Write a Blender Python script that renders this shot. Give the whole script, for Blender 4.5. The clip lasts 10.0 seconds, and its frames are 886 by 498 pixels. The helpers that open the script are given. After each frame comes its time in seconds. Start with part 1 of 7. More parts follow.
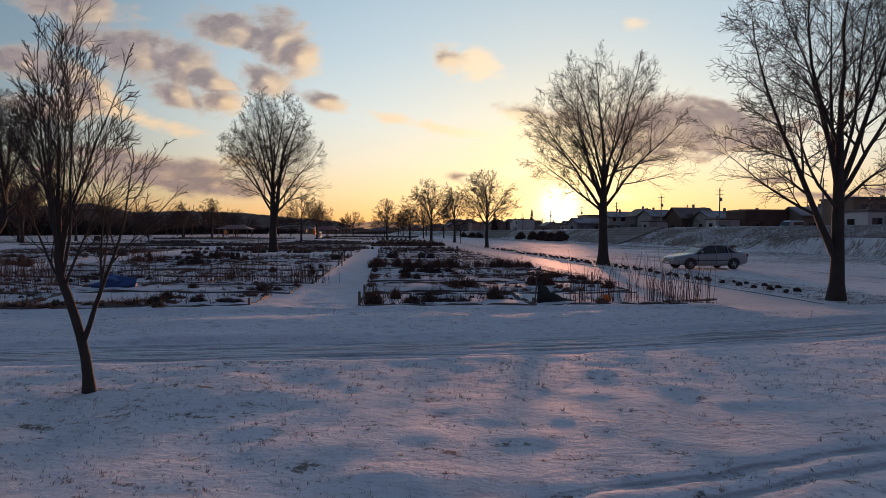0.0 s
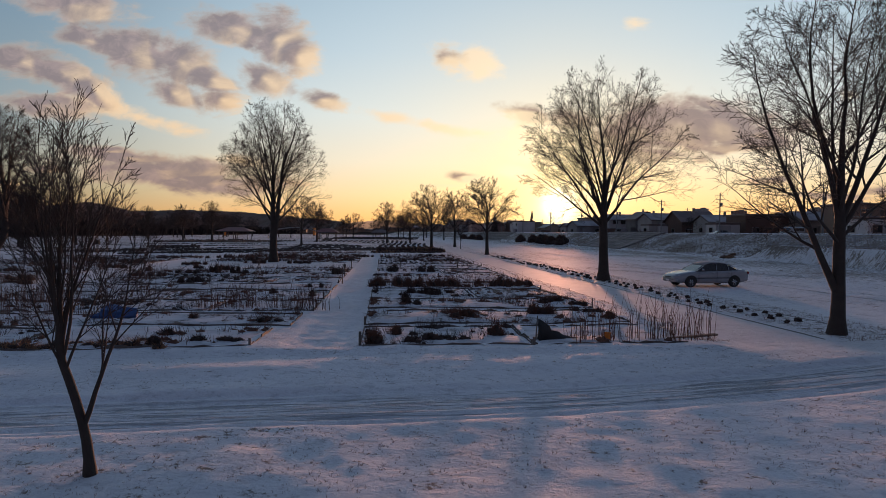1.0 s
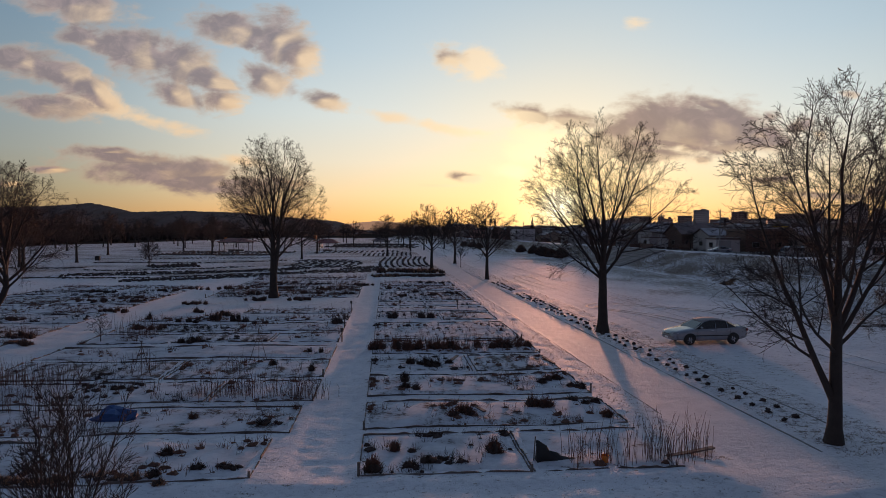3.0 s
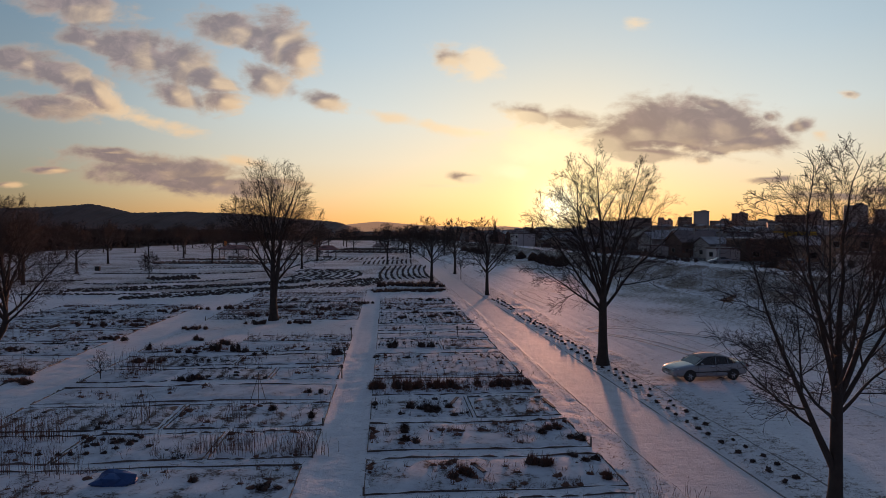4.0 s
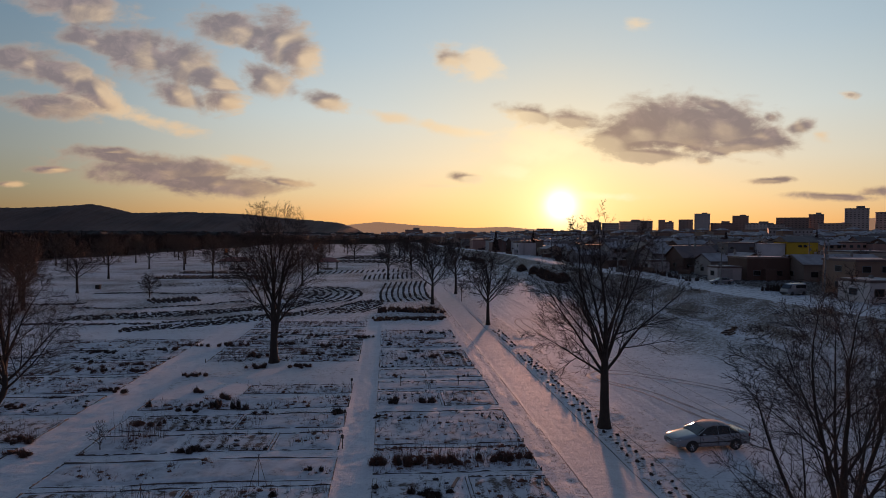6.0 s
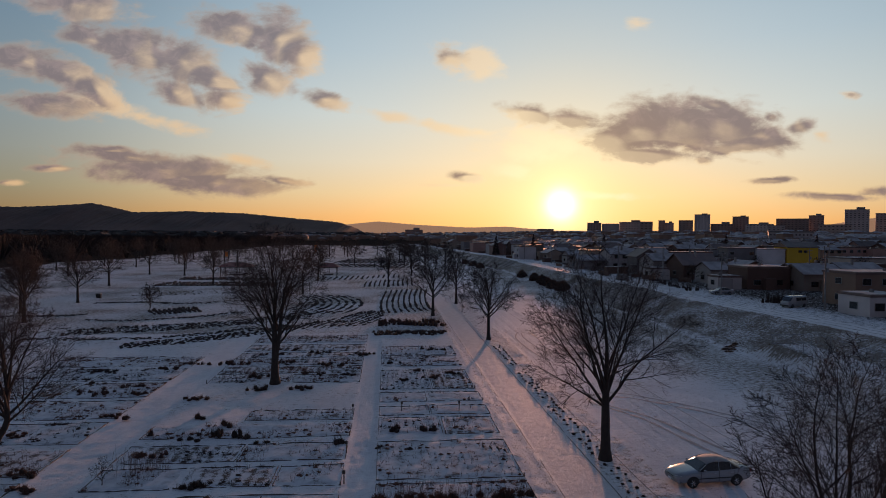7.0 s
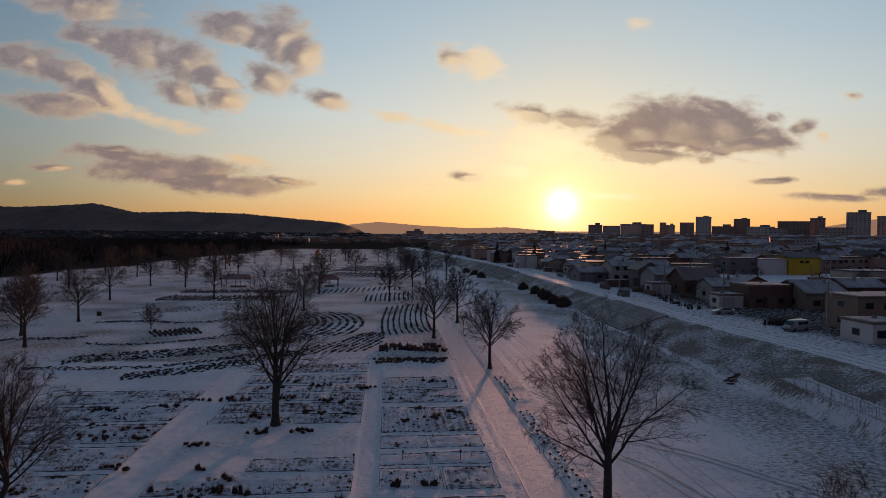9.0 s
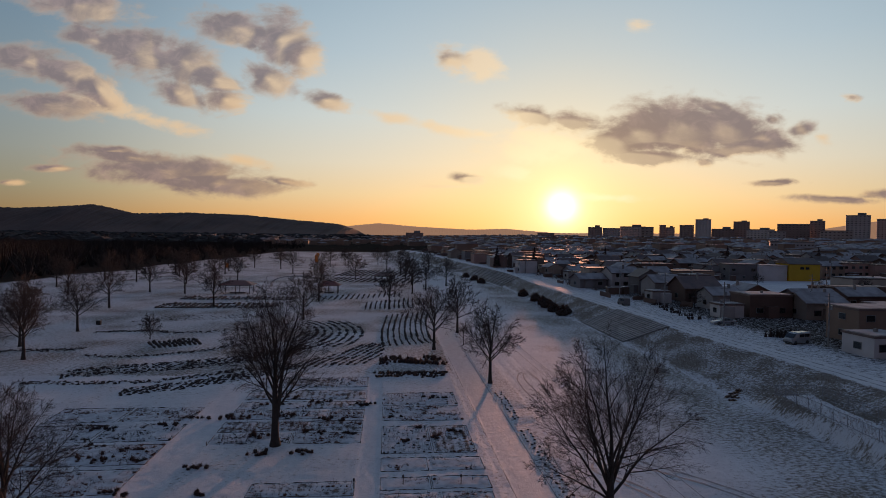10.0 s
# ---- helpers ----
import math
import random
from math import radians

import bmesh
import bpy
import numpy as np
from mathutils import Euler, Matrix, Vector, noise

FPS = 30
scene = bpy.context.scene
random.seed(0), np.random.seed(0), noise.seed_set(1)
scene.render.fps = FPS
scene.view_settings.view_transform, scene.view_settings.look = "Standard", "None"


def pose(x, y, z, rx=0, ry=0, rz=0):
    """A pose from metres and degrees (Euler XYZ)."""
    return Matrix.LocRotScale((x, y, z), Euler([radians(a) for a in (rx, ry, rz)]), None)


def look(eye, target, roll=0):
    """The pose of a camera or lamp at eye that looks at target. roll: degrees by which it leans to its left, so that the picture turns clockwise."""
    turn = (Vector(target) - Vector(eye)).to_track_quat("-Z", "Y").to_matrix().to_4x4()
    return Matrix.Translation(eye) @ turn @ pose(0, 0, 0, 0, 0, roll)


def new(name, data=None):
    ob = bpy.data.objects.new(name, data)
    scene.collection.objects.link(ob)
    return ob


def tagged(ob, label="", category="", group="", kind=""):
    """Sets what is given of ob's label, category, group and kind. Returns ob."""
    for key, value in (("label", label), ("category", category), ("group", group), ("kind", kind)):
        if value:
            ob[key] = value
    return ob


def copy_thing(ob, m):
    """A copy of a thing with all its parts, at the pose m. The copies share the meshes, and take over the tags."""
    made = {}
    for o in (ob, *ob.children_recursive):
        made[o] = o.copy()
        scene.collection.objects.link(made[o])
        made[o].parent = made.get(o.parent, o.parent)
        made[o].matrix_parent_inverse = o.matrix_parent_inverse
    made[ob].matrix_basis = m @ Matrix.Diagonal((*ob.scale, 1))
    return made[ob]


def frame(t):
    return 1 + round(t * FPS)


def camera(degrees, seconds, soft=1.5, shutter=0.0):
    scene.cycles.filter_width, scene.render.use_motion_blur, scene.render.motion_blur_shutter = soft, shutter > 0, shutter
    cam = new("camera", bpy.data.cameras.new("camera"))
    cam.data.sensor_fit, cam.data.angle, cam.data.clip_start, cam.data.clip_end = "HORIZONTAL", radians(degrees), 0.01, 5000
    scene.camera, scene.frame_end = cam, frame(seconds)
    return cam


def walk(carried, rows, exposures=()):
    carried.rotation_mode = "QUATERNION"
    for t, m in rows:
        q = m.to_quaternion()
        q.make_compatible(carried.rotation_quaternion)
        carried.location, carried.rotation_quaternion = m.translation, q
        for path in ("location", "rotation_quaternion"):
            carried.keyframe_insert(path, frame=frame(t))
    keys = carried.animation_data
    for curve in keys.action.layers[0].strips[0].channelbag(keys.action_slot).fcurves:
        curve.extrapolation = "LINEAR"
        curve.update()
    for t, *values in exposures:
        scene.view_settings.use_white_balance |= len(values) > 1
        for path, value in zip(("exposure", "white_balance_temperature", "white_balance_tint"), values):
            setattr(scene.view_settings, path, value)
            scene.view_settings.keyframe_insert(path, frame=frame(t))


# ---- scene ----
cam = camera(71.0, 10.0, soft=0.7)
PATH = [
    (0, (0.278, 0.753, 1.937), (0.282, 2.752, 1.885), 0.3),
    (0.5, (0.266, 0.769, 2.388), (0.27, 2.768, 2.336), 0.3),
    (1, (0.251, 0.794, 2.945), (0.255, 2.793, 2.891), 0.4),
    (1.5, (0.248, 0.804, 3.583), (0.252, 2.804, 3.528), 0.5),
    (2, (0.257, 0.807, 4.33), (0.261, 2.806, 4.272), 0.5),
    (2.5, (0.296, 0.793, 5.221), (0.299, 2.792, 5.165), 0.4),
    (4, (0.294, 0.884, 8.245), (0.296, 2.883, 8.192), 0.3),
    (4.5, (0.308, 0.956, 9.178), (0.309, 2.955, 9.125), 0.4),
    (5, (0.321, 1.028, 10.134), (0.321, 3.028, 10.081), 0.4),
    (5.5, (0.287, 1.152, 11.079), (0.287, 3.151, 11.027), 0.4),
    (7, (0.122, 1.146, 14.172), (0.122, 3.146, 14.117), 0.5),
    (7.5, (0.074, 1.209, 15.035), (0.074, 3.209, 14.983), 0.6),
    (8, (0.056, 1.294, 15.993), (0.055, 3.293, 15.939), 0.5),
    (8.5, (0.035, 1.376, 16.961), (0.034, 3.375, 16.907), 0.6),
    (9, (0.04, 1.454, 17.926), (0.037, 3.454, 17.871), 0.6),
    (9.5, (0.005, 1.566, 18.836), (0.003, 3.565, 18.782), 0.7),
    (10, (-0.08, 1.785, 19.611), (-0.082, 3.785, 19.56), 0.7),
]
walk(cam, [(t, look(eye, target, roll)) for t, eye, target, roll in PATH], [(0, 0.22), (1.5, 0.2), (2.5, 0.15), (4.5, 0.03), (5.5, -0.05), (10, -0.08)])

# sun low over the town, a little to the right of the way ahead
SUN_AZ, SUN_EL = 10.7, 2.55
sun_dir = Vector((math.sin(radians(SUN_AZ)) * math.cos(radians(SUN_EL)), math.cos(radians(SUN_AZ)) * math.cos(radians(SUN_EL)), math.sin(radians(SUN_EL))))
sun = new("sun", bpy.data.lights.new("sun", "SUN"))
sun.matrix_world = look((0, 0, 60), tuple(Vector((0, 0, 60)) - sun_dir))
sun.data.energy, sun.data.angle, sun.data.color = 3.3, radians(2.4), (1.0, 0.43, 0.25)


class Nodes:
    """Short ways to add nodes to a tree."""

    def __init__(self, tree):
        self.tree = tree

    def add(self, kind, operation=""):
        n = self.tree.nodes.new(kind)
        if operation:
            n.operation = operation
        return n

    def put(self, socket, value):
        if isinstance(value, bpy.types.NodeSocket):
            self.tree.links.new(value, socket)
        else:
            socket.default_value = value

    def math(self, op, a, b=0.0, c=0.0, clamp=False):
        n = self.add("ShaderNodeMath", op)
        n.use_clamp = clamp
        for s, v in zip(n.inputs, (a, b, c)):
            self.put(s, v)
        return n.outputs[0]

    def smooth(self, x, lo, hi, a=0.0, b=1.0):
        n = self.add("ShaderNodeMapRange")
        n.interpolation_type = "SMOOTHSTEP"
        for s, v in zip(n.inputs, (x, lo, hi, a, b)):
            self.put(s, v)
        return n.outputs[0]

    def noise(self, vec, scale, detail=4.0, rough=0.55, warp=0.0):
        n = self.add("ShaderNodeTexNoise")
        if vec is not None:
            self.put(n.inputs["Vector"], vec)
        n.inputs["Scale"].default_value, n.inputs["Detail"].default_value = scale, detail
        n.inputs["Roughness"].default_value, n.inputs["Distortion"].default_value = rough, warp
        return n.outputs[0]

    def mix(self, f, a, b, how="MIX"):
        n = self.add("ShaderNodeMix")
        n.data_type, n.blend_type = "RGBA", how
        self.put(n.inputs[0], f)
        for s, v in ((n.inputs[6], a), (n.inputs[7], b)):
            self.put(s, (*v, 1.0) if isinstance(v, tuple) and len(v) == 3 else v)
        return n.outputs[2]

    def ramp(self, f, stops):
        n = self.add("ShaderNodeValToRGB")
        el = n.color_ramp.elements
        while len(el) < len(stops):
            el.new(0.5)
        for e, (p, c) in zip(el, stops):
            e.position, e.color = p, (*c, 1.0)
        self.put(n.inputs[0], f)
        return n.outputs[0]

    def xyz(self, v):
        n = self.add("ShaderNodeSeparateXYZ")
        self.put(n.inputs[0], v)
        return n.outputs

    def vec(self, x, y, z):
        n = self.add("ShaderNodeCombineXYZ")
        for s, v in zip(n.inputs, (x, y, z)):
            self.put(s, v)
        return n.outputs[0]


# ---- sky: clear winter dusk with broken cumulus ----
world = bpy.data.worlds.new("dusk_sky")
scene.world = world
world.use_nodes = True
world.node_tree.nodes.clear()
W = Nodes(world.node_tree)
direction = W.add("ShaderNodeTexCoord").outputs["Generated"]
dx, dy, dz = W.xyz(direction)
nishita = W.add("ShaderNodeTexSky")
nishita.sky_type, nishita.sun_disc = "NISHITA", False
nishita.sun_elevation, nishita.sun_rotation, nishita.altitude = radians(SUN_EL), radians(SUN_AZ), 60.0
nishita.air_density, nishita.dust_density, nishita.ozone_density = 1.0, 1.2, 1.5
SKY_STRENGTH = 0.10
ahead = W.math("MAXIMUM", dy, 0.06)
cu, cv = W.math("DIVIDE", dx, ahead), W.math("DIVIDE", dz, ahead)

# each cloud: across, up (tangents), half width, half height, tilt in degrees, weight
CLOUDS = [
    (-0.586, 0.356, 0.074, 0.022, -8, 0.90), (-0.668, 0.266, 0.059, 0.022, -12, 1.10), (-0.605, 0.250, 0.064, 0.022, -22, 1.10), (-0.552, 0.222, 0.035, 0.017, -38, 1.00), (-0.637, 0.198, 0.074, 0.016, -6, 1.00), (-0.564, 0.301, 0.051, 0.014, -15, 0.90),
    (-0.492, 0.281, 0.068, 0.031, -18, 1.10), (-0.415, 0.267, 0.056, 0.029, -14, 1.10), (-0.365, 0.240, 0.035, 0.019, -20, 1.00), (-0.329, 0.322, 0.066, 0.022, -14, 1.10), (-0.263, 0.305, 0.043, 0.035, -48, 1.10), (-0.227, 0.276, 0.028, 0.023, -40, 1.00),
    (-0.428, 0.219, 0.039, 0.017, -20, 1.00), (-0.350, 0.208, 0.030, 0.017, -12, 0.90), (-0.284, 0.243, 0.040, 0.019, -20, 1.05), (-0.190, 0.210, 0.032, 0.011, -12, 0.90), (0.008, 0.275, 0.022, 0.015, -25, 0.90), (-0.451, 0.095, 0.125, 0.020, -4, 1.10),
    (-0.501, 0.115, 0.088, 0.012, -6, 1.10), (-0.365, 0.075, 0.088, 0.016, -3, 1.10), (-0.260, 0.080, 0.030, 0.005, -8, 0.80), (-0.624, 0.097, 0.037, 0.005, 0, 0.90), (-0.533, 0.125, 0.051, 0.007, -3, 1.00), (-0.701, 0.073, 0.021, 0.004, 0, 0.80),
    (0.142, 0.187, 0.040, 0.013, -14, 1.00), (0.203, 0.177, 0.043, 0.018, -4, 1.10), (0.270, 0.149, 0.046, 0.023, -10, 1.20), (0.310, 0.165, 0.065, 0.033, 12, 1.30), (0.382, 0.174, 0.076, 0.039, 3, 1.30), (0.455, 0.173, 0.072, 0.035, -8, 1.30),
    (0.509, 0.157, 0.040, 0.022, -4, 1.20), (0.431, 0.207, 0.040, 0.012, -14, 1.10), (0.329, 0.126, 0.067, 0.012, -2, 1.20), (0.482, 0.143, 0.054, 0.012, 4, 1.10), (0.412, 0.118, 0.014, 0.006, 0, 0.80), (0.524, 0.188, 0.015, 0.009, 0, 1.00),
    (0.570, 0.172, 0.022, 0.012, 10, 0.90), (0.039, 0.088, 0.023, 0.007, -8, 1.00), (0.529, 0.087, 0.035, 0.004, 2, 0.80), (0.634, 0.062, 0.062, 0.006, -1, 1.00), (0.691, 0.070, 0.030, 0.007, 5, 0.90), (0.650, 0.226, 0.012, 0.005, 0, 0.60),
]
# thin cloud that the sun shines through
BRIGHT = [
    (0.179, 0.148, 0.055, 0.015, -8, 0.75), (0.262, 0.060, 0.043, 0.005, 0, 0.75), (-0.089, 0.184, 0.040, 0.007, -12, 0.70), (0.011, 0.164, 0.060, 0.007, -10, 0.75), (0.057, 0.159, 0.021, 0.006, 0, 0.70), (0.604, 0.161, 0.015, 0.007, -10, 0.70),
    (0.105, 0.098, 0.028, 0.009, -8, 0.80), (-0.537, 0.195, 0.055, 0.010, -12, 0.90), (-0.483, 0.180, 0.068, 0.008, -14, 0.70), (0.307, 0.333, 0.015, 0.007, 0, 0.60), (0.003, 0.075, 0.035, 0.002, 0, 0.60), (-0.324, 0.112, 0.037, 0.007, -10, 0.70),
    (-0.225, 0.273, 0.022, 0.020, -40, 0.80), (-0.347, 0.205, 0.028, 0.014, -10, 0.80), (0.060, 0.258, 0.026, 0.014, 0, 0.80), (0.129, 0.131, 0.050, 0.012, -8, 0.70), (0.387, 0.141, 0.020, 0.012, 0, 0.70), (0.051, 0.271, 0.028, 0.020, 5, 1.05),
    (0.008, 0.275, 0.027, 0.019, -25, 0.90),
]


def cloud_density(u, v, clouds):
    """How deep in cloud the sky is at these tangents, under 0 clear; and the cover without its ragged detail."""
    soft = W.noise(W.vec(W.math("MULTIPLY", u, 11.0), W.math("MULTIPLY", v, 21.0), 0.0), 1.0, 9.0, 0.60, 0.5)
    crisp = W.noise(W.vec(W.math("MULTIPLY", u, 30.0), W.math("MULTIPLY", v, 52.0), 3.0), 1.0, 5.0, 0.55)
    cover = None
    for u0, v0, a, b, tilt, weight in clouds:
        c, s = math.cos(radians(tilt)), math.sin(radians(tilt))
        p = W.math("MULTIPLY_ADD", u, c / a, W.math("MULTIPLY_ADD", v, s / a, -(u0 * c + v0 * s) / a))
        q = W.math("MULTIPLY_ADD", u, -s / b, W.math("MULTIPLY_ADD", v, c / b, (u0 * s - v0 * c) / b))
        r = W.math("SQRT", W.math("MULTIPLY_ADD", p, p, W.math("MULTIPLY", q, q)))
        m = W.math("MULTIPLY_ADD", r, -weight, 1.40 * weight)
        cover = m if cover is None else W.math("MAXIMUM", cover, m)
    d = W.math("MULTIPLY_ADD", soft, 2.7, W.math("MULTIPLY_ADD", crisp, 1.3, -2.0))
    return W.math("ADD", W.math("MAXIMUM", cover, -0.9), d), W.math("MULTIPLY_ADD", soft, 0.9, cover)


to_u, to_v = W.math("SUBTRACT", 0.19, cu), W.math("SUBTRACT", 0.03, cv)
far = W.math("SQRT", W.math("MULTIPLY_ADD", to_u, to_u, W.math("MULTIPLY", to_v, to_v)))
reach = W.math("DIVIDE", 0.022, W.math("MAXIMUM", far, 0.02))
density, mass = cloud_density(cu, cv, CLOUDS)
veil = W.math("MULTIPLY", W.smooth(cloud_density(cu, cv, BRIGHT)[0], -0.3, 0.9), 0.8)
_, sunward = cloud_density(W.math("MULTIPLY_ADD", to_u, reach, cu), W.math("MULTIPLY_ADD", to_v, reach, cv), CLOUDS)
in_front = W.smooth(dy, 0.15, 0.35)
thin = W.math("MULTIPLY", W.smooth(density, -0.30, 0.75), in_front)
thick = W.smooth(density, -0.05, 0.9)
lit_side = W.smooth(W.math("SUBTRACT", mass, sunward), -0.05, 0.85)

near_sun = W.add("ShaderNodeVectorMath", operation="DOT_PRODUCT")
W.put(near_sun.inputs[0], direction)
near_sun.inputs[1].default_value = sun_dir
ns = near_sun.outputs["Value"]
halo = W.math("POWER", W.math("MAXIMUM", ns, 0.0), 45.0)
glow = W.math("POWER", W.math("MAXIMUM", ns, 0.0), 420.0)
disc = W.math("MULTIPLY", W.math("POWER", W.math("MAXIMUM", ns, 0.0), 4300.0), 1.4, clamp=True)
away = W.smooth(ns, 0.66, 0.97)
SKY_RAMP = [(0.0, (0.97, 0.47, 0.16)), (0.05, (0.98, 0.56, 0.24)), (0.12, (0.94, 0.71, 0.42)), (0.22, (0.87, 0.80, 0.65)), (0.36, (0.74, 0.81, 0.80)), (0.55, (0.56, 0.70, 0.79)), (0.80, (0.42, 0.58, 0.71))]
clear = W.ramp(W.math("MULTIPLY", dz, 2.0, clamp=True), SKY_RAMP)
clear = W.mix(W.smooth(dz, 0.38, 0.75), clear, W.mix(1.0, clear, (0.55, 0.57, 0.80), "MULTIPLY"))
air = W.mix(1.0, nishita.outputs[0], (SKY_STRENGTH,) * 3, "MULTIPLY")
clear = W.mix(0.78, air, clear)
clear = W.mix(away, W.mix(1.0, clear, (0.40, 0.46, 0.52), "MULTIPLY"), clear)
behind = W.ramp(dz, [(0.0, (0.155, 0.120, 0.150)), (0.25, (0.085, 0.094, 0.138)), (1.0, (0.044, 0.070, 0.126))])
clear = W.mix(W.smooth(dy, -0.45, 0.60, 1.0, 0.0), clear, behind)
clear = W.mix(W.math("MULTIPLY", halo, 0.45), clear, (1.12, 0.86, 0.42))
cream = W.mix(W.math("MULTIPLY", halo, 0.8), W.mix(W.smooth(cv, 0.05, 0.3), (0.84, 0.55, 0.29), (0.84, 0.63, 0.42)), (1.4, 1.15, 0.72))
grey = W.mix(W.smooth(cv, 0.05, 0.32), (0.235, 0.170, 0.165), (0.235, 0.195, 0.205))
billow = W.noise(W.vec(W.math("MULTIPLY", cu, 26.0), W.math("MULTIPLY", cv, 40.0), 6.0), 1.0, 6.0, 0.6, 0.6)
grey = W.mix(W.smooth(billow, 0.42, 0.72), grey, W.mix(1.0, grey, (1.45, 1.38, 1.30), "MULTIPLY"))
grey = W.mix(W.math("MULTIPLY", halo, 0.6), grey, (0.42, 0.25, 0.15))
against = W.math("MULTIPLY", W.smooth(cu, 0.09, 0.20), W.smooth(density, 0.1, 0.8))
lit_side = W.math("MULTIPLY", lit_side, W.math("MULTIPLY_ADD", against, -0.6, 1.0))
shade = W.math("MULTIPLY", W.math("MULTIPLY_ADD", thick, 0.35, 0.65), W.math("SUBTRACT", 1.0, W.math("MULTIPLY", lit_side, 0.85)))
clear = W.mix(W.math("MULTIPLY", veil, in_front), clear, cream)
sky = W.mix(W.math("MULTIPLY", thin, 0.92), clear, W.mix(shade, cream, grey))
sky = W.mix(W.math("MULTIPLY", glow, 0.8, clamp=True), sky, (1.5, 1.2, 0.58))
sky = W.mix(disc, sky, (2.4, 2.1, 1.4))
back = W.add("ShaderNodeBackground")
W.put(back.inputs["Color"], sky)
back.inputs["Strength"].default_value = 1.0
W.tree.links.new(back.outputs[0], W.add("ShaderNodeOutputWorld").inputs[0])


# ---- materials ----
def material(name, base, base2=None, rough=0.8, scale=3.0, fine=40.0, bump=0.3, metal=0.0, spec=0.5, world_scale=False, vary=0.0, reach=0.02):
    """A surface of two mixed tones at two scales, with fine relief."""
    m = bpy.data.materials.new(name)
    m.use_nodes = True
    m.node_tree.nodes.clear()
    N = Nodes(m.node_tree)
    at = N.add("ShaderNodeNewGeometry").outputs["Position"] if world_scale else N.add("ShaderNodeTexCoord").outputs["Object"]
    big, small = N.noise(at, scale, 4.0), N.noise(at, fine, 3.0)
    base2 = base2 or tuple(c * 0.72 for c in base)
    f = N.math("ADD", N.math("MULTIPLY", N.smooth(big, 0.3, 0.7), 0.65), N.math("MULTIPLY", small, 0.35))
    col = N.mix(f, base, base2)
    if vary:
        rnd = N.add("ShaderNodeObjectInfo").outputs["Random"]
        hsv = N.add("ShaderNodeHueSaturation")
        N.put(hsv.inputs["Value"], N.smooth(rnd, 0.0, 1.0, 1.0 - vary, 1.0 + vary))
        N.put(hsv.inputs["Color"], col)
        col = hsv.outputs[0]
    p = N.add("ShaderNodeBsdfPrincipled")
    N.put(p.inputs["Base Color"], col)
    N.put(p.inputs["Roughness"], N.math("ADD", rough - 0.06, N.math("MULTIPLY", small, 0.12), clamp=True))
    p.inputs["Metallic"].default_value, p.inputs["Specular IOR Level"].default_value = metal, spec
    if bump:
        b = N.add("ShaderNodeBump")
        b.inputs["Strength"].default_value, b.inputs["Distance"].default_value = bump, reach
        N.put(b.inputs["Height"], N.math("ADD", big, N.math("MULTIPLY", small, 0.5)))
        N.put(p.inputs["Normal"], b.outputs[0])
    N.tree.links.new(p.outputs[0], N.add("ShaderNodeOutputMaterial").inputs[0])
    return m


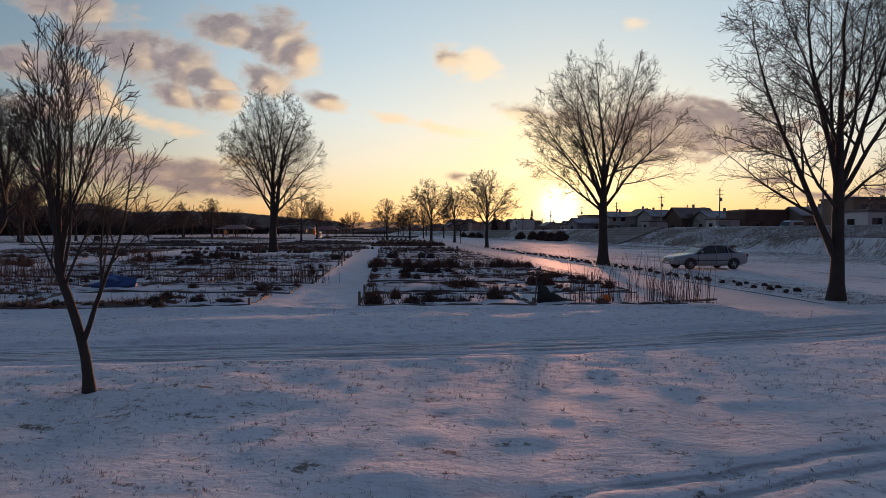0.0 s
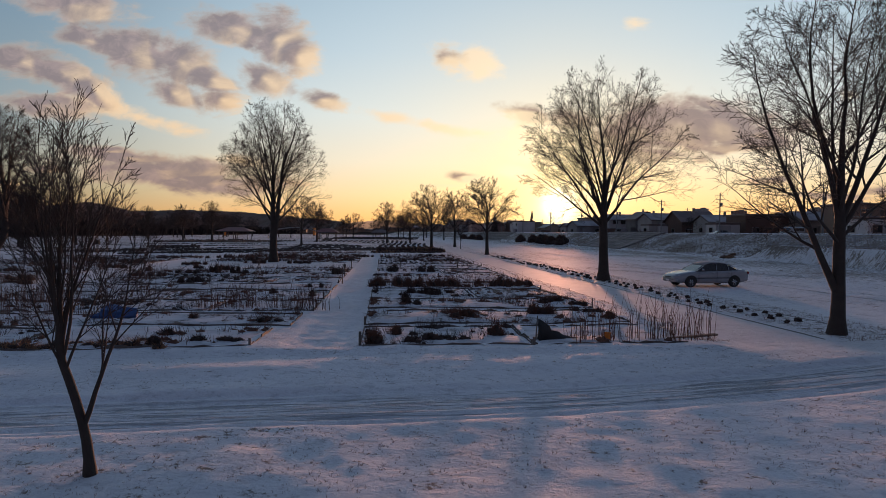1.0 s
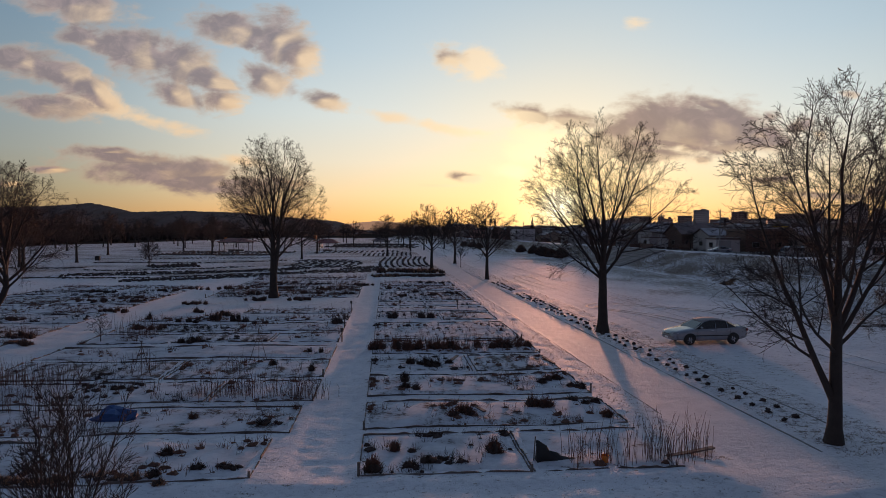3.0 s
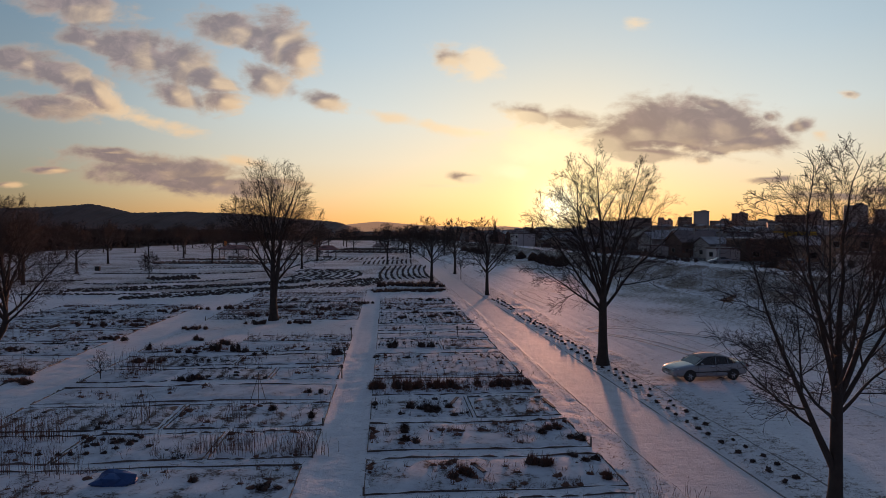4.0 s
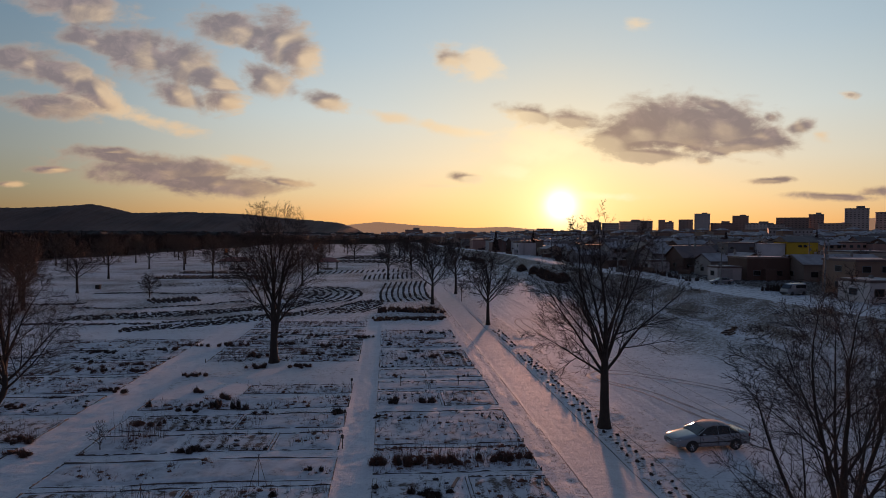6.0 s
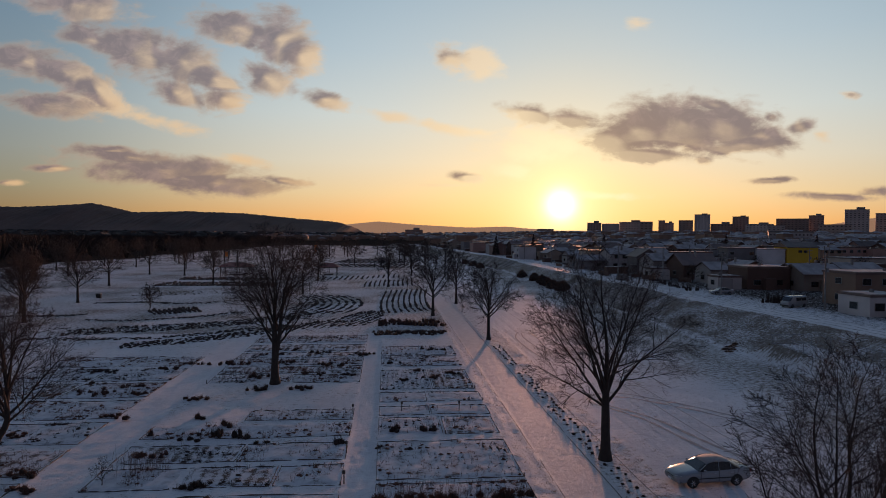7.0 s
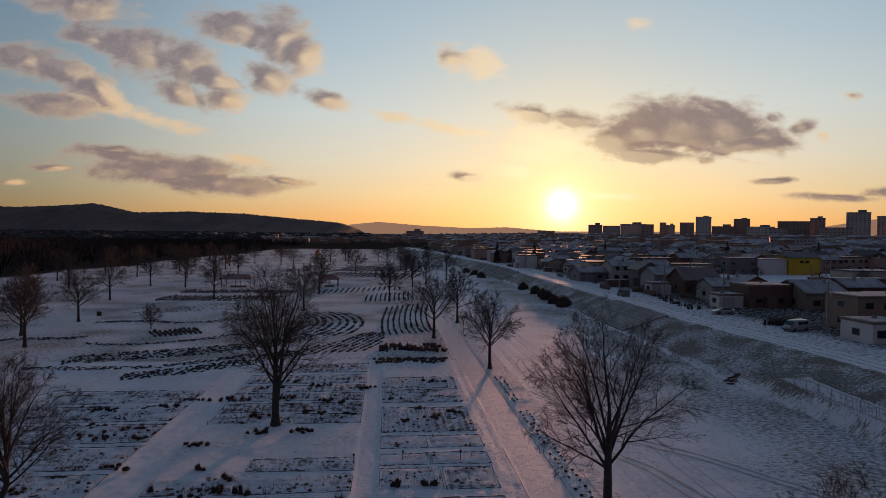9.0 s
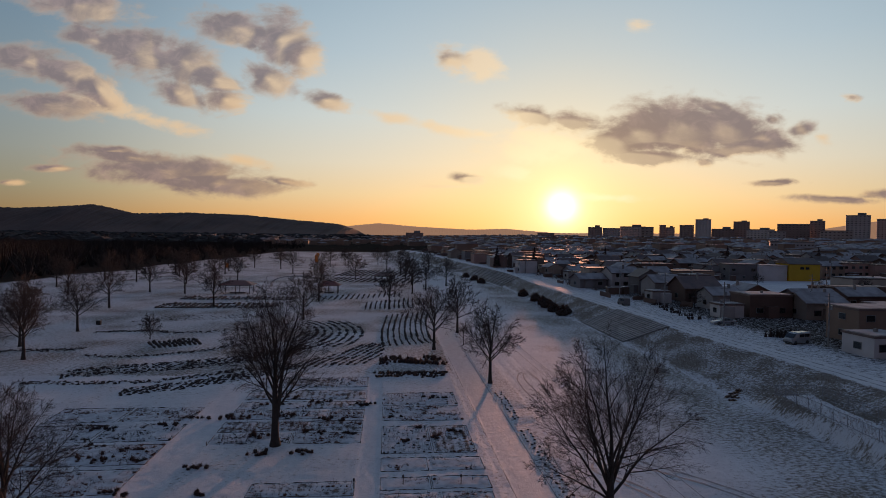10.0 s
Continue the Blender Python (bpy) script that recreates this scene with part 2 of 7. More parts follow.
def ground_material():
    """Thin snow with dead grass, tracks and bare earth where the cover says so."""
    m = bpy.data.materials.new("thin_snow")
    m.use_nodes = True
    m.node_tree.nodes.clear()
    N = Nodes(m.node_tree)
    at = N.add("ShaderNodeNewGeometry").outputs["Position"]
    x, y, z = N.xyz(at)
    cover, earth, worn = N.add("ShaderNodeAttribute"), N.add("ShaderNodeAttribute"), N.add("ShaderNodeAttribute")
    cover.attribute_name, earth.attribute_name, worn.attribute_name = "grass", "bare", "thin"
    grass, bare = cover.outputs["Fac"], earth.outputs["Fac"]
    flat = N.vec(x, y, 0.0)
    broad, mid, fine = N.noise(flat, 0.16, 4.0), N.noise(flat, 1.3, 5.0, 0.6), N.noise(flat, 11.0, 4.0, 0.65)
    blades = N.noise(N.vec(N.math("MULTIPLY", x, 26.0), N.math("MULTIPLY", y, 14.0), 0.0), 1.0, 3.0, 0.7)
    snow = N.mix(N.smooth(broad, 0.35, 0.65), (0.81, 0.815, 0.835), (0.71, 0.72, 0.745))
    snow = N.mix(N.smooth(mid, 0.52, 0.8, 0.0, 0.35), snow, (0.50, 0.51, 0.535))
    # shade in the snow's small dents, mixed into its colour as darker spots
    dent_shade = N.noise(N.vec(N.math("MULTIPLY", x, 3.2), N.math("MULTIPLY", y, 5.0), 2.0), 1.0, 6.0, 0.7, 0.4)
    snow = N.mix(N.smooth(dent_shade, 0.50, 0.68, 0.0, 0.5), snow, (0.40, 0.405, 0.425))
    snow = N.mix(worn.outputs["Fac"], snow, N.mix(N.smooth(mid, 0.3, 0.7), (0.68, 0.665, 0.68), (0.57, 0.555, 0.57)))
    # lines pressed by tyres and skis along the lane and across the meadow
    lane_y = N.math("ADD", N.math("MULTIPLY_ADD", x, 0.16, 11.55), N.math("MULTIPLY", N.math("POWER", N.math("MAXIMUM", x, 0.0), 2.0), 0.0108))
    off = N.math("SUBTRACT", y, lane_y)
    lines = N.noise(N.vec(N.math("MULTIPLY", x, 0.40), N.math("MULTIPLY", off, 11.0), 8.0), 1.0, 4.0, 0.62)
    rut = N.math("MULTIPLY", N.smooth(lines, 0.50, 0.60), N.smooth(N.math("ABSOLUTE", off), 0.45, 0.85, 1.0, 0.0))
    off2 = N.math("SUBTRACT", y, N.math("MULTIPLY_ADD", x, 0.345, 4.67))
    lines2 = N.noise(N.vec(N.math("MULTIPLY", x, 2.5), N.math("MULTIPLY", y, 2.5), 4.0), 1.0, 3.0, 0.6)
    rut2 = N.smooth(N.math("ABSOLUTE", N.math("SUBTRACT", N.math("ABSOLUTE", off2), 0.18)), 0.02, 0.09, 1.0, 0.0)
    rut2 = N.math("MULTIPLY", N.math("MULTIPLY", rut2, N.smooth(lines2, 0.3, 0.6, 0.3, 1.0)), N.smooth(x, 0.6, 1.8))
    rut = N.math("MAXIMUM", rut, rut2)
    snow = N.mix(N.math("MULTIPLY", rut, 0.6), snow, (0.36, 0.375, 0.42))
    straw = N.mix(fine, (0.10, 0.075, 0.05), (0.19, 0.145, 0.095))
    soil = N.mix(fine, (0.035, 0.027, 0.022), (0.07, 0.055, 0.042))
    streak = N.noise(N.vec(N.math("MULTIPLY", x, 2.0), N.math("MULTIPLY", y, 3.2), 5.0), 1.0, 6.0, 0.68)
    poke = N.math("ADD", N.math("ADD", N.math("MULTIPLY", fine, 0.45), N.math("MULTIPLY", blades, 0.30)), N.math("MULTIPLY", streak, 0.25))
    poke = N.math("ADD", poke, N.math("MULTIPLY", N.math("SUBTRACT", streak, 0.5), 0.55))
    line = N.math("SUBTRACT", 0.70, N.math("MULTIPLY", grass, 0.36))
    g = N.smooth(poke, line, N.math("ADD", line, 0.10))
    col = N.mix(N.math("MULTIPLY", g, 0.85), snow, straw)
    line2 = N.math("SUBTRACT", 0.74, N.math("MULTIPLY", bare, 0.6))
    k = N.smooth(N.math("ADD", N.math("MULTIPLY", mid, 0.45), N.math("MULTIPLY", fine, 0.55)), line2, N.math("ADD", line2, 0.12))
    col = N.mix(k, col, soil)
    p = N.add("ShaderNodeBsdfPrincipled")
    N.put(p.inputs["Base Color"], col)
    N.put(p.inputs["Roughness"], N.math("MULTIPLY_ADD", worn.outputs["Fac"], -0.12, 0.80))
    p.inputs["Specular IOR Level"].default_value = 0.25
    N.put(p.inputs["Specular IOR Level"], N.math("MULTIPLY", N.math("SUBTRACT", 1.0, k), N.math("MULTIPLY_ADD", worn.outputs["Fac"], 0.10, 0.02)))
    b = N.add("ShaderNodeBump")
    b.inputs["Strength"].default_value, b.inputs["Distance"].default_value = 0.85, 0.06
    N.put(b.inputs["Height"], N.math("ADD", N.math("SUBTRACT", N.math("SUBTRACT", mid, N.math("MULTIPLY", rut, 0.9)), N.math("MULTIPLY", dent_shade, 0.8)), N.math("MULTIPLY", N.math("ADD", fine, N.math("MULTIPLY", g, 0.4)), 0.45)))
    N.put(p.inputs["Normal"], b.outputs[0])
    N.tree.links.new(p.outputs[0], N.add("ShaderNodeOutputMaterial").inputs[0])
    return m


def bed_material():
    """Dug earth under a thin, broken cover of snow; each bed is bare to its own degree."""
    m = bpy.data.materials.new("snowy_soil")
    m.use_nodes = True
    m.node_tree.nodes.clear()
    N = Nodes(m.node_tree)
    at = N.add("ShaderNodeNewGeometry").outputs["Position"]
    x, y, z = N.xyz(at)
    rnd = N.add("ShaderNodeObjectInfo").outputs["Random"]
    flat = N.vec(x, y, N.math("MULTIPLY", rnd, 40.0))
    mid, fine = N.noise(flat, 1.1, 6.0, 0.66, 0.3), N.noise(flat, 9.0, 4.0, 0.65)
    local = N.xyz(N.add("ShaderNodeTexCoord").outputs["Object"])
    furrow = N.math("SINE", N.math("MULTIPLY_ADD", local[0], 9.0, N.math("MULTIPLY", mid, 5.0)))
    height = N.math("ADD", N.math("MULTIPLY_ADD", mid, 0.6, N.math("MULTIPLY", fine, 0.4)), N.math("MULTIPLY", furrow, N.smooth(rnd, 0.35, 0.9, 0.0, 0.05)))
    line = N.smooth(rnd, 0.0, 1.0, 0.575, 0.485)
    bare = N.smooth(height, line, N.math("ADD", line, 0.09))
    snow = N.mix(N.smooth(mid, 0.35, 0.7), (0.66, 0.67, 0.70), (0.44, 0.445, 0.47))
    soil = N.mix(fine, (0.05, 0.038, 0.031), (0.13, 0.092, 0.066))
    p = N.add("ShaderNodeBsdfPrincipled")
    N.put(p.inputs["Base Color"], N.mix(N.math("MULTIPLY", bare, 0.9), snow, soil))
    p.inputs["Roughness"].default_value, p.inputs["Specular IOR Level"].default_value = 0.85, 0.05
    b = N.add("ShaderNodeBump")
    b.inputs["Strength"].default_value, b.inputs["Distance"].default_value = 0.9, 0.05
    N.put(b.inputs["Height"], height)
    N.put(p.inputs["Normal"], b.outputs[0])
    N.tree.links.new(p.outputs[0], N.add("ShaderNodeOutputMaterial").inputs[0])
    return m


SNOW_GROUND = ground_material()
BEDSOIL = bed_material()
FROST = material("roof_frost", (0.46, 0.44, 0.45), (0.17, 0.155, 0.155), 0.7, 0.35, 6.0, 0.4)
SNOW = material("roof_snow", (0.70, 0.71, 0.74), (0.55, 0.56, 0.59), 0.65, 0.8, 9.0, 0.4)
BARK = material("bark", (0.060, 0.045, 0.038), (0.034, 0.027, 0.024), 0.9, 3.0, 22.0, 0.9)
TWIG = material("twig", (0.045, 0.026, 0.020), (0.030, 0.019, 0.015), 0.8, 2.0, 15.0, 0.0)
STEM = material("dry_stems", (0.185, 0.095, 0.064), (0.095, 0.053, 0.040), 0.9, 1.5, 12.0, 0.0)
DARKSTEM = material("dark_foliage", (0.070, 0.045, 0.037), (0.042, 0.031, 0.027), 0.9, 1.5, 12.0, 0.0)
GRASS = material("dead_grass", (0.26, 0.165, 0.12), (0.16, 0.105, 0.08), 0.9, 1.5, 12.0, 0.0)
WOODS = material("leafless_wood", (0.034, 0.027, 0.024), (0.022, 0.018, 0.017), 0.95, 0.05, 1.0, 0.0)
STRAW = material("straw", (0.46, 0.26, 0.14), (0.28, 0.16, 0.09), 0.85, 1.5, 12.0, 0.0)
BOARD = material("weathered_board", (0.17, 0.145, 0.13), (0.075, 0.064, 0.058), 0.85, 3.0, 30.0, 0.5, vary=0.25)
STONE = material("block_stone", (0.26, 0.25, 0.25), (0.15, 0.145, 0.145), 0.85, 2.0, 20.0, 0.6, vary=0.2)
METAL = material("galvanised", (0.34, 0.35, 0.36), (0.24, 0.25, 0.26), 0.45, 4.0, 30.0, 0.1, metal=0.8)
FENCE = material("grey_painted_steel", (0.36, 0.36, 0.37), (0.26, 0.26, 0.27), 0.6, 4.0, 30.0, 0.1)
BLACK = material("rubber", (0.02, 0.02, 0.02), (0.03, 0.03, 0.03), 0.75, 5.0, 60.0, 0.2)
PAINT = material("car_paint", (0.34, 0.35, 0.37), (0.29, 0.30, 0.32), 0.24, 2.0, 30.0, 0.03, metal=0.35, spec=0.6)
GLASS = material("dark_glass", (0.012, 0.014, 0.017), (0.018, 0.02, 0.023), 0.10, 2.0, 20.0, 0.0, spec=0.7)
CHROME = material("chrome", (0.6, 0.6, 0.62), (0.5, 0.5, 0.52), 0.2, 4.0, 30.0, 0.0, metal=1.0)
LENS = material("lamp_glass", (0.62, 0.64, 0.66), (0.5, 0.52, 0.54), 0.12, 6.0, 40.0, 0.1)
REDLENS = material("red_lamp", (0.30, 0.02, 0.02), (0.2, 0.015, 0.015), 0.2, 6.0, 40.0, 0.1)
TARP = material("blue_tarp", (0.03, 0.09, 0.26), (0.02, 0.06, 0.18), 0.6, 3.0, 20.0, 0.8)
ORANGE = material("orange_panel", (0.80, 0.27, 0.05), (0.7, 0.2, 0.04), 0.22, 3.0, 20.0, 0.2)
ROOFRED = material("red_roof", (0.24, 0.07, 0.05), (0.17, 0.05, 0.04), 0.55, 0.6, 8.0, 0.2)
HILL = material("forest_hill", (0.19, 0.115, 0.09), (0.10, 0.066, 0.054), 0.95, 0.006, 0.05, 0.6, world_scale=True, reach=9.0)
HAZE_GLOW = material("mountain_haze_glow", (0.20, 0.15, 0.13), (0.15, 0.12, 0.11), 0.95, 0.002, 0.02, 0.5, world_scale=True, reach=20.0)
# orange emission stands in for the bright haze before the mountains
HAZE_GLOW.node_tree.nodes["Principled BSDF"].inputs["Emission Color"].default_value = (0.52, 0.28, 0.16, 1.0)
HAZE_GLOW.node_tree.nodes["Principled BSDF"].inputs["Emission Strength"].default_value = 0.55
TRACK = material("packed_wheel_track", (0.18, 0.175, 0.185), (0.45, 0.45, 0.47), 0.7, 1.6, 14.0, 0.5)
CONCRETE = material("concrete", (0.34, 0.325, 0.31), (0.18, 0.175, 0.17), 0.85, 0.5, 9.0, 0.3, vary=0.2)
WALLS = [material("render_" + n, c, None, 0.8, 0.25, 6.0, 0.15, vary=0.3) for n, c in (
    ("cream", (0.36, 0.29, 0.24)), ("grey", (0.26, 0.235, 0.235)), ("brown", (0.20, 0.12, 0.095)), ("white", (0.54, 0.5, 0.49)), ("tan", (0.33, 0.225, 0.17)), ("pink", (0.42, 0.26, 0.22)))]
# far block walls, paler than WALLS: distance haze put into their colour
HAZED_TOWERS = [material("hazed_tower_" + n, c, None, 0.8, 0.05, 1.0, 0.0, vary=0.2) for n, c in (("pale", (0.62, 0.56, 0.52)), ("grey", (0.52, 0.46, 0.44)), ("brown", (0.42, 0.32, 0.28)), ("white", (0.74, 0.70, 0.68)), ("tan", (0.50, 0.40, 0.35)))]
YELLOW = material("yellow_cladding", (0.60, 0.37, 0.015), (0.52, 0.31, 0.012), 0.6, 0.3, 6.0, 0.15)
ROOF = material("dark_roof", (0.17, 0.11, 0.095), (0.09, 0.066, 0.06), 0.6, 0.5, 6.0, 0.2, vary=0.3)


# ---- building blocks ----
class Geo:
    """Gathers faces for one mesh."""

    def __init__(self):
        self.v, self.q, self.t, self.n = [], [], [], 0

    def add(self, v, quads=(), tris=()):
        v = np.asarray(v, float).reshape(-1, 3)
        if len(quads):
            self.q.append(np.asarray(quads, int).reshape(-1, 4) + self.n)
        if len(tris):
            self.t.append(np.asarray(tris, int).reshape(-1, 3) + self.n)
        self.v.append(v)
        self.n += len(v)
        return self

    def box(self, x, y, z, sx, sy, sz, rz=0.0, taper=1.0):
        """A block whose base centre stands at x, y, z."""
        c, s = math.cos(radians(rz)), math.sin(radians(rz))
        v = []
        for h, k in ((0, 1.0), (sz, taper)):
            for a, b in ((-1, -1), (1, -1), (1, 1), (-1, 1)):
                px, py = a * sx / 2 * k, b * sy / 2 * k
                v.append((x + px * c - py * s, y + px * s + py * c, z + h))
        return self.add(v, [(3, 2, 1, 0), (4, 5, 6, 7), (0, 1, 5, 4), (1, 2, 6, 5), (2, 3, 7, 6), (3, 0, 4, 7)])

    def tubes(self, p, r, sides):
        """Many tapered tubes of one length: p branches x points x 3, r branches x points."""
        p, r = np.asarray(p, float), np.asarray(r, float)
        nb, n = r.shape
        tan = np.gradient(p, axis=1)
        tan /= np.linalg.norm(tan, axis=2, keepdims=True) + 1e-9
        ref = np.where(np.abs(tan[:, :1, 2:]) > 0.85, np.array([1.0, 0.0, 0.0]), np.array([0.0, 0.0, 1.0]))
        u = np.cross(tan, np.broadcast_to(ref, tan.shape))
        u /= np.linalg.norm(u, axis=2, keepdims=True) + 1e-9
        w = np.cross(tan, u)
        ang = np.arange(sides) * 2 * math.pi / sides
        ring = p[:, :, None] + r[:, :, None, None] * (u[:, :, None] * np.cos(ang)[None, None, :, None] + w[:, :, None] * np.sin(ang)[None, None, :, None])
        idx = np.arange(nb * n * sides).reshape(nb, n, sides)
        a, b = idx[:, :-1], idx[:, 1:]
        quads = np.stack([a, np.roll(a, -1, 2), np.roll(b, -1, 2), b], -1).reshape(-1, 4)
        tip = idx[:, -1]
        tris = np.stack([np.broadcast_to(tip[:, :1], tip[:, 1:-1].shape), tip[:, 1:-1], tip[:, 2:]], -1).reshape(-1, 3)
        return self.add(ring.reshape(-1, 3), quads, tris)

    def tube(self, pts, radii, sides=8):
        return self.tubes([pts], [radii], sides)

    def loft(self, rings, caps=True):
        """Skins a row of closed rings with equal point counts."""
        rings = np.asarray(rings, float)
        m, n = rings.shape[:2]
        idx = np.arange(m * n).reshape(m, n)
        a, b = idx[:-1], idx[1:]
        quads = np.stack([a, np.roll(a, -1, 1), np.roll(b, -1, 1), b], -1).reshape(-1, 4)
        v = rings.reshape(-1, 3)
        if not caps:
            return self.add(v, quads)
        v = np.vstack([v, rings[0].mean(0), rings[-1].mean(0)])
        k = np.arange(n)
        tris = [(m * n, (i + 1) % n, i) for i in k] + [(m * n + 1, (m - 1) * n + i, (m - 1) * n + (i + 1) % n) for i in k]
        return self.add(v, quads, tris)

    def blob(self, c, size, rng, rough=0.25, nu=9, nv=6, flat=0.0):
        """A lumpy round mass."""
        rings = []
        ph = rng.random(3) * 6
        for i in range(nv):
            th = math.pi * (i + 0.5) / nv
            ring = []
            for j in range(nu):
                a = 2 * math.pi * j / nu
                k = 1 + rough * (math.sin(3 * a + ph[0] + 2 * th) * 0.5 + rng.normal() * 0.5)
                ring.append((c[0] + size[0] * k * math.sin(th) * math.cos(a), c[1] + size[1] * k * math.sin(th) * math.sin(a), max(flat, c[2] - size[2] * k * math.cos(th))))
            rings.append(ring)
        return self.loft(rings)

    def mesh(self, name, smooth=False):
        me = bpy.data.meshes.new(name)
        v = np.vstack(self.v)
        q = np.vstack(self.q) if self.q else np.zeros((0, 4), int)
        t = np.vstack(self.t) if self.t else np.zeros((0, 3), int)
        me.vertices.add(len(v))
        me.vertices.foreach_set("co", v.ravel())
        me.loops.add(q.size + t.size)
        me.loops.foreach_set("vertex_index", np.concatenate([q.ravel(), t.ravel()]).astype(np.int32))
        me.polygons.add(len(q) + len(t))
        me.polygons.foreach_set("loop_start", np.concatenate([np.arange(len(q)) * 4, q.size + np.arange(len(t)) * 3]).astype(np.int32))
        me.polygons.foreach_set("use_smooth", np.full(len(q) + len(t), smooth))
        me.update(calc_edges=True)
        return me


def part(name, geo, mat, parent=None, label="", smooth=False, at=None, kind=""):
    ob = new(name, geo.mesh(name, smooth) if isinstance(geo, Geo) else geo)
    if not ob.data.materials:
        ob.data.materials.append(mat)
    ob.parent = parent
    if at is not None:
        ob.matrix_basis = at
    return tagged(ob, label, kind=kind)


def thing(name, m, label, category, group="", kind=""):
    ob = new(name)
    ob.empty_display_size = 0.2
    ob.matrix_basis = m
    return tagged(ob, label, category, group, kind)


# the gardens' own axes: s across (along a row of beds), r along the paths
def grid(s, r, z=0.0):
    return ((s - 0.09 * r) / 1.0081, (r + 0.09 * s) / 1.0081, z)


GRID_TURN = 5.14


# ---- ground ----
FOOT_Y, FOOT_X = [-60, 0, 45, 55, 65, 75, 90, 115, 140, 155, 181, 227, 340, 520, 900], [52, 45, 39.5, 38, 36.4, 35.3, 34.2, 32.5, 30.5, 28.3, 26.4, 22.5, 2, -32, -130]
TOP_Y, TOP_X = [-60, 0, 50, 69, 80, 94, 110, 138, 179, 208, 259, 314, 520, 900], [68, 59, 51, 48.6, 47.2, 44.4, 41.8, 39.0, 34.8, 31.3, 26.6, 18.5, -20, -116]


def ramp(x, a, b):
    k = np.clip((x - a) / (b - a), 0, 1)
    return k * k * (3 - 2 * k)


_tab = np.random.default_rng(7).random((256, 256))


def bumps(x, y, size):
    """Smooth value noise on a plane, 0 to 1."""
    u, v = np.asarray(x) / size, np.asarray(y) / size
    i, j = np.floor(u).astype(int), np.floor(v).astype(int)
    f, g = u - i, v - j
    f, g = f * f * (3 - 2 * f), g * g * (3 - 2 * g)
    a, b = _tab[i % 256, j % 256], _tab[(i + 1) % 256, j % 256]
    c, d = _tab[i % 256, (j + 1) % 256], _tab[(i + 1) % 256, (j + 1) % 256]
    return (a * (1 - f) + b * f) * (1 - g) + (c * (1 - f) + d * f) * g


def lane(x):
    """Centre line of the snowed-over lane in front of the gardens."""
    return 11.55 + 0.16 * x + 0.009 * np.maximum(x, 0) ** 2 * 1.2


def land(x, y):
    """Height of the ground."""
    x, y = np.asarray(x, float), np.asarray(y, float)
    s, r = x + 0.09 * y, y - 0.09 * x
    h = 0.10 * (bumps(x, y, 3.1) - 0.5) + 0.05 * (bumps(x, y, 0.8) - 0.5) + (0.025 + 0.010 * (y < 11)) * (bumps(x + 9, y, 0.33) - 0.5)
    d = y - lane(x)
    on_lane = ramp(d, -1.25, -0.9) * (1 - ramp(d, 0.9, 1.25))
    h = h * (1 - 0.75 * on_lane) - 0.05 * on_lane
    for c, deep in ((-0.92, 0.05), (-0.62, 0.035), (-0.25, 0.02), (0.30, 0.025), (0.62, 0.04), (0.90, 0.03)):
        wave = 0.16 * (bumps(x, 0 * x + 9 * c, 3.0) - 0.5)
        h = h - 1.5 * deep * (0.4 + bumps(x + 20 * c, y, 0.9)) * np.exp(-((d - c - wave) / 0.075) ** 2)
    h = h + 0.012 * np.exp(-((d + 1.15) / 0.3) ** 2)
    d2 = y - (4.68 + 0.345 * x)
    for c in (-0.19, 0.17):
        h = h - 0.03 * np.exp(-((d2 - c) / 0.08) ** 2) * ramp(x, 0.4, 1.8)
    bank = np.exp(-((d - 2.8 - 0.2 * (bumps(x, 0 * x, 2.5) - 0.5)) / 1.0) ** 2) * (1 - ramp(x, 7.0, 9.2))
    h = h + 0.08 * bank
    beds = ramp(r, 15.2, 15.9) * (1 - ramp(s, 8.6, 9.4)) * (1 - ramp(r, 96, 100))
    h = h + 0.10 * beds
    path = (ramp(s, -2.35, -2.0) * (1 - ramp(s, -0.75, -0.4)) + ramp(s, -19.8, -19.4) * (1 - ramp(s, -16.8, -16.4))) * ramp(r, 15.5, 17) * (1 - ramp(r, 88, 92))
    h = h * (1 - 0.5 * path) - 0.03 * path + 0.07 * path * (bumps(x, y, 0.33) - 0.5)
    way = ramp(s, 9.7, 10.1) * (1 - ramp(s, 12.9, 13.3)) * ramp(r, 15, 18)
    h = h * (1 - 0.85 * way) - 0.06 * way
    road = ramp(s, 16.0, 16.6) * (1 - ramp(s, 22.5, 23.5))
    h = h * (1 - 0.7 * road) - 0.05 * road
    for c in (17.7, 19.1, 20.6):
        h = h - 0.03 * np.exp(-((s - c - 0.5 * np.sin(y * 0.05)) / 0.14) ** 2)
    foot, top = np.interp(y, FOOT_Y, FOOT_X), np.interp(y, TOP_Y, TOP_X)
    slope = np.clip((x - foot) / (top - foot), 0, 1)
    rise = 3.1 * (0.45 * ramp(slope, 0.0, 1.0) + 0.55 * slope)
    shelf = 1.65 * ramp(x, np.minimum(foot, 37.2) - 0.2, 38.1) * ramp(y, 36, 44) * (1 - ramp(y, 71.5, 76.0)) * (1 - ramp(x, 42.2, 43.0))
    h = h + np.maximum(rise, shelf) - 0.7 * ramp(x, top + 3.6, top + 6.5)
    for c in (0.9, 2.6):
        h = h - 0.05 * np.exp(-((x - top - c) / 0.25) ** 2)
    h = h + 0.10 * (bumps(x, y, 1.4) - 0.5) * ramp(slope, 0.02, 0.2) * (1 - ramp(slope, 0.9, 1.0))
    town = ramp(x, top + 40, top + 400) * 6.0
    return h + town


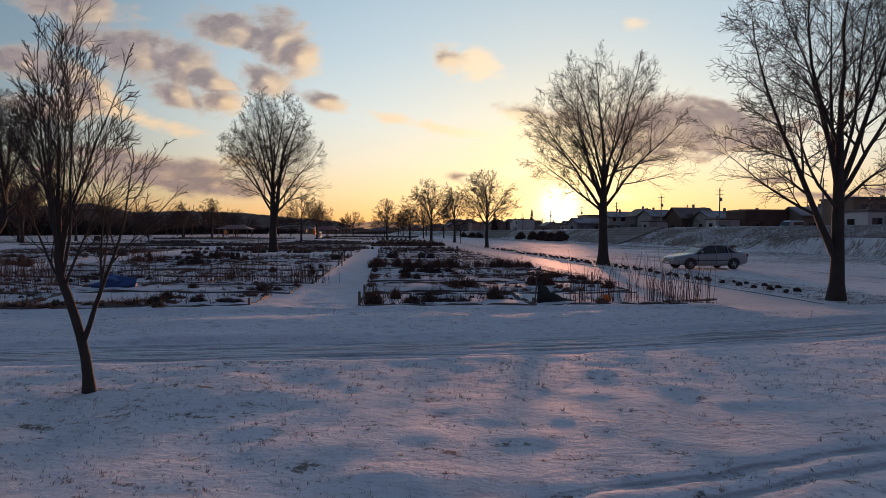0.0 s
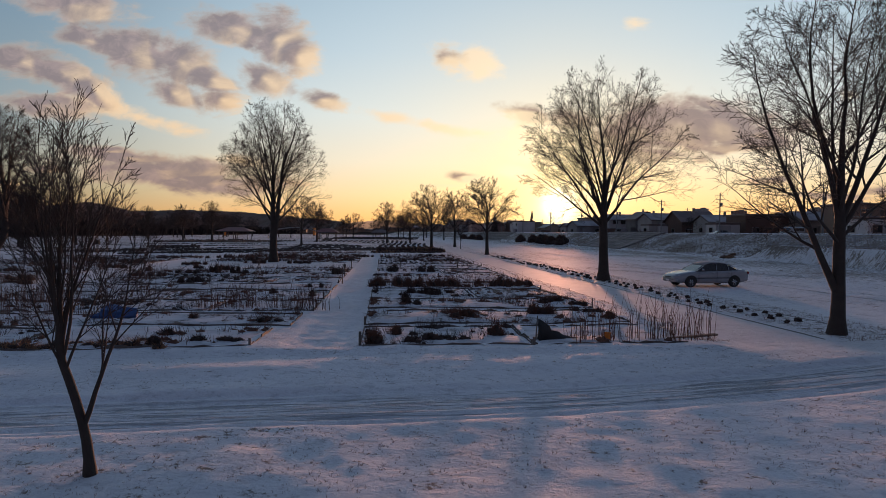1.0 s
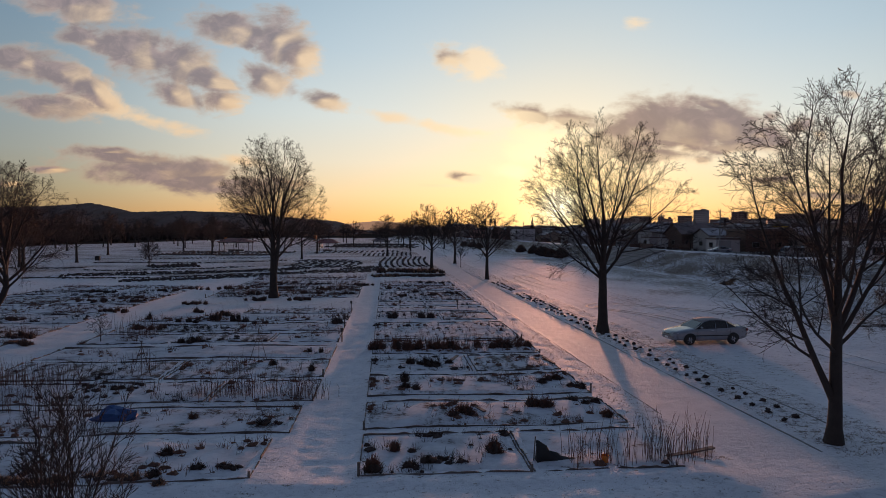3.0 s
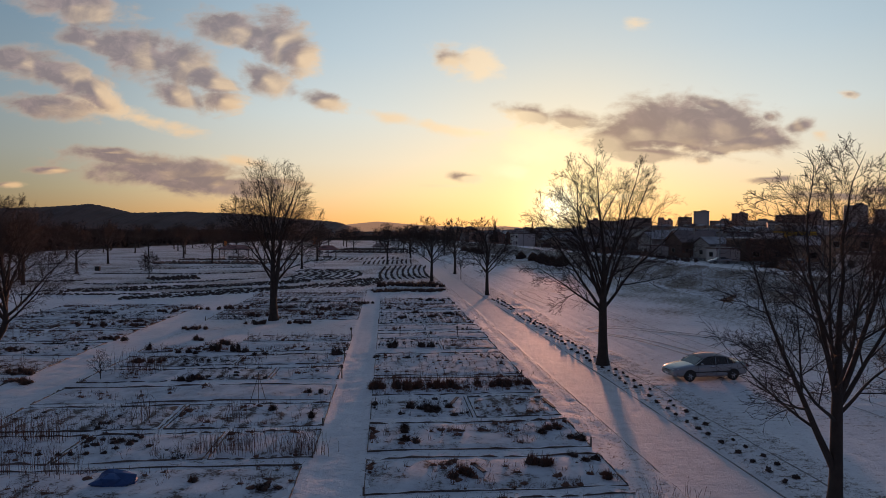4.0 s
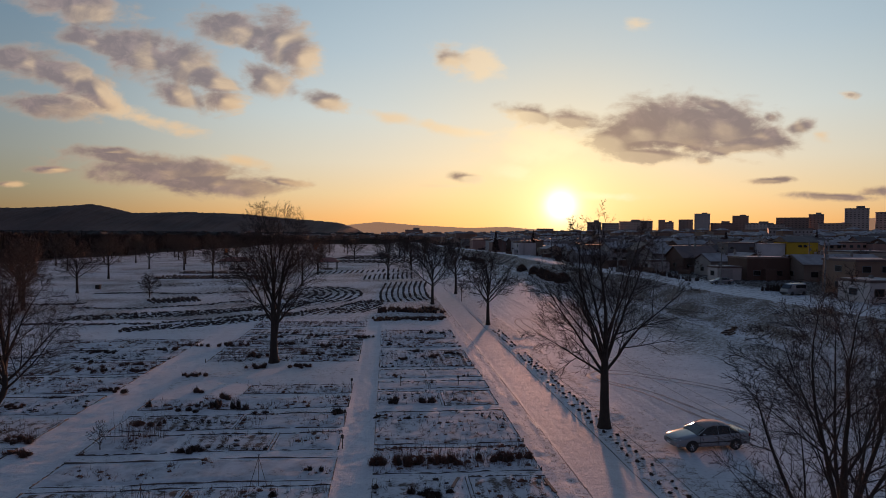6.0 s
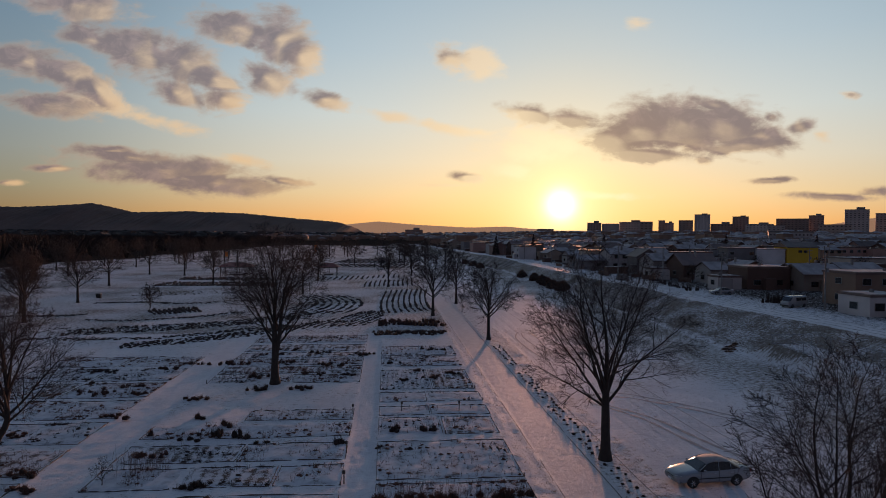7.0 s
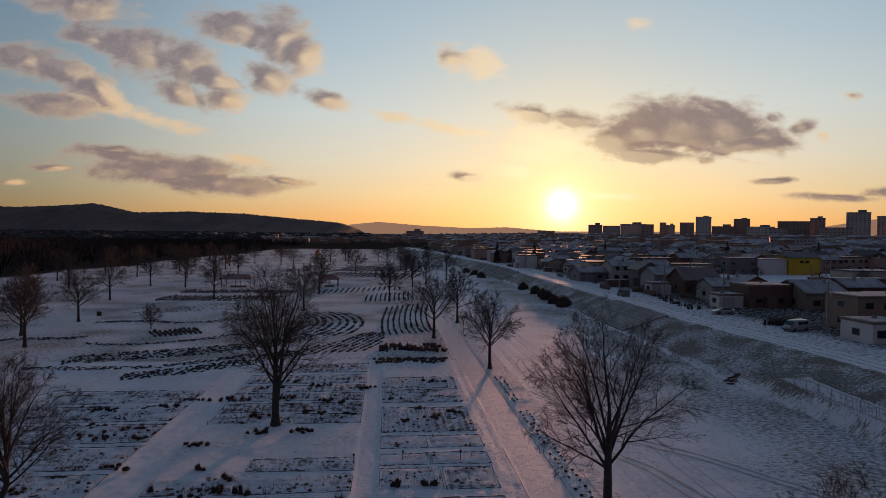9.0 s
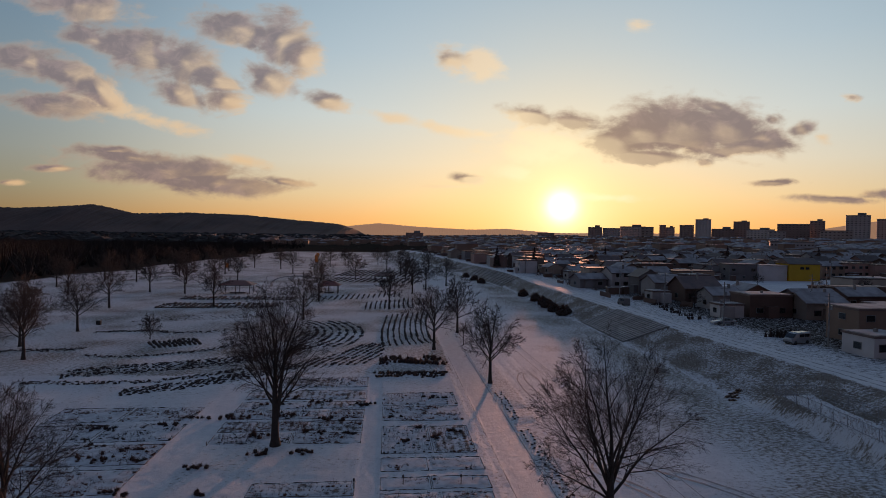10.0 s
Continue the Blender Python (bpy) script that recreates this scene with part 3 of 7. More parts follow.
def steps(*runs):
    """Grid lines: (end, step at the end) from a start, with steps that grow evenly."""
    out = [runs[0]]
    at, step = runs[0], runs[1]
    for end, last in runs[2:]:
        n = max(2, int((end - at) / ((step + last) / 2)))
        w = np.linspace(step, last, n)
        out.extend(at + np.cumsum(w) * (end - at) / w.sum())
        at, step = end, last
    return np.array(out)


def build_ground():
    xr = steps(16.0, 0.16, (34, 0.6), (50, 0.4), (66, 0.9), (160, 5), (700, 40), (4900, 400))
    xl = -steps(15.0, 0.16, (40, 0.5), (130, 3), (700, 40), (4900, 400))[::-1]
    xs = np.concatenate([xl, np.arange(-14.85, 15.95, 0.16), xr])
    ys = np.concatenate([np.linspace(-300, -20, 12), np.linspace(-16, 2, 12), steps(2.2, 0.085, (14, 0.085), (24, 0.14), (60, 0.45), (150, 1.6), (420, 8), (1200, 60), (4900, 350))])
    gx, gy = np.meshgrid(xs, ys)
    gz = land(gx, gy)
    ny, nx = gx.shape
    idx = np.arange(nx * ny).reshape(ny, nx)
    quads = np.stack([idx[:-1, :-1], idx[:-1, 1:], idx[1:, 1:], idx[1:, :-1]], -1).reshape(-1, 4)
    geo = Geo().add(np.stack([gx, gy, gz], -1).reshape(-1, 3), quads)
    me = geo.mesh("ground", True)
    s, r = gx + 0.09 * gy, gy - 0.09 * gx
    d = gy - lane(gx)
    foot, top = np.interp(gy, FOOT_Y, FOOT_X), np.interp(gy, TOP_Y, TOP_X)
    slope = (gx - foot) / (top - foot)
    grass = 0.30 + 0.16 * (bumps(gx, gy, 2.6) - 0.3) + 0.22 * (bumps(gx, gy, 0.5) - 0.5)
    grass = np.where(np.abs(d) < 1.15, 0.06, grass)
    grass = np.where((d > 1.1) & (r < 16), 0.30, grass)
    in_beds = (r > 16) & (r < 98) & (s < 8.4) & (s > -36)
    grass = np.where(in_beds, 0.34 + 0.30 * (bumps(gx, gy, 2.1) - 0.4), grass)
    paths = in_beds & (((s > -2.2) & (s < -0.5)) | ((s > -19.6) & (s < -16.6)))
    grass = np.where(paths, 0.10, grass)
    grass = np.where((s > 8.4) & (s < 10) & (r > 17), 0.42, grass)
    grass = np.where((s > 10) & (s < 13.1) & (gy > 15), 0.03, grass)
    grass = np.where((s > 13.1) & (s < 16.3) & (gy > 19), 0.50, grass)
    grass = np.where((s > 16.3) & (gy > 17) & (slope < 0), 0.34 + 0.34 * (bumps(gx, gy, 6) - 0.45) + 0.16 * (bumps(gx * 3, gy, 1.2) - 0.5) + 0.34 * ramp(gx - foot, -20, -4), grass)
    on_shelf = (gy < 73) & (gx > 38.2) & (gx < 42.3)
    bank = ramp(slope + 0.10 * (bumps(gx, gy, 3.0) - 0.5), 0.02, 0.16) * (1 - ramp(slope + 0.03 * (bumps(gx, gy, 1.5) - 0.5), 0.955, 0.99))
    bank = np.where(on_shelf, 0.0, bank)
    grass = grass * (1 - bank) + bank * (0.86 + 0.5 * (bumps(gx, gy, 2.2) - 0.5))
    grass = np.where((slope > 1), 0.12, grass)
    grass = np.where((slope > 1) & (gx > top + 3.8) & (gx < top + 6), 0.5, grass)
    grass = np.where((r > 88) & (s < 9.5), 0.60 + 0.40 * (bumps(gx, gy, 6.0) - 0.45), grass)
    thicket = ramp(-gx + 14 * (bumps(gx, gy, 22) - 0.5), 148, 160) * ramp(gy, 140, 180) + 0.8 * ramp(gy, 560, 640) * (1 - ramp(gx, -10, 30))
    bare = np.clip(thicket, 0, 1) * 1.0
    bare = np.maximum(bare, 0.55 * ramp(gy, 640, 800))
    bare = np.maximum(bare, (0.42 + 0.18 * ramp(gx, top + 12, top + 20)) * ramp(gx, top + 4.5, top + 7) * (1 - ((gx > 90) & (gx < 168) & (gy > 170) & (gy < 242))))
    bare = np.maximum(bare, 0.30 * bank)
    bare = np.maximum(bare, 0.34 * ((s > 13.2) & (s < 16.2) & (gy > 19)))
    bare = np.maximum(bare, 0.06 * (in_beds & ~paths))
    bare = np.maximum(bare, 0.42 * ramp(gx, top + 3.7, top + 4.4) * (1 - ramp(gx, top + 6.2, top + 7.0)))
    thin = ramp(r, 16.5, 22) * 0.75 + 0.25 * ramp(r, 30, 70)
    thin = thin * (0.45 + 0.55 * ramp(s, 9.6, 10.2) * (1 - ramp(s, 12.8, 13.4)) - 0.2 * ramp(s, 15.5, 17.5))
    for name, a in (("grass", grass), ("bare", bare), ("thin", thin)):
        me.attributes.new(name, "FLOAT", "POINT").data.foreach_set("value", np.clip(a, 0, 1).ravel().astype(np.float32))
    return tagged(part("ground", me, SNOW_GROUND), "snow-dusted park ground with dead grass and an embankment", "ground", kind="structure")


build_ground()


def ground_z(x, y):
    return float(land(x, y))


# ---- distance: hills, mountains, woods ----
def ridge(name, profile, dist, depth, mat, label, rough, seed, lift=10):
    """A long hill whose crest follows the profile of (across, up) tangents seen from the gardens, at that distance."""
    rng = np.random.default_rng(seed)
    us = np.linspace(profile[0][0], profile[-1][0], 900)
    top = np.interp(us, [p[0] for p in profile], [p[1] for p in profile]) * dist + lift
    rows = []
    for k, f in ((-1.0, 0.0), (-0.6, 0.45), (-0.25, 0.85), (0.0, 1.0), (0.5, 0.6), (1.0, 0.0)):
        wob = np.cumsum(rng.normal(size=900)) * rough * 0.06
        y = dist + k * depth + 0 * us
        z = top * f + rough * rng.random(900) * (f > 0) + wob * (0.2 < f < 1.0)
        rows.append(np.stack([us * dist, y, np.maximum(z, -2 if f else -5)], -1))
    idx = np.arange(6 * 900).reshape(6, 900)
    quads = np.stack([idx[:-1, :-1], idx[:-1, 1:], idx[1:, 1:], idx[1:, :-1]], -1).reshape(-1, 4)
    return tagged(part(name, Geo().add(np.array(rows).reshape(-1, 3), quads), mat, smooth=False), label, "hill", kind="structure")


ridge("hill", [(-1.25, 0.045), (-0.95, 0.052), (-0.75, 0.040), (-0.69, 0.038), (-0.62, 0.041), (-0.563, 0.0455), (-0.531, 0.039), (-0.50, 0.0315), (-0.41, 0.0335), (-0.32, 0.031), (-0.24, 0.024), (-0.168, 0.018), (-0.147, 0.0115), (-0.138, 0.0)], 3500, 500, HILL, "dark wooded ridge on the horizon", 6.0, 3, -3)
ridge("mountain", [(-0.30, 0.0), (-0.155, 0.0115), (-0.104, 0.0165), (-0.04, 0.0115), (0.04, 0.008), (0.10, 0.010), (0.18, 0.004), (0.30, 0.005), (0.45, 0.006), (0.58, 0.010), (0.64, 0.021), (0.70, 0.030), (0.80, 0.034), (1.0, 0.02), (1.3, 0.0)], 4600, 150, HAZE_GLOW, "distant mountains along the horizon, glowing faintly to imitate haze", 3.0, 5)


# ---- bare trees ----
def outside(p, crown):
    """How far points lie out in a crown that narrows to its top; 1 is on its edge."""
    up = (p[:, 2] - crown[1]) / np.where(p[:, 2] > crown[1], crown[2], crown[3])
    return np.sqrt((np.hypot(p[:, 0], p[:, 1]) / (crown[0] * (1 - 0.30 * np.clip(up, 0, 1)))) ** 2 + up ** 2)


def shoots(rng, parents, per, f0, f1, angle, lens, thick, n, up, wob, least, taper, crown, fan):
    """Side branches along many parents at once; parents and the answer are points, radii and owners."""
    pts, rad, own = parents
    count, m = rad.shape
    f = np.minimum(f0 + (f1 - f0) * (np.arange(per) + rng.random((count, per))) / per, 0.999)
    i = (f * (m - 1)).astype(int)
    g = (f * (m - 1) - i)[..., None]
    row = np.arange(count)[:, None]
    p = pts[row, i] * (1 - g) + pts[row, i + 1] * g
    r = rad[row, i] * (1 - g[..., 0]) + rad[row, i + 1] * g[..., 0]
    tan = pts[row, i + 1] - pts[row, i]
    tan /= np.linalg.norm(tan, axis=2, keepdims=True) + 1e-9
    whole = np.linalg.norm(np.diff(pts, axis=1), axis=2).sum(1)[:, None]
    out = p * (1, 1, 0)
    out /= np.linalg.norm(out, axis=2, keepdims=True) + 0.6
    u = np.cross(tan, np.where(np.abs(tan[..., 2:]) > 0.9, np.array([1.0, 0, 0]), np.array([0, 0, 1.0])))
    u /= np.linalg.norm(u, axis=2, keepdims=True) + 1e-9
    w = np.cross(tan, u)
    az = (np.arange(per) * 2.4 + rng.random((count, 1)) * 6.283 + rng.normal(size=(count, per)) * 0.4)[..., None]
    side = u * np.cos(az) + w * np.sin(az) + out * 0.45 + np.array([0, 0, 0.18])
    side -= tan * (side * tan).sum(2, keepdims=True)
    side /= np.linalg.norm(side, axis=2, keepdims=True) + 1e-9
    a = np.radians(angle * fan * rng.uniform(0.7, 1.3, (count, per)))[..., None]
    way = (tan * np.cos(a) + side * np.sin(a)).reshape(-1, 3)
    length = (whole * (lens[0] + (lens[1] - lens[0]) * f) * rng.uniform(0.65, 1.2, f.shape)).ravel()
    p, r = p.reshape(-1, 3), r.ravel()
    k = np.arange(1, n)[None, :, None]
    d = way[:, None] + np.cumsum(rng.normal(size=(len(p), n - 1, 3)) * wob, axis=1) + np.array([0, 0, up]) * k
    d /= np.linalg.norm(d, axis=2, keepdims=True)
    run = np.cumsum(d, axis=1) * (length / (n - 1))[:, None, None]
    tip = p + run[:, -1]
    q = outside(tip, crown)
    run *= np.clip(1.0 - (q - 1.0) * 1.6, 0.22, 1.0)[:, None, None] * np.where(q < 1, 1.0, rng.uniform(0.85, 1.15, len(q)))[:, None, None]
    made = np.concatenate([p[:, None], p[:, None] + run], axis=1)
    start = np.maximum(r * thick, least)
    radii = np.maximum(start[:, None] * (1 - (1 - taper) * np.linspace(0, 1, n)), least * 0.7)
    return made, radii, np.repeat(own, per)


def grow(seed, height, bole, girth, limbs, wide, detail, lean=(0.0, 0.0), plan=None, fan=1.0, stem=0.0, reach=0.0):
    """A bare broad-crowned tree: branches by level, as points, radii and owners."""
    rng = np.random.default_rng(seed)
    stem, reach = stem or height * 0.5, reach or height * 0.52
    mid = bole + 0.36 * (height - bole)
    crown = (reach, mid, height - mid, mid - bole * 0.55)
    n0 = 12
    t = np.linspace(0, 1, n0)
    z = stem * t
    trunk = np.stack([lean[0] * np.minimum(z / bole, 1) ** 1.8 + np.cumsum(rng.normal(size=n0)) * 0.010 * height / 13, lean[1] * t + np.cumsum(rng.normal(size=n0)) * 0.010 * height / 13, z], -1)
    rad = girth * (1.0 - 0.22 * np.minimum(z / bole, 1) - 0.45 * np.clip((z - bole) / max(stem - bole, 0.01), 0, 1)) * (1 + 0.50 * np.exp(-z / height * 34))
    levels = [(trunk[None], rad[None], np.zeros(1, int))]
    if plan is None:
        plan = []
        az0 = rng.random() * 360
        for i in range(limbs + 3):
            k = i / (limbs + 2)
            z0 = bole + (stem - bole) * k ** 1.2
            plan.append((az0 + i * 137.5 + rng.normal() * 12, 6 + 50 * wide * (1 - k) ** 0.8 + rng.normal() * 4, z0, (height - z0) * (0.86 + 0.12 * k + rng.normal() * 0.05), 0.42 + 0.5 * k))
    pts, radii = [], []
    for az, tilt, z0, length, thick in plan:
        az, tilt = radians(az), radians(tilt)
        d = np.array([math.sin(tilt) * math.cos(az), math.sin(tilt) * math.sin(az), math.cos(tilt)])
        k = min(z0 / stem, 0.999) * (n0 - 1)
        i = int(k)
        p = [trunk[i] * (1 - k + i) + trunk[i + 1] * (k - i)]
        r0 = rad[i] * (1 - k + i) + rad[i + 1] * (k - i)
        for j in range(11):
            d = d + rng.normal(size=3) * 0.055 + np.array([0, 0, (0.035 if j < 6 else -0.035) * math.sin(tilt)])
            d /= np.linalg.norm(d)
            p.append(p[-1] + d * length / 11)
        q = float(outside(np.array(p[-1:]), crown)[0])
        p = p[0] + (np.array(p) - p[0]) * min(1.0, max(0.6, 1.03 / q))
        pts.append(p)
        radii.append(r0 * thick * 1.1 * (1 - 0.93 * np.linspace(0, 1, 12) ** 0.8))
    levels.append((np.array(pts), np.array(radii), np.arange(len(plan))))
    per, least = detail[:4], detail[4]
    levels.append(shoots(rng, levels[1], per[0], 0.16, 0.98, 42, (0.52, 0.24), 0.55, 8, 0.010, 0.045, least * 1.6, 0.15, crown, fan))
    levels.append(shoots(rng, levels[2], per[1], 0.14, 1.0, 40, (0.48, 0.30), 0.60, 5, 0.002, 0.050, least * 1.2, 0.3, crown, fan))
    if per[2]:
        levels.append(shoots(rng, levels[3], per[2], 0.14, 1.0, 40, (0.55, 0.42), 0.7, 3 if per[3] else 2, 0.0, 0.07, least, 0.5, crown, fan))
    if per[3]:
        levels.append(shoots(rng, levels[4], per[3], 0.25, 1.0, 36, (0.60, 0.55), 0.8, 2, -0.01, 0.08, least * 0.8, 0.6, crown, fan))
    return levels


def tree(name, m, label, seed, height, bole, girth, limbs, wide, detail, group="park trees", lean=(0.0, 0.0), plan=None, fan=1.0, split=True, stem=0.0, reach=0.0):
    levels = grow(seed, height, bole, girth, limbs, wide, detail, lean, plan, fan, stem, reach)
    root = thing(name, m, label, "tree", group)
    sides = (11, 7, 5, 4, 3, 3)
    part("trunk", Geo().tubes(*levels[0][:2], sides[0]), BARK, root, smooth=True)
    if split:
        for k in range(len(levels[1][0])):
            g = Geo()
            for i in (1, 2):
                mine = levels[i][2] == k
                g.tubes(levels[i][0][mine], levels[i][1][mine], sides[i])
            part("limb", g, BARK, root, smooth=True)
    g = Geo()
    for i in range(3 if split else 1, len(levels)):
        g.tubes(levels[i][0], levels[i][1], sides[i] if split else 3 + (i < 2))
    part("crown", g, TWIG if split else BARK, root, "fine bare twigs", smooth=True)
    return root


# side branches on each branch, level by level, and the thinnest twig's radius
FINE, MEDIUM, LIGHT = (10, 8, 7, 2, 0.0062), (10, 8, 5, 0, 0.012), (8, 6, 4, 0, 0.022)


def stand(x, y, turn=0.0, z=None):
    return pose(x, y, (ground_z(x, y) if z is None else z) - 0.04, 0, 0, turn)


# limbs: heading, tilt, height of the fork, length, thickness
FORKED = [(178, 20, 1.15, 8.6, 0.60), (165, 14, 3.2, 7.2, 0.6), (10, 14, 3.3, 7.4, 0.62), (80, 18, 3.8, 6.5, 0.5), (350, 36, 3.1, 6.6, 0.48), (250, 34, 3.6, 6, 0.42), (205, 56, 2.7, 5.2, 0.34), (20, 56, 2.9, 5.2, 0.36), (0, 6, 6.0, 4.8, 0.95), (190, 32, 4.6, 5.2, 0.5), (345, 30, 5.0, 5.0, 0.5)]
DOME = [(185, 38, 3.4, 7.5, 0.42), (355, 38, 3.5, 7.5, 0.42), (200, 54, 3.3, 6.2, 0.34), (170, 22, 3.9, 8.6, 0.5), (20, 22, 4.0, 8.6, 0.5), (95, 30, 4.0, 7.5, 0.42), (270, 28, 4.2, 7.5, 0.42), (140, 42, 4.3, 6.6, 0.38), (50, 42, 4.4, 6.6, 0.38), (235, 40, 4.6, 6.4, 0.38), (180, 14, 5.2, 7.8, 0.55), (0, 16, 5.6, 7.4, 0.55), (90, 3, 7.0, 6.2, 0.95)]
VASE = [(0, 9, 1.7, 12.6, 0.75), (178, 30, 3.6, 8.5, 0.4), (195, 42, 4.2, 7, 0.34), (165, 22, 4.8, 9.0, 0.45), (5, 32, 3.8, 8.0, 0.38), (345, 40, 4.6, 6.6, 0.33), (20, 20, 5.4, 8.6, 0.45), (90, 22, 5, 8.5, 0.45), (270, 22, 5.2, 8.5, 0.45), (140, 34, 5.6, 7, 0.38), (40, 32, 6, 7, 0.38), (220, 32, 6, 7, 0.38), (310, 34, 6.4, 6.6, 0.38), (180, 10, 6.6, 8.2, 0.55), (0, 12, 7, 7.8, 0.55), (90, 3, 7.5, 7.4, 0.95)]
SAPLING = [(90, 3, 2.6, 2.1, 0.95), (175, 9, 1.5, 3.0, 0.55), (10, 9, 1.5, 3.0, 0.55), (185, 15, 1.35, 2.6, 0.45), (0, 14, 1.4, 2.7, 0.45), (260, 10, 1.6, 2.8, 0.45), (195, 24, 1.2, 2.0, 0.36), (345, 20, 1.3, 2.0, 0.36), (120, 12, 1.7, 2.5, 0.42), (60, 14, 1.8, 2.4, 0.4), (180, 18, 1.9, 2.2, 0.42), (4, 19, 0.62, 2.4, 0.6), (0, 16, 2.1, 2.1, 0.45), (230, 14, 2.2, 2.1, 0.45)]
tree("elm_tree", stand(12.04, 19.2), "large bare elm with a forked low limb beside the walkway", 11, 10.8, 3.2, 0.198, 8, 1.0, FINE, plan=FORKED, stem=6.0, reach=4.5)
tree("elm_tree", stand(10.4, 39.7), "tall bare elm with an even domed crown beside the walkway", 23, 13.4, 3.5, 0.31, 9, 1.0, FINE, plan=DOME, stem=7.0, reach=5.7)
tree("elm_tree", stand(-15.2, 57.8), "tall bare elm with twin stems on the lawn among the beds", 37, 15.0, 3.6, 0.36, 9, 1.0, FINE, plan=VASE, stem=7.5, reach=5.0)
tree("elm_tree", stand(-26.6, 37.5), "dark bare elm beside the wide garden path", 41, 10.4, 2.6, 0.22, 10, 1.0, FINE, lean=(1.1, 0.0), reach=5.6)
tree("young_tree", stand(-3.96, 8.2), "slender young bare tree with two stems in the snow", 53, 4.75, 1.5, 0.060, 5, 1.0, (9, 6, 4, 0, 0.0033), lean=(-0.36, 0.0), plan=SAPLING, fan=0.62, stem=2.6, reach=1.0)
base = [tree("elm_tree", stand(6.25, 82.8, 60), "bare elm with a round crown beside the walkway", 61, 10.2, 2.8, 0.24, 9, 1.12, MEDIUM),
        tree("elm_tree", stand(-1.5, 105.8, 0), "bare elm with a spreading crown at the beds' end", 67, 11.0, 3.0, 0.26, 9, 1.12, MEDIUM),
        tree("elm_tree", stand(2.8, 123.5, 0), "dark bare elm beside the far walkway", 71, 11.2, 3.0, 0.25, 9, 1.12, LIGHT, split=False),
        tree("elm_tree", stand(-13.8, 160, 0), "dark bare elm among the planted rows", 73, 10.6, 2.8, 0.24, 9, 1.12, LIGHT, split=False)]
for i, (x, y, turn) in enumerate([(-10, 202, 40), (-31.1, 139.6, 80), (-35, 176, 200), (-59.1, 161.2, 10), (-62.5, 93.8, 140), (-69.8, 119.9, 70), (-83.4, 156.3, 300), (-92.0, 196, 20), (-79.7, 192.8, 120), (-93.5, 227.3, 240),
                                   (-86.5, 236, 100), (-78.4, 238, 160), (-114, 232, 60), (-70, 104, 250), (-111, 185, 10), (-85, 127.3, 200), (-49, 250, 30), (-36, 255, 90), (-12, 235, 10), (-16, 262, 140), (-20, 290, 70),
                                   (-6, 215, 20), (1, 232, 260), (-58, 367, 0), (-64, 352, 50), (-52, 340, 100), (-30, 330, 210), (-110, 260, 20), (-98, 280, 60), (-120, 300, 200), (-70, 290, 10), (-100, 330, 310), (-40, 380, 130), (-26, 400, 20), (-8, 330, 20), (-128, 236, 15), (-139, 262, 80), (-146, 300, 200), (-134, 322, 40), (-118, 345, 130), (-140, 372, 310), (-122, 284, 60), (-105, 305, 170), (-92, 352, 30), (-130, 210, 250), (-150, 340, 90), (-84, 322, 220)]):
    copy_thing(base[(1, 0, 2, 3)[i % 4] if y < 130 else (2, 3)[i % 2]], stand(x, y, turn))


# ---- woods along the river ----
def woods():
    rng = np.random.default_rng(91)
    geo = Geo()
    for i in range(3000):
        y = rng.uniform(170, 780)
        x = -150 - 0.02 * (y - 200) - 260 * rng.random() ** 1.7 - 0.25 * y * rng.random()
        h = rng.uniform(5.0, 12.0) if y < 420 else rng.uniform(3.5, 9.0)
        n = 7
        az, tl = rng.random(n) * 6.28, rng.uniform(0.1, 0.75, n)
        d = np.stack([np.sin(tl) * np.cos(az), np.sin(tl) * np.sin(az), np.cos(tl)], -1)
        p0 = np.array([x, y, ground_z(x, y)])
        p = p0 + d[:, None] * (np.linspace(0, 1, 3) * h)[None, :, None] + rng.normal(size=(n, 3, 3)) * 0.25
        geo.tubes(p, np.tile([0.30, 0.22, 0.10], (n, 1)) * rng.uniform(0.7, 1.6), 3)
    for i in range(2200):
        y = 800 + 2600 * rng.random() ** 1.5
        x = -rng.uniform(0.30 if y < 1300 else 0.12, 1.0) * y
        w, h = rng.uniform(10, 30), rng.uniform(4, 10)
        geo.blob((x, y, ground_z(x, y) + h * 0.35), (w, w * 0.6, h * 0.65), rng, 0.35, 7, 4, flat=0.0)
    return tagged(part("river_woods", geo, WOODS), "dark leafless thicket along the river", "woods", kind="stuff")


woods()


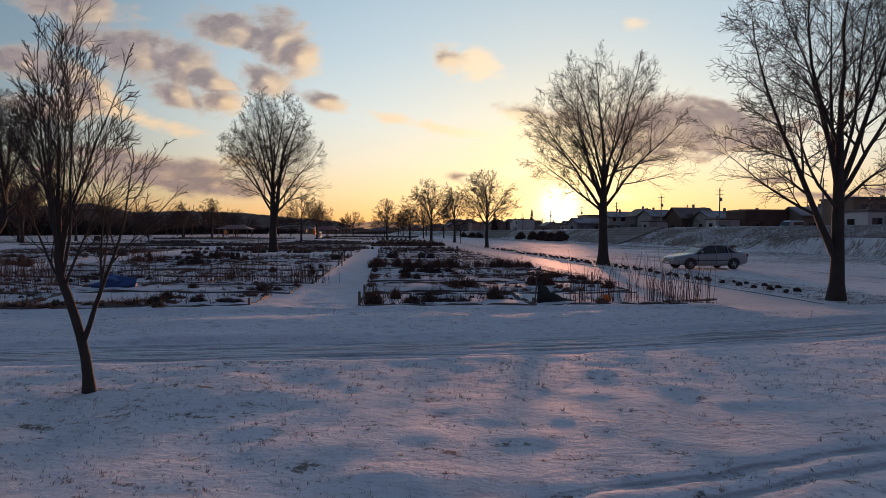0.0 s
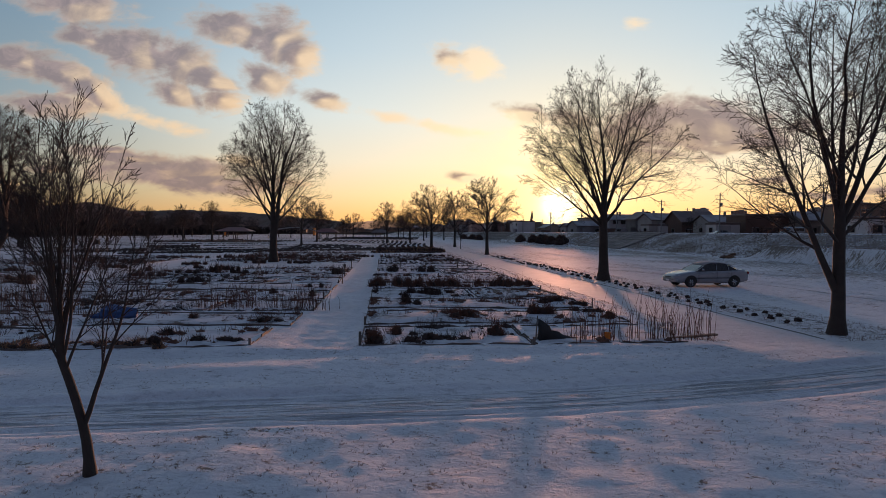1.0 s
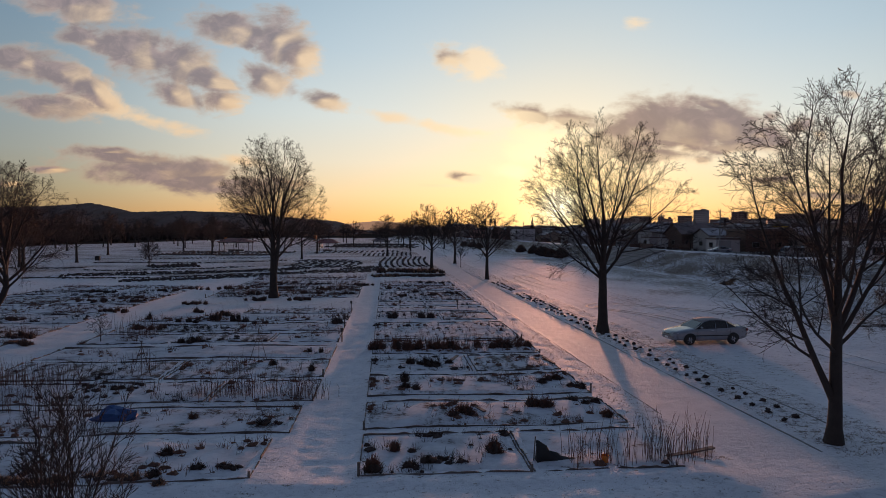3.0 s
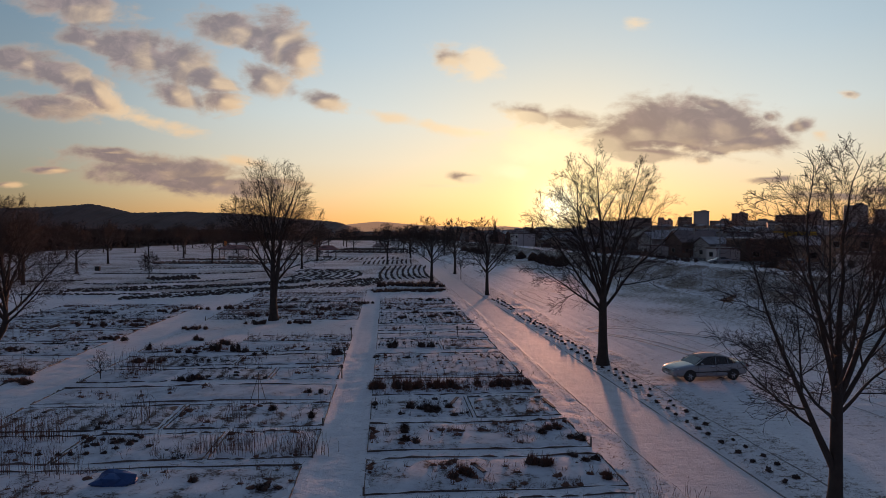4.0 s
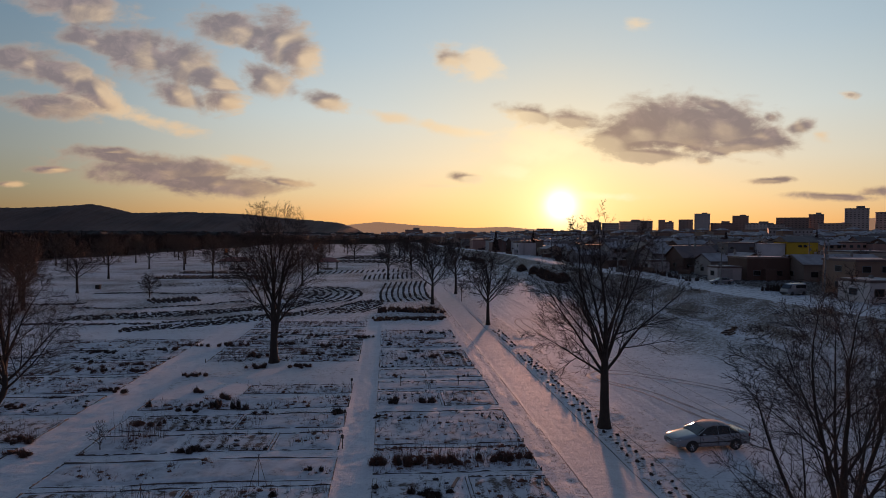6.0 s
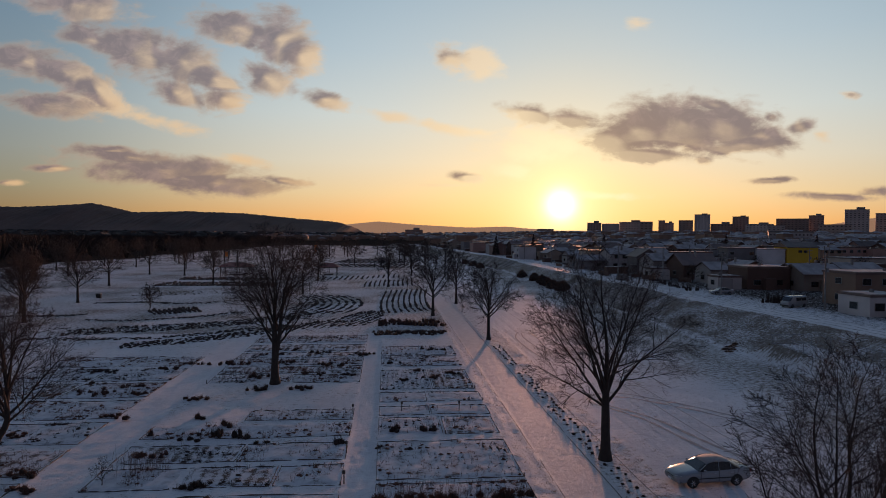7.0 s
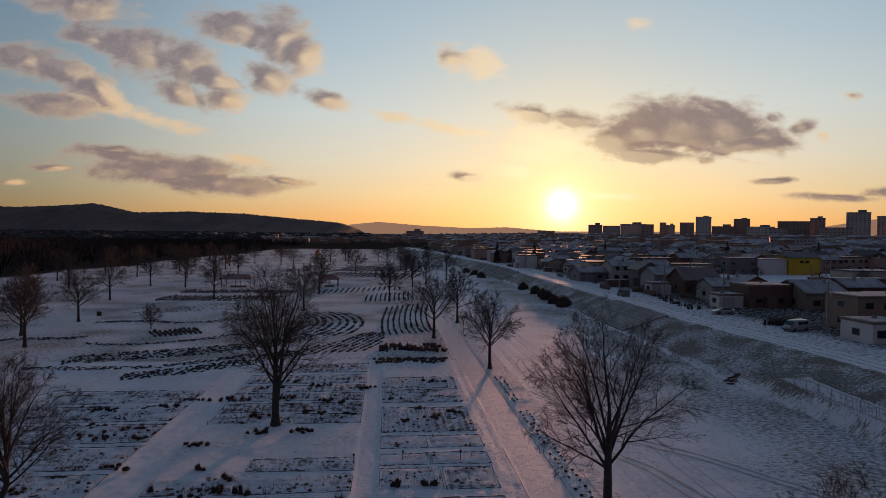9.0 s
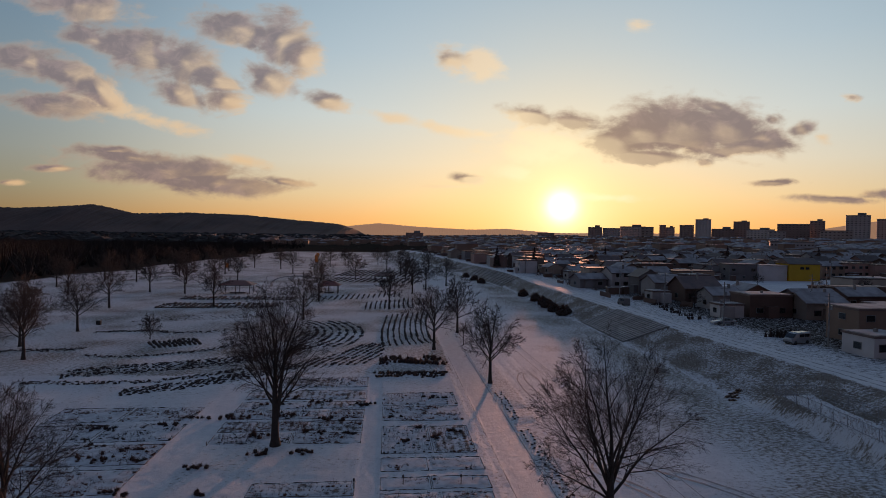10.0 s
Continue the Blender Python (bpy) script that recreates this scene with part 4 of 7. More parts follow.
# ---- parked sedan ----
def sedan(m, paint, label, detailed=True):
    """A four-door saloon, nose towards +x, 4.6 m long."""
    car = thing("car", m, label, "car")
    st = [(-2.28, 0.42, 0.78, 0.60), (-2.22, 0.30, 0.93, 0.74), (-1.95, 0.24, 0.985, 0.81), (-1.40, 0.22, 0.98, 0.845), (-0.60, 0.20, 0.955, 0.855), (0.20, 0.20, 0.935, 0.855), (0.85, 0.20, 0.915, 0.85), (1.30, 0.22, 0.86, 0.84), (1.80, 0.24, 0.775, 0.81), (2.12, 0.27, 0.70, 0.74), (2.28, 0.33, 0.60, 0.62), (2.32, 0.40, 0.50, 0.52)]
    rings = []
    for x, z0, z1, w in st:
        h = z1 - z0
        prof = [(0.0, z0), (0.72, z0), (0.93, z0 + 0.06), (0.985, z0 + 0.25 * h), (1.0, z0 + 0.52 * h), (0.985, z0 + 0.72 * h), (0.93, z0 + 0.92 * h), (0.84, z1), (0.45, z1 + 0.018), (0.0, z1 + 0.024)]
        ring = [(x, w * a, b) for a, b in prof] + [(x, -w * a, b) for a, b in prof[-2:0:-1]]
        rings.append(ring)
    body = part("body", Geo().loft(rings), paint, car, smooth=True)
    # cabin glass, tapered
    cab = [(-1.62, 0.97, 0.76, 0.72), (-1.05, 1.29, 0.62, 0.60), (-0.55, 1.375, 0.60, 0.58), (0.05, 1.37, 0.60, 0.585), (0.42, 1.26, 0.63, 0.61), (1.02, 0.90, 0.76, 0.73)]
    rings = []
    for x, z1, wb, wt in cab:
        z0 = 0.90
        rings.append([(x, -0.775, z0), (x, 0.775, z0), (x, wt + (0.775 - wt) * 0.12, max(z1 - 0.05, z0 + 0.005)), (x, wt * 0.8, max(z1, z0 + 0.01)), (x, -wt * 0.8, max(z1, z0 + 0.01)), (x, -wt - (0.775 - wt) * 0.12, max(z1 - 0.05, z0 + 0.005))])
    part("cabin_glass", Geo().loft(rings), GLASS, car, "dark reflecting glass", smooth=False)
    roof = []
    for x, z in ((-1.12, 1.285), (-0.9, 1.345), (-0.55, 1.392), (0.05, 1.388), (0.30, 1.33), (0.46, 1.262)):
        w = 0.60 if x > -1.0 else 0.59
        roof.append([(x, -w, z - 0.055), (x, w, z - 0.055), (x, w * 0.86, z), (x, 0.0, z + 0.015), (x, -w * 0.86, z)])
    part("roof", Geo().loft(roof), FROST, car, "frosted roof", smooth=True)
    for sgn in (-1, 1):
        pill = Geo()
        for a, b in (((1.0, 0.765, 0.915), (0.42, 0.612, 1.265)), ((-0.22, 0.785, 0.94), (-0.26, 0.622, 1.335)), ((-1.60, 0.765, 0.965), (-1.08, 0.605, 1.285)), ((-1.08, 0.605, 1.285), (-0.5, 0.60, 1.36)), ((-0.5, 0.60, 1.36), (0.05, 0.60, 1.355)), ((0.05, 0.60, 1.355), (0.42, 0.612, 1.265)), ((-0.98, 0.785, 0.95), (-0.96, 0.65, 1.29))):
            pill.tube([(a[0], sgn * a[1], a[2]), (b[0], sgn * b[1], b[2])], [0.020, 0.016], 6)
        part("window_frame", pill, paint, car, smooth=True)
    for nm, x in (("front_wheel", 1.38), ("rear_wheel", -1.30)):
        for sgn in (-1, 1):
            wheel = new("wheel")
            wheel.parent = car
            wheel.matrix_basis = pose(x, sgn * 0.76, 0.31)
            prof = [(0.20, -0.10), (0.28, -0.105), (0.31, -0.07), (0.312, 0.0), (0.31, 0.07), (0.28, 0.105), (0.20, 0.10)]
            g = Geo()
            ang = np.linspace(0, 2 * math.pi, 25)[:-1]
            g.loft([[(rr * math.cos(a), yy, rr * math.sin(a)) for a in ang] for rr, yy in prof], caps=False)
            part("tyre", g, BLACK, wheel, smooth=True)
            g = Geo()
            g.loft([[(0.205 * math.cos(a), yy, 0.205 * math.sin(a)) for a in ang] for yy in (-0.055, 0.055)])
            part("wheel_well", g, BLACK, wheel)
            g = Geo()
            for k in range(6):
                a = k * math.pi / 3
                g.tube([(0.03 * math.cos(a), sgn * 0.085, 0.03 * math.sin(a)), (0.20 * math.cos(a), sgn * 0.075, 0.20 * math.sin(a))], [0.035, 0.024], 6)
            g.tubes([[(0.20 * math.cos(a), sgn * 0.078, 0.20 * math.sin(a)) for a in np.linspace(0, 2 * math.pi, 20)]], [[0.018] * 20], 5)
            part("rim", g, CHROME, wheel, "alloy rim")
            arch = Geo()
            arch.loft([[(0.365 * math.cos(a), yy, 0.365 * math.sin(a) * (1 if math.sin(a) > 0 else 0.3)) for a in ang] for yy in (-0.12 * sgn - 0.02 * sgn, 0.098 * sgn)])
            part("arch", arch, BLACK, wheel)
    for sgn in (-1, 1):
        part("headlight", Geo().loft([[(2.05 + d, sgn * 0.70, 0.60), (2.235 + d, sgn * 0.42, 0.585), (2.215 + d, sgn * 0.42, 0.665), (2.02 + d, sgn * 0.71, 0.69)] for d in (-0.06, 0.045)]), LENS, car)
        part("tail_light", Geo().box(-2.225, sgn * 0.60, 0.72, 0.09, 0.30, 0.16), REDLENS, car)
        part("mirror", Geo().blob((0.72, sgn * 0.92, 0.985), (0.075, 0.10, 0.065), np.random.default_rng(2), 0.0, 8, 5), paint, car, smooth=True)
        for x in (0.02, -0.98):
            part("door_handle", Geo().box(x, sgn * 0.862, 0.80, 0.17, 0.03, 0.03), CHROME, car)
        for x in (0.92, -0.20, -1.12):
            part("door_seam", Geo().box(x, sgn * 0.853, 0.30, 0.012, 0.012, 0.60), BLACK, car)
        part("side_strip", Geo().box(0.0, sgn * 0.862, 0.50, 3.0, 0.02, 0.045), BLACK, car)
    part("front_bumper", Geo().loft([[(2.26 - 0.10 * (y / 0.7) ** 2 + dx, y, z) for dx, z in ((0.0, 0.28), (0.08, 0.30), (0.09, 0.42), (0.03, 0.47), (-0.05, 0.45), (-0.05, 0.3))] for y in np.linspace(-0.74, 0.74, 9)]), paint, car, smooth=True)
    part("grille", Geo().box(2.285, 0.0, 0.50, 0.05, 0.62, 0.085), BLACK, car)
    part("number_plate", Geo().box(2.345, 0.0, 0.33, 0.02, 0.33, 0.10), SNOW, car)
    return car


sedan(pose(15.45, 36.55, ground_z(15.4, 36.3) - 0.0, 0, 0, 180 + 10), PAINT, "silver-grey four-door sedan parked on the snowy lot")


# ---- garden beds ----
def blades(geo, rng, spots, height, spread, width, n):
    """Thin upright dry stalks round each spot; spots is k x 3."""
    spots = np.repeat(np.asarray(spots, float), n, axis=0)
    k = len(spots)
    az, tl = rng.random(k) * 6.283, np.abs(rng.normal(size=k)) * spread
    h = height * rng.uniform(0.45, 1.1, k)
    d = np.stack([np.sin(tl) * np.cos(az), np.sin(tl) * np.sin(az), np.cos(tl)], -1)
    p0 = spots + np.stack([np.cos(az), np.sin(az), 0 * az], -1) * (rng.random(k) * height * 0.25)[:, None]
    p1 = p0 + d * h[:, None] * 0.55
    p2 = p1 + (d + rng.normal(size=(k, 3)) * 0.25) * h[:, None] * 0.45
    p = np.stack([p0, p1, p2], 1)
    geo.tubes(p, np.tile([width, width * 0.8, width * 0.35], (k, 1)), 3)


def bush(name, x, y, size, height, mat, label, seed, n=140, group="dry bushes"):
    """One or more rounded mounds of fine stems, with a darker tangle inside."""
    rng = np.random.default_rng(seed)
    root = thing(name, pose(x, y, ground_z(x, y)), label, "bush", group)
    stems, core = Geo(), Geo()
    mounds = 1 if size < 0.6 else int(round(size / 0.19))
    for i in range(mounds):
        k = rng.uniform(0.6, 1.15) if mounds > 1 else 1.0
        cx, cy = (rng.uniform(-0.75, 0.75) * size, rng.normal() * 0.20 * size) if mounds > 1 else (0.0, 0.0)
        wide, high = (0.34 if mounds > 1 else size * 0.6) * (0.5 + 0.5 * k), height * k * 0.9
        m = int(n * (0.9 if mounds > 1 else 2.2))
        az, el = rng.random(m) * 6.283, np.arccos(rng.random(m) ** 0.8)
        way = np.stack([np.sin(el) * np.cos(az), np.sin(el) * np.sin(az), np.cos(el)], -1)
        lump = 0.85 + 0.3 * np.sin(3 * az + i) * np.sin(2 * el + seed)
        tip = way * (wide, wide * 0.8, high) * (rng.uniform(0.65, 1.12, m) * lump)[:, None]
        p0 = tip * (0.25, 0.25, 0.0) + (cx, cy, -0.03)
        p1 = p0 + (tip - tip * (0.25, 0.25, 0.0)) * (0.45, 0.45, 0.62) + rng.normal(size=(m, 3)) * 0.03 * high
        p2 = tip + (cx, cy, -0.03) + rng.normal(size=(m, 3)) * 0.05 * high
        thin = 0.0035 + 0.002 * high
        stems.tubes(np.stack([p0, p1, p2], 1), np.tile([thin, thin * 1.3, thin * 0.5], (m, 1)), 3)
        for j in range(2 if mounds > 1 else 4):
            a = rng.random() * 6.283
            core.blob((cx + math.cos(a) * wide * 0.30, cy + math.sin(a) * wide * 0.25, high * 0.16), (wide * 0.34, wide * 0.30, high * rng.uniform(0.2, 0.36)), rng, 0.6, 8, 5, flat=-0.03)
    part("stalk_growth", stems, mat, root, kind="stuff")
    part("undergrowth", core, DARKSTEM, root, smooth=True)
    return root


def bed(s0, s1, r0, r1, seed, plant=0.5, rows=False, tall=0.0, name="garden_bed"):
    """One allotment bed: four boards, corner stakes, and the remains of plants."""
    rng = np.random.default_rng(seed)
    cx, cy, _ = grid((s0 + s1) / 2, (r0 + r1) / 2)
    w, d = s1 - s0, r1 - r0
    z = ground_z(cx, cy)
    root = thing(name, pose(cx, cy, z, 0, 0, GRID_TURN), "snowy allotment bed edged with dark boards" if plant > 0.3 else "nearly bare snowy allotment bed edged with boards", "garden bed", "garden beds")
    c, sn = math.cos(radians(GRID_TURN)), math.sin(radians(GRID_TURN))

    def down(px, py):
        return ground_z(cx + px * c - py * sn, cy + px * sn + py * c) - z

    nx, ny = max(4, int(w / 0.3)), max(4, int(d / 0.3))
    gx, gy = np.meshgrid(np.linspace(-w / 2 + 0.03, w / 2 - 0.03, nx), np.linspace(-d / 2 + 0.03, d / 2 - 0.03, ny))
    gz = land(cx + gx * c - gy * sn, cy + gx * sn + gy * c) - z + 0.035 + 0.035 * (bumps(cx + gx, cy + gy, 0.5) - 0.5)
    gz[[0, -1]], gz[:, [0, -1]] = gz[[0, -1]] - 0.06, gz[:, [0, -1]] - 0.06
    idx = np.arange(nx * ny).reshape(ny, nx)
    part("soil", Geo().add(np.stack([gx, gy, gz], -1), np.stack([idx[:-1, :-1], idx[:-1, 1:], idx[1:, 1:], idx[1:, :-1]], -1)), BEDSOIL, root, "dug earth under broken snow", smooth=True)
    for px, py, sx, sy in ((0, -d / 2, w, 0.05), (0, d / 2, w, 0.05), (-w / 2, 0, 0.05, d), (w / 2, 0, 0.05, d)):
        if rng.random() < 0.92:
            n = 22
            t = np.linspace(-0.5, 0.5, n)
            rings = []
            for q in t:
                bx, by = px + (q * sx if sx > sy else 0), py + (q * sy if sy > sx else 0)
                zz = down(bx, by) + rng.normal() * 0.024 + 0.002
                hx, hy = (0, 0.014) if sx > sy else (0.014, 0)
                rings.append([(bx - hx, by - hy, zz - 0.06), (bx + hx, by + hy, zz - 0.06), (bx + hx, by + hy, zz + 0.034), (bx - hx, by - hy, zz + 0.034)])
            part("edge_board", Geo().loft(rings), BOARD, root)
    for px, py in ((-w / 2, -d / 2), (w / 2, -d / 2)):
        if rng.random() < 0.3:
            part("stake", Geo().box(px, py, down(px, py) - 0.1, 0.06, 0.06, rng.uniform(0.25, 0.5), rng.uniform(-20, 20), 0.9), BOARD, root)
    geo = Geo()
    if rows:
        nr, nc = max(2, int(d / 0.55)), max(3, int(w / 0.42))
        px, py = np.meshgrid((np.arange(nc) + 0.5) / nc * w - w / 2, (np.arange(nr) + 0.5) / nr * d - d / 2)
        px, py = px.ravel() + rng.normal(size=px.size) * 0.05, py.ravel() + rng.normal(size=py.size) * 0.05
        keep = rng.random(px.size) < plant
        px, py = px[keep], py[keep]
    else:
        n = int(w * d * 9.0 * plant)
        hub = rng.uniform(-0.5, 0.5, (max(2, n // 9), 2)) * (w, d)
        pick = hub[rng.integers(0, len(hub), n)] + rng.normal(size=(n, 2)) * (0.5, 0.3)
        px, py = np.clip(pick[:, 0], -w / 2 + 0.15, w / 2 - 0.15), np.clip(pick[:, 1], -d / 2 + 0.15, d / 2 - 0.15)
    if len(px):
        spots = np.stack([px, py, [down(a, b) - 0.02 for a, b in zip(px, py)]], -1)
        blades(geo, rng, spots, 0.30, 0.6, 0.006, 6)
        for q in spots[rng.random(len(spots)) < 0.45]:
            k = 0.03 + 0.11 * rng.random() ** 2
            geo.blob((q[0], q[1], q[2] + 0.04), (k * 1.3, k, k * 0.75), rng, 0.4, 7, 4)
        part("dead_planting", geo, STEM if seed % 3 else DARKSTEM, root, "frosted dead vegetable plants", kind="stuff")
    if tall:
        geo = Geo()
        n = int(w * d * tall * 1.8)
        sp = np.stack([rng.uniform(-0.48, 0.48, n) * w, rng.uniform(-0.42, 0.42, n) * d, np.zeros(n)], -1)
        sp[:, 2] = [down(a, b) - 0.02 for a, b in sp[:, :2]]
        blades(geo, rng, sp, 0.55, 0.22, 0.006, 4)
        part("stalk_growth", geo, STEM, root, "thin upright dry stalks", kind="stuff")
    return root


RIGHT_ROWS = [(16.3, 19.6, 0.7, 0, 0), (20.2, 23.1, 0.45, 0, 0), (23.9, 27.3, 0.55, 0, 0), (28.0, 31.2, 0.4, 0, 0), (31.9, 35.6, 0.9, 0, 3.0), (36.2, 42.6, 0.6, 1, 0), (44.0, 48.0, 0.35, 0, 0.3), (48.7, 51.1, 0.12, 0, 0),
              (52.4, 55.4, 0.2, 0, 0), (56.5, 64.2, 0.8, 1, 0.4), (66.2, 71.6, 0.7, 0, 0.3), (72.3, 77.3, 0.6, 1, 0.3)]
for i, (a, b, plant, rows, tall) in enumerate(RIGHT_ROWS):
    cut = [(-0.3, 8.2)] if i % 3 else [(-0.3, 4.2), (4.4, 8.2)]
    if i == 0:
        cut = [(-0.3, 4.1), (4.2, 8.2)]
    if i in (7, 8):
        cut = [(-0.3, 3.6), (3.75, 8.3)]
    for j, (p, q) in enumerate(cut):
        bed(p, q, a, b, 300 + 10 * i + j, plant if not (i == 0 and j) else 0.12, rows, tall)
LEFT_ROWS = [(16.3, 19.4, 0.4, 0, 0), (20.0, 22.9, 0.4, 0, 0), (23.6, 26.7, 0.35, 0, 1.2), (27.3, 30.8, 0.25, 0, 0.6), (31.4, 34.5, 0.15, 0, 0), (35.7, 38.7, 0.4, 0, 0.2), (39.6, 42.7, 0.35, 0, 0.3), (44.0, 46.9, 0.6, 0, 0.2),
             (47.9, 50.5, 0.9, 1, 0.3), (59.6, 62.5, 0.7, 0, 0.8), (63.2, 66.3, 0.8, 0, 1.0), (67.2, 70.3, 0.9, 0, 1.2), (71.0, 73.9, 0.4, 0, 0.6), (75.0, 79.0, 0.15, 0, 0.3), (80.5, 85.5, 0.3, 0, 1.5)]
for i, (a, b, plant, rows, tall) in enumerate(LEFT_ROWS):
    e = (-3.0, -2.6)[i] if i < 2 else -2.3
    cut = ([(-16.2, -9.0), (-8.8, e)], [(-16.2, e)], [(-16.2, -11.5), (-11.3, -6.2), (-6.0, e)])[i % 3]
    if i == 8:
        cut = [(-10.2, e)]
    for j, (p, q) in enumerate(cut):
        bed(p, q, a, b, 600 + 10 * i + j, plant, rows, tall)
for i, (a, b) in enumerate([(24, 27.5), (28.2, 32), (33, 37), (38, 42.5), (43.5, 48), (49, 54), (55, 60), (61, 66), (67, 72)]):
    bed(-34.5, -27.4, a, b, 800 + i, 0.5, 0, 0.6 if i % 2 else 0)
    bed(-27.0, -19.9, a, b, 830 + i, 0.6, 0, 0.8 if i % 3 == 0 else 0)


def planting_row(pts, width, height, seed, label="low dark clipped row of dormant plants", gap=0.0):
    """A low lumpy hedge along a line of points."""
    rng = np.random.default_rng(seed)
    pts = np.array(pts, float)
    seg = np.concatenate([[0], np.cumsum(np.linalg.norm(np.diff(pts, axis=0), axis=1))])
    n = max(3, int(seg[-1] / 0.34))
    t = np.linspace(0, seg[-1], n)
    x, y = np.interp(t, seg, pts[:, 0]), np.interp(t, seg, pts[:, 1])
    dxy = np.stack([np.gradient(x), np.gradient(y)], -1)
    dxy /= np.linalg.norm(dxy, axis=1, keepdims=True) + 1e-9
    x0, y0 = x.mean(), y.mean()
    root_z = ground_z(x0, y0)
    rings = []
    for i in range(n):
        k = (0.45 + 0.75 * rng.random()) * (0.7 + 0.4 * math.sin(i * 1.7 + seed)) * (0.35 if i in (0, n - 1) else 1.0)
        if gap and rng.random() < gap:
            k *= 0.15
        z = ground_z(x[i], y[i]) - root_z
        nx, ny = -dxy[i, 1], dxy[i, 0]
        rings.append([(x[i] - x0 + nx * width * a * k * rng.uniform(0.8, 1.2), y[i] - y0 + ny * width * a * k * rng.uniform(0.8, 1.2), z - 0.05 + height * b * k * rng.uniform(0.8, 1.2)) for a, b in ((-0.5, 0), (-0.45, 0.6), (-0.15, 1.0), (0.2, 0.95), (0.48, 0.55), (0.5, 0))])
    geo = Geo().loft(rings)
    return tagged(part("low_hedge", geo, DARKSTEM, at=pose(x0, y0, root_z)), label, "hedge row", "planted rows")


def arc(cx, cy, r, a0, a1, n=18):
    return [(cx + r * math.cos(radians(a)), cy + r * math.sin(radians(a))) for a in np.linspace(a0, a1, n)]


for k in range(12):
    x0, y0 = -24.5 + 1.15 * k, 87.0 + 0.55 * k
    line = [(x0 + 4.2 * u + 1.2 * u * u, y0 + 21 * u) for u in np.linspace(0, 1, 12)]
    line = [p for p in line if math.hypot(p[0] + 50, p[1] - 118) > 36.6 and p[0] < -9.4]
    if len(line) > 2:
        planting_row(line, 0.52, 0.28, 1000 + k, gap=0.16)
for k in range(9):
    r = 23.0 + 1.45 * k
    planting_row(arc(-50, 118, r, -26 + abs(k - 4) * 2.0, 44 - abs(k - 4) * 2.5), 0.75, 0.24, 1020 + k, gap=0.3)
for k in range(9):
    x0 = -12.2 + 1.12 * k
    planting_row([(x0 + 2.0, 108 + 0.5 * k), (x0 + 0.9, 116), (x0, 126), (x0 - 0.6, 138), (x0 - 1.0 + 0.05 * k, 148 + k)], 0.42 if k % 2 else 0.5, 0.30, 1040 + k, gap=0.05)
for k in range(16):
    x0 = -36 + 1.5 * k
    planting_row([(x0, 177 + 1.0 * k), (x0 - 0.8, 189 + 1.1 * k)], 0.55, 0.3, 1060 + k, gap=0.08)
for k in range(11):
    x0 = -19.8 + 1.2 * k
    planting_row([(x0, 159 + 0.45 * k), (x0 - 0.9, 168 + 0.7 * k), (x0 - 1.4, 175 + 1.3 * k)], 0.5, 0.3, 1080 + k, gap=0.08)
for k in range(16):
    x0 = -46 + 2.3 * k
    planting_row([(x0, 244), (x0 + 1.5, 268)], 0.8, 0.4, 1100 + k)
    planting_row([(x0 - 2, 276), (x0, 318)], 0.8, 0.4, 1120 + k)
for k in range(10):
    x0, y0 = -47.5 + 0.66 * k, 103.8 + 0.46 * k
    planting_row([(x0, y0), (x0 - 1.0, y0 + 1.7), (x0 - 2.6, y0 + 3.6), (x0 - 3.6, y0 + 5.4)], 0.62, 0.42, 1140 + k, "short dark plump row of dormant plants")
for k in range(14):
    x0 = -66 + 1.9 * k
    planting_row([(x0, 132 + 0.7 * k), (x0 + 4.0, 143 + 0.6 * k)], 0.32, 0.16, 1160 + k, gap=0.15)
for k in range(7):
    y0 = (157.5, 160.5, 163.5, 166.5, 177.5, 180.5, 183.5)[k]
    x0 = -72.5 - 0.14 * (y0 - 157)
    planting_row([(x0, y0), (-58, y0 + 1.0), (-43, y0 + 2.5)], 2.2, 0.45, 1180 + k, "long dense dark bed of dormant plants", gap=0.1)


def strip_plants(name, label, bands, mat, seed, size, tall):
    """Uncountable small clumps strewn in slanting lines along curved strips: (points of the middle, width, number)."""
    rng = np.random.default_rng(seed)
    geo = Geo()
    for line, wide, n in bands:
        line = np.array(line, float)
        seg = np.concatenate([[0], np.cumsum(np.linalg.norm(np.diff(line, axis=0), axis=1))])
        along = np.round(rng.random(n) * seg[-1] / 1.15) * 1.15
        across = rng.uniform(-0.5, 0.5, n)
        along = np.clip(along + across * wide * 0.9 + rng.normal(size=n) * 0.24, 0, seg[-1])
        x, y = np.interp(along, seg, line[:, 0]), np.interp(along, seg, line[:, 1])
        way = np.stack([np.interp(along + 0.5, seg, line[:, c]) - np.interp(along - 0.5, seg, line[:, c]) for c in (0, 1)], -1)
        way /= np.linalg.norm(way, axis=1, keepdims=True) + 1e-9
        x, y = x - way[:, 1] * across * wide, y + way[:, 0] * across * wide
        z = land(x, y)
        for q in zip(x, y, z):
            k = size * (0.4 + 1.3 * rng.random() ** 1.5)
            geo.blob((q[0], q[1], q[2] + 0.05), (k * 1.6, k * 1.3, k * 0.6), rng, 0.5, 6, 4)
        blades(geo, rng, np.stack([x, y, z - 0.02], -1), tall, 0.8, 0.012, 3)
    return tagged(part(name, geo, mat), label, "plants", kind="stuff")


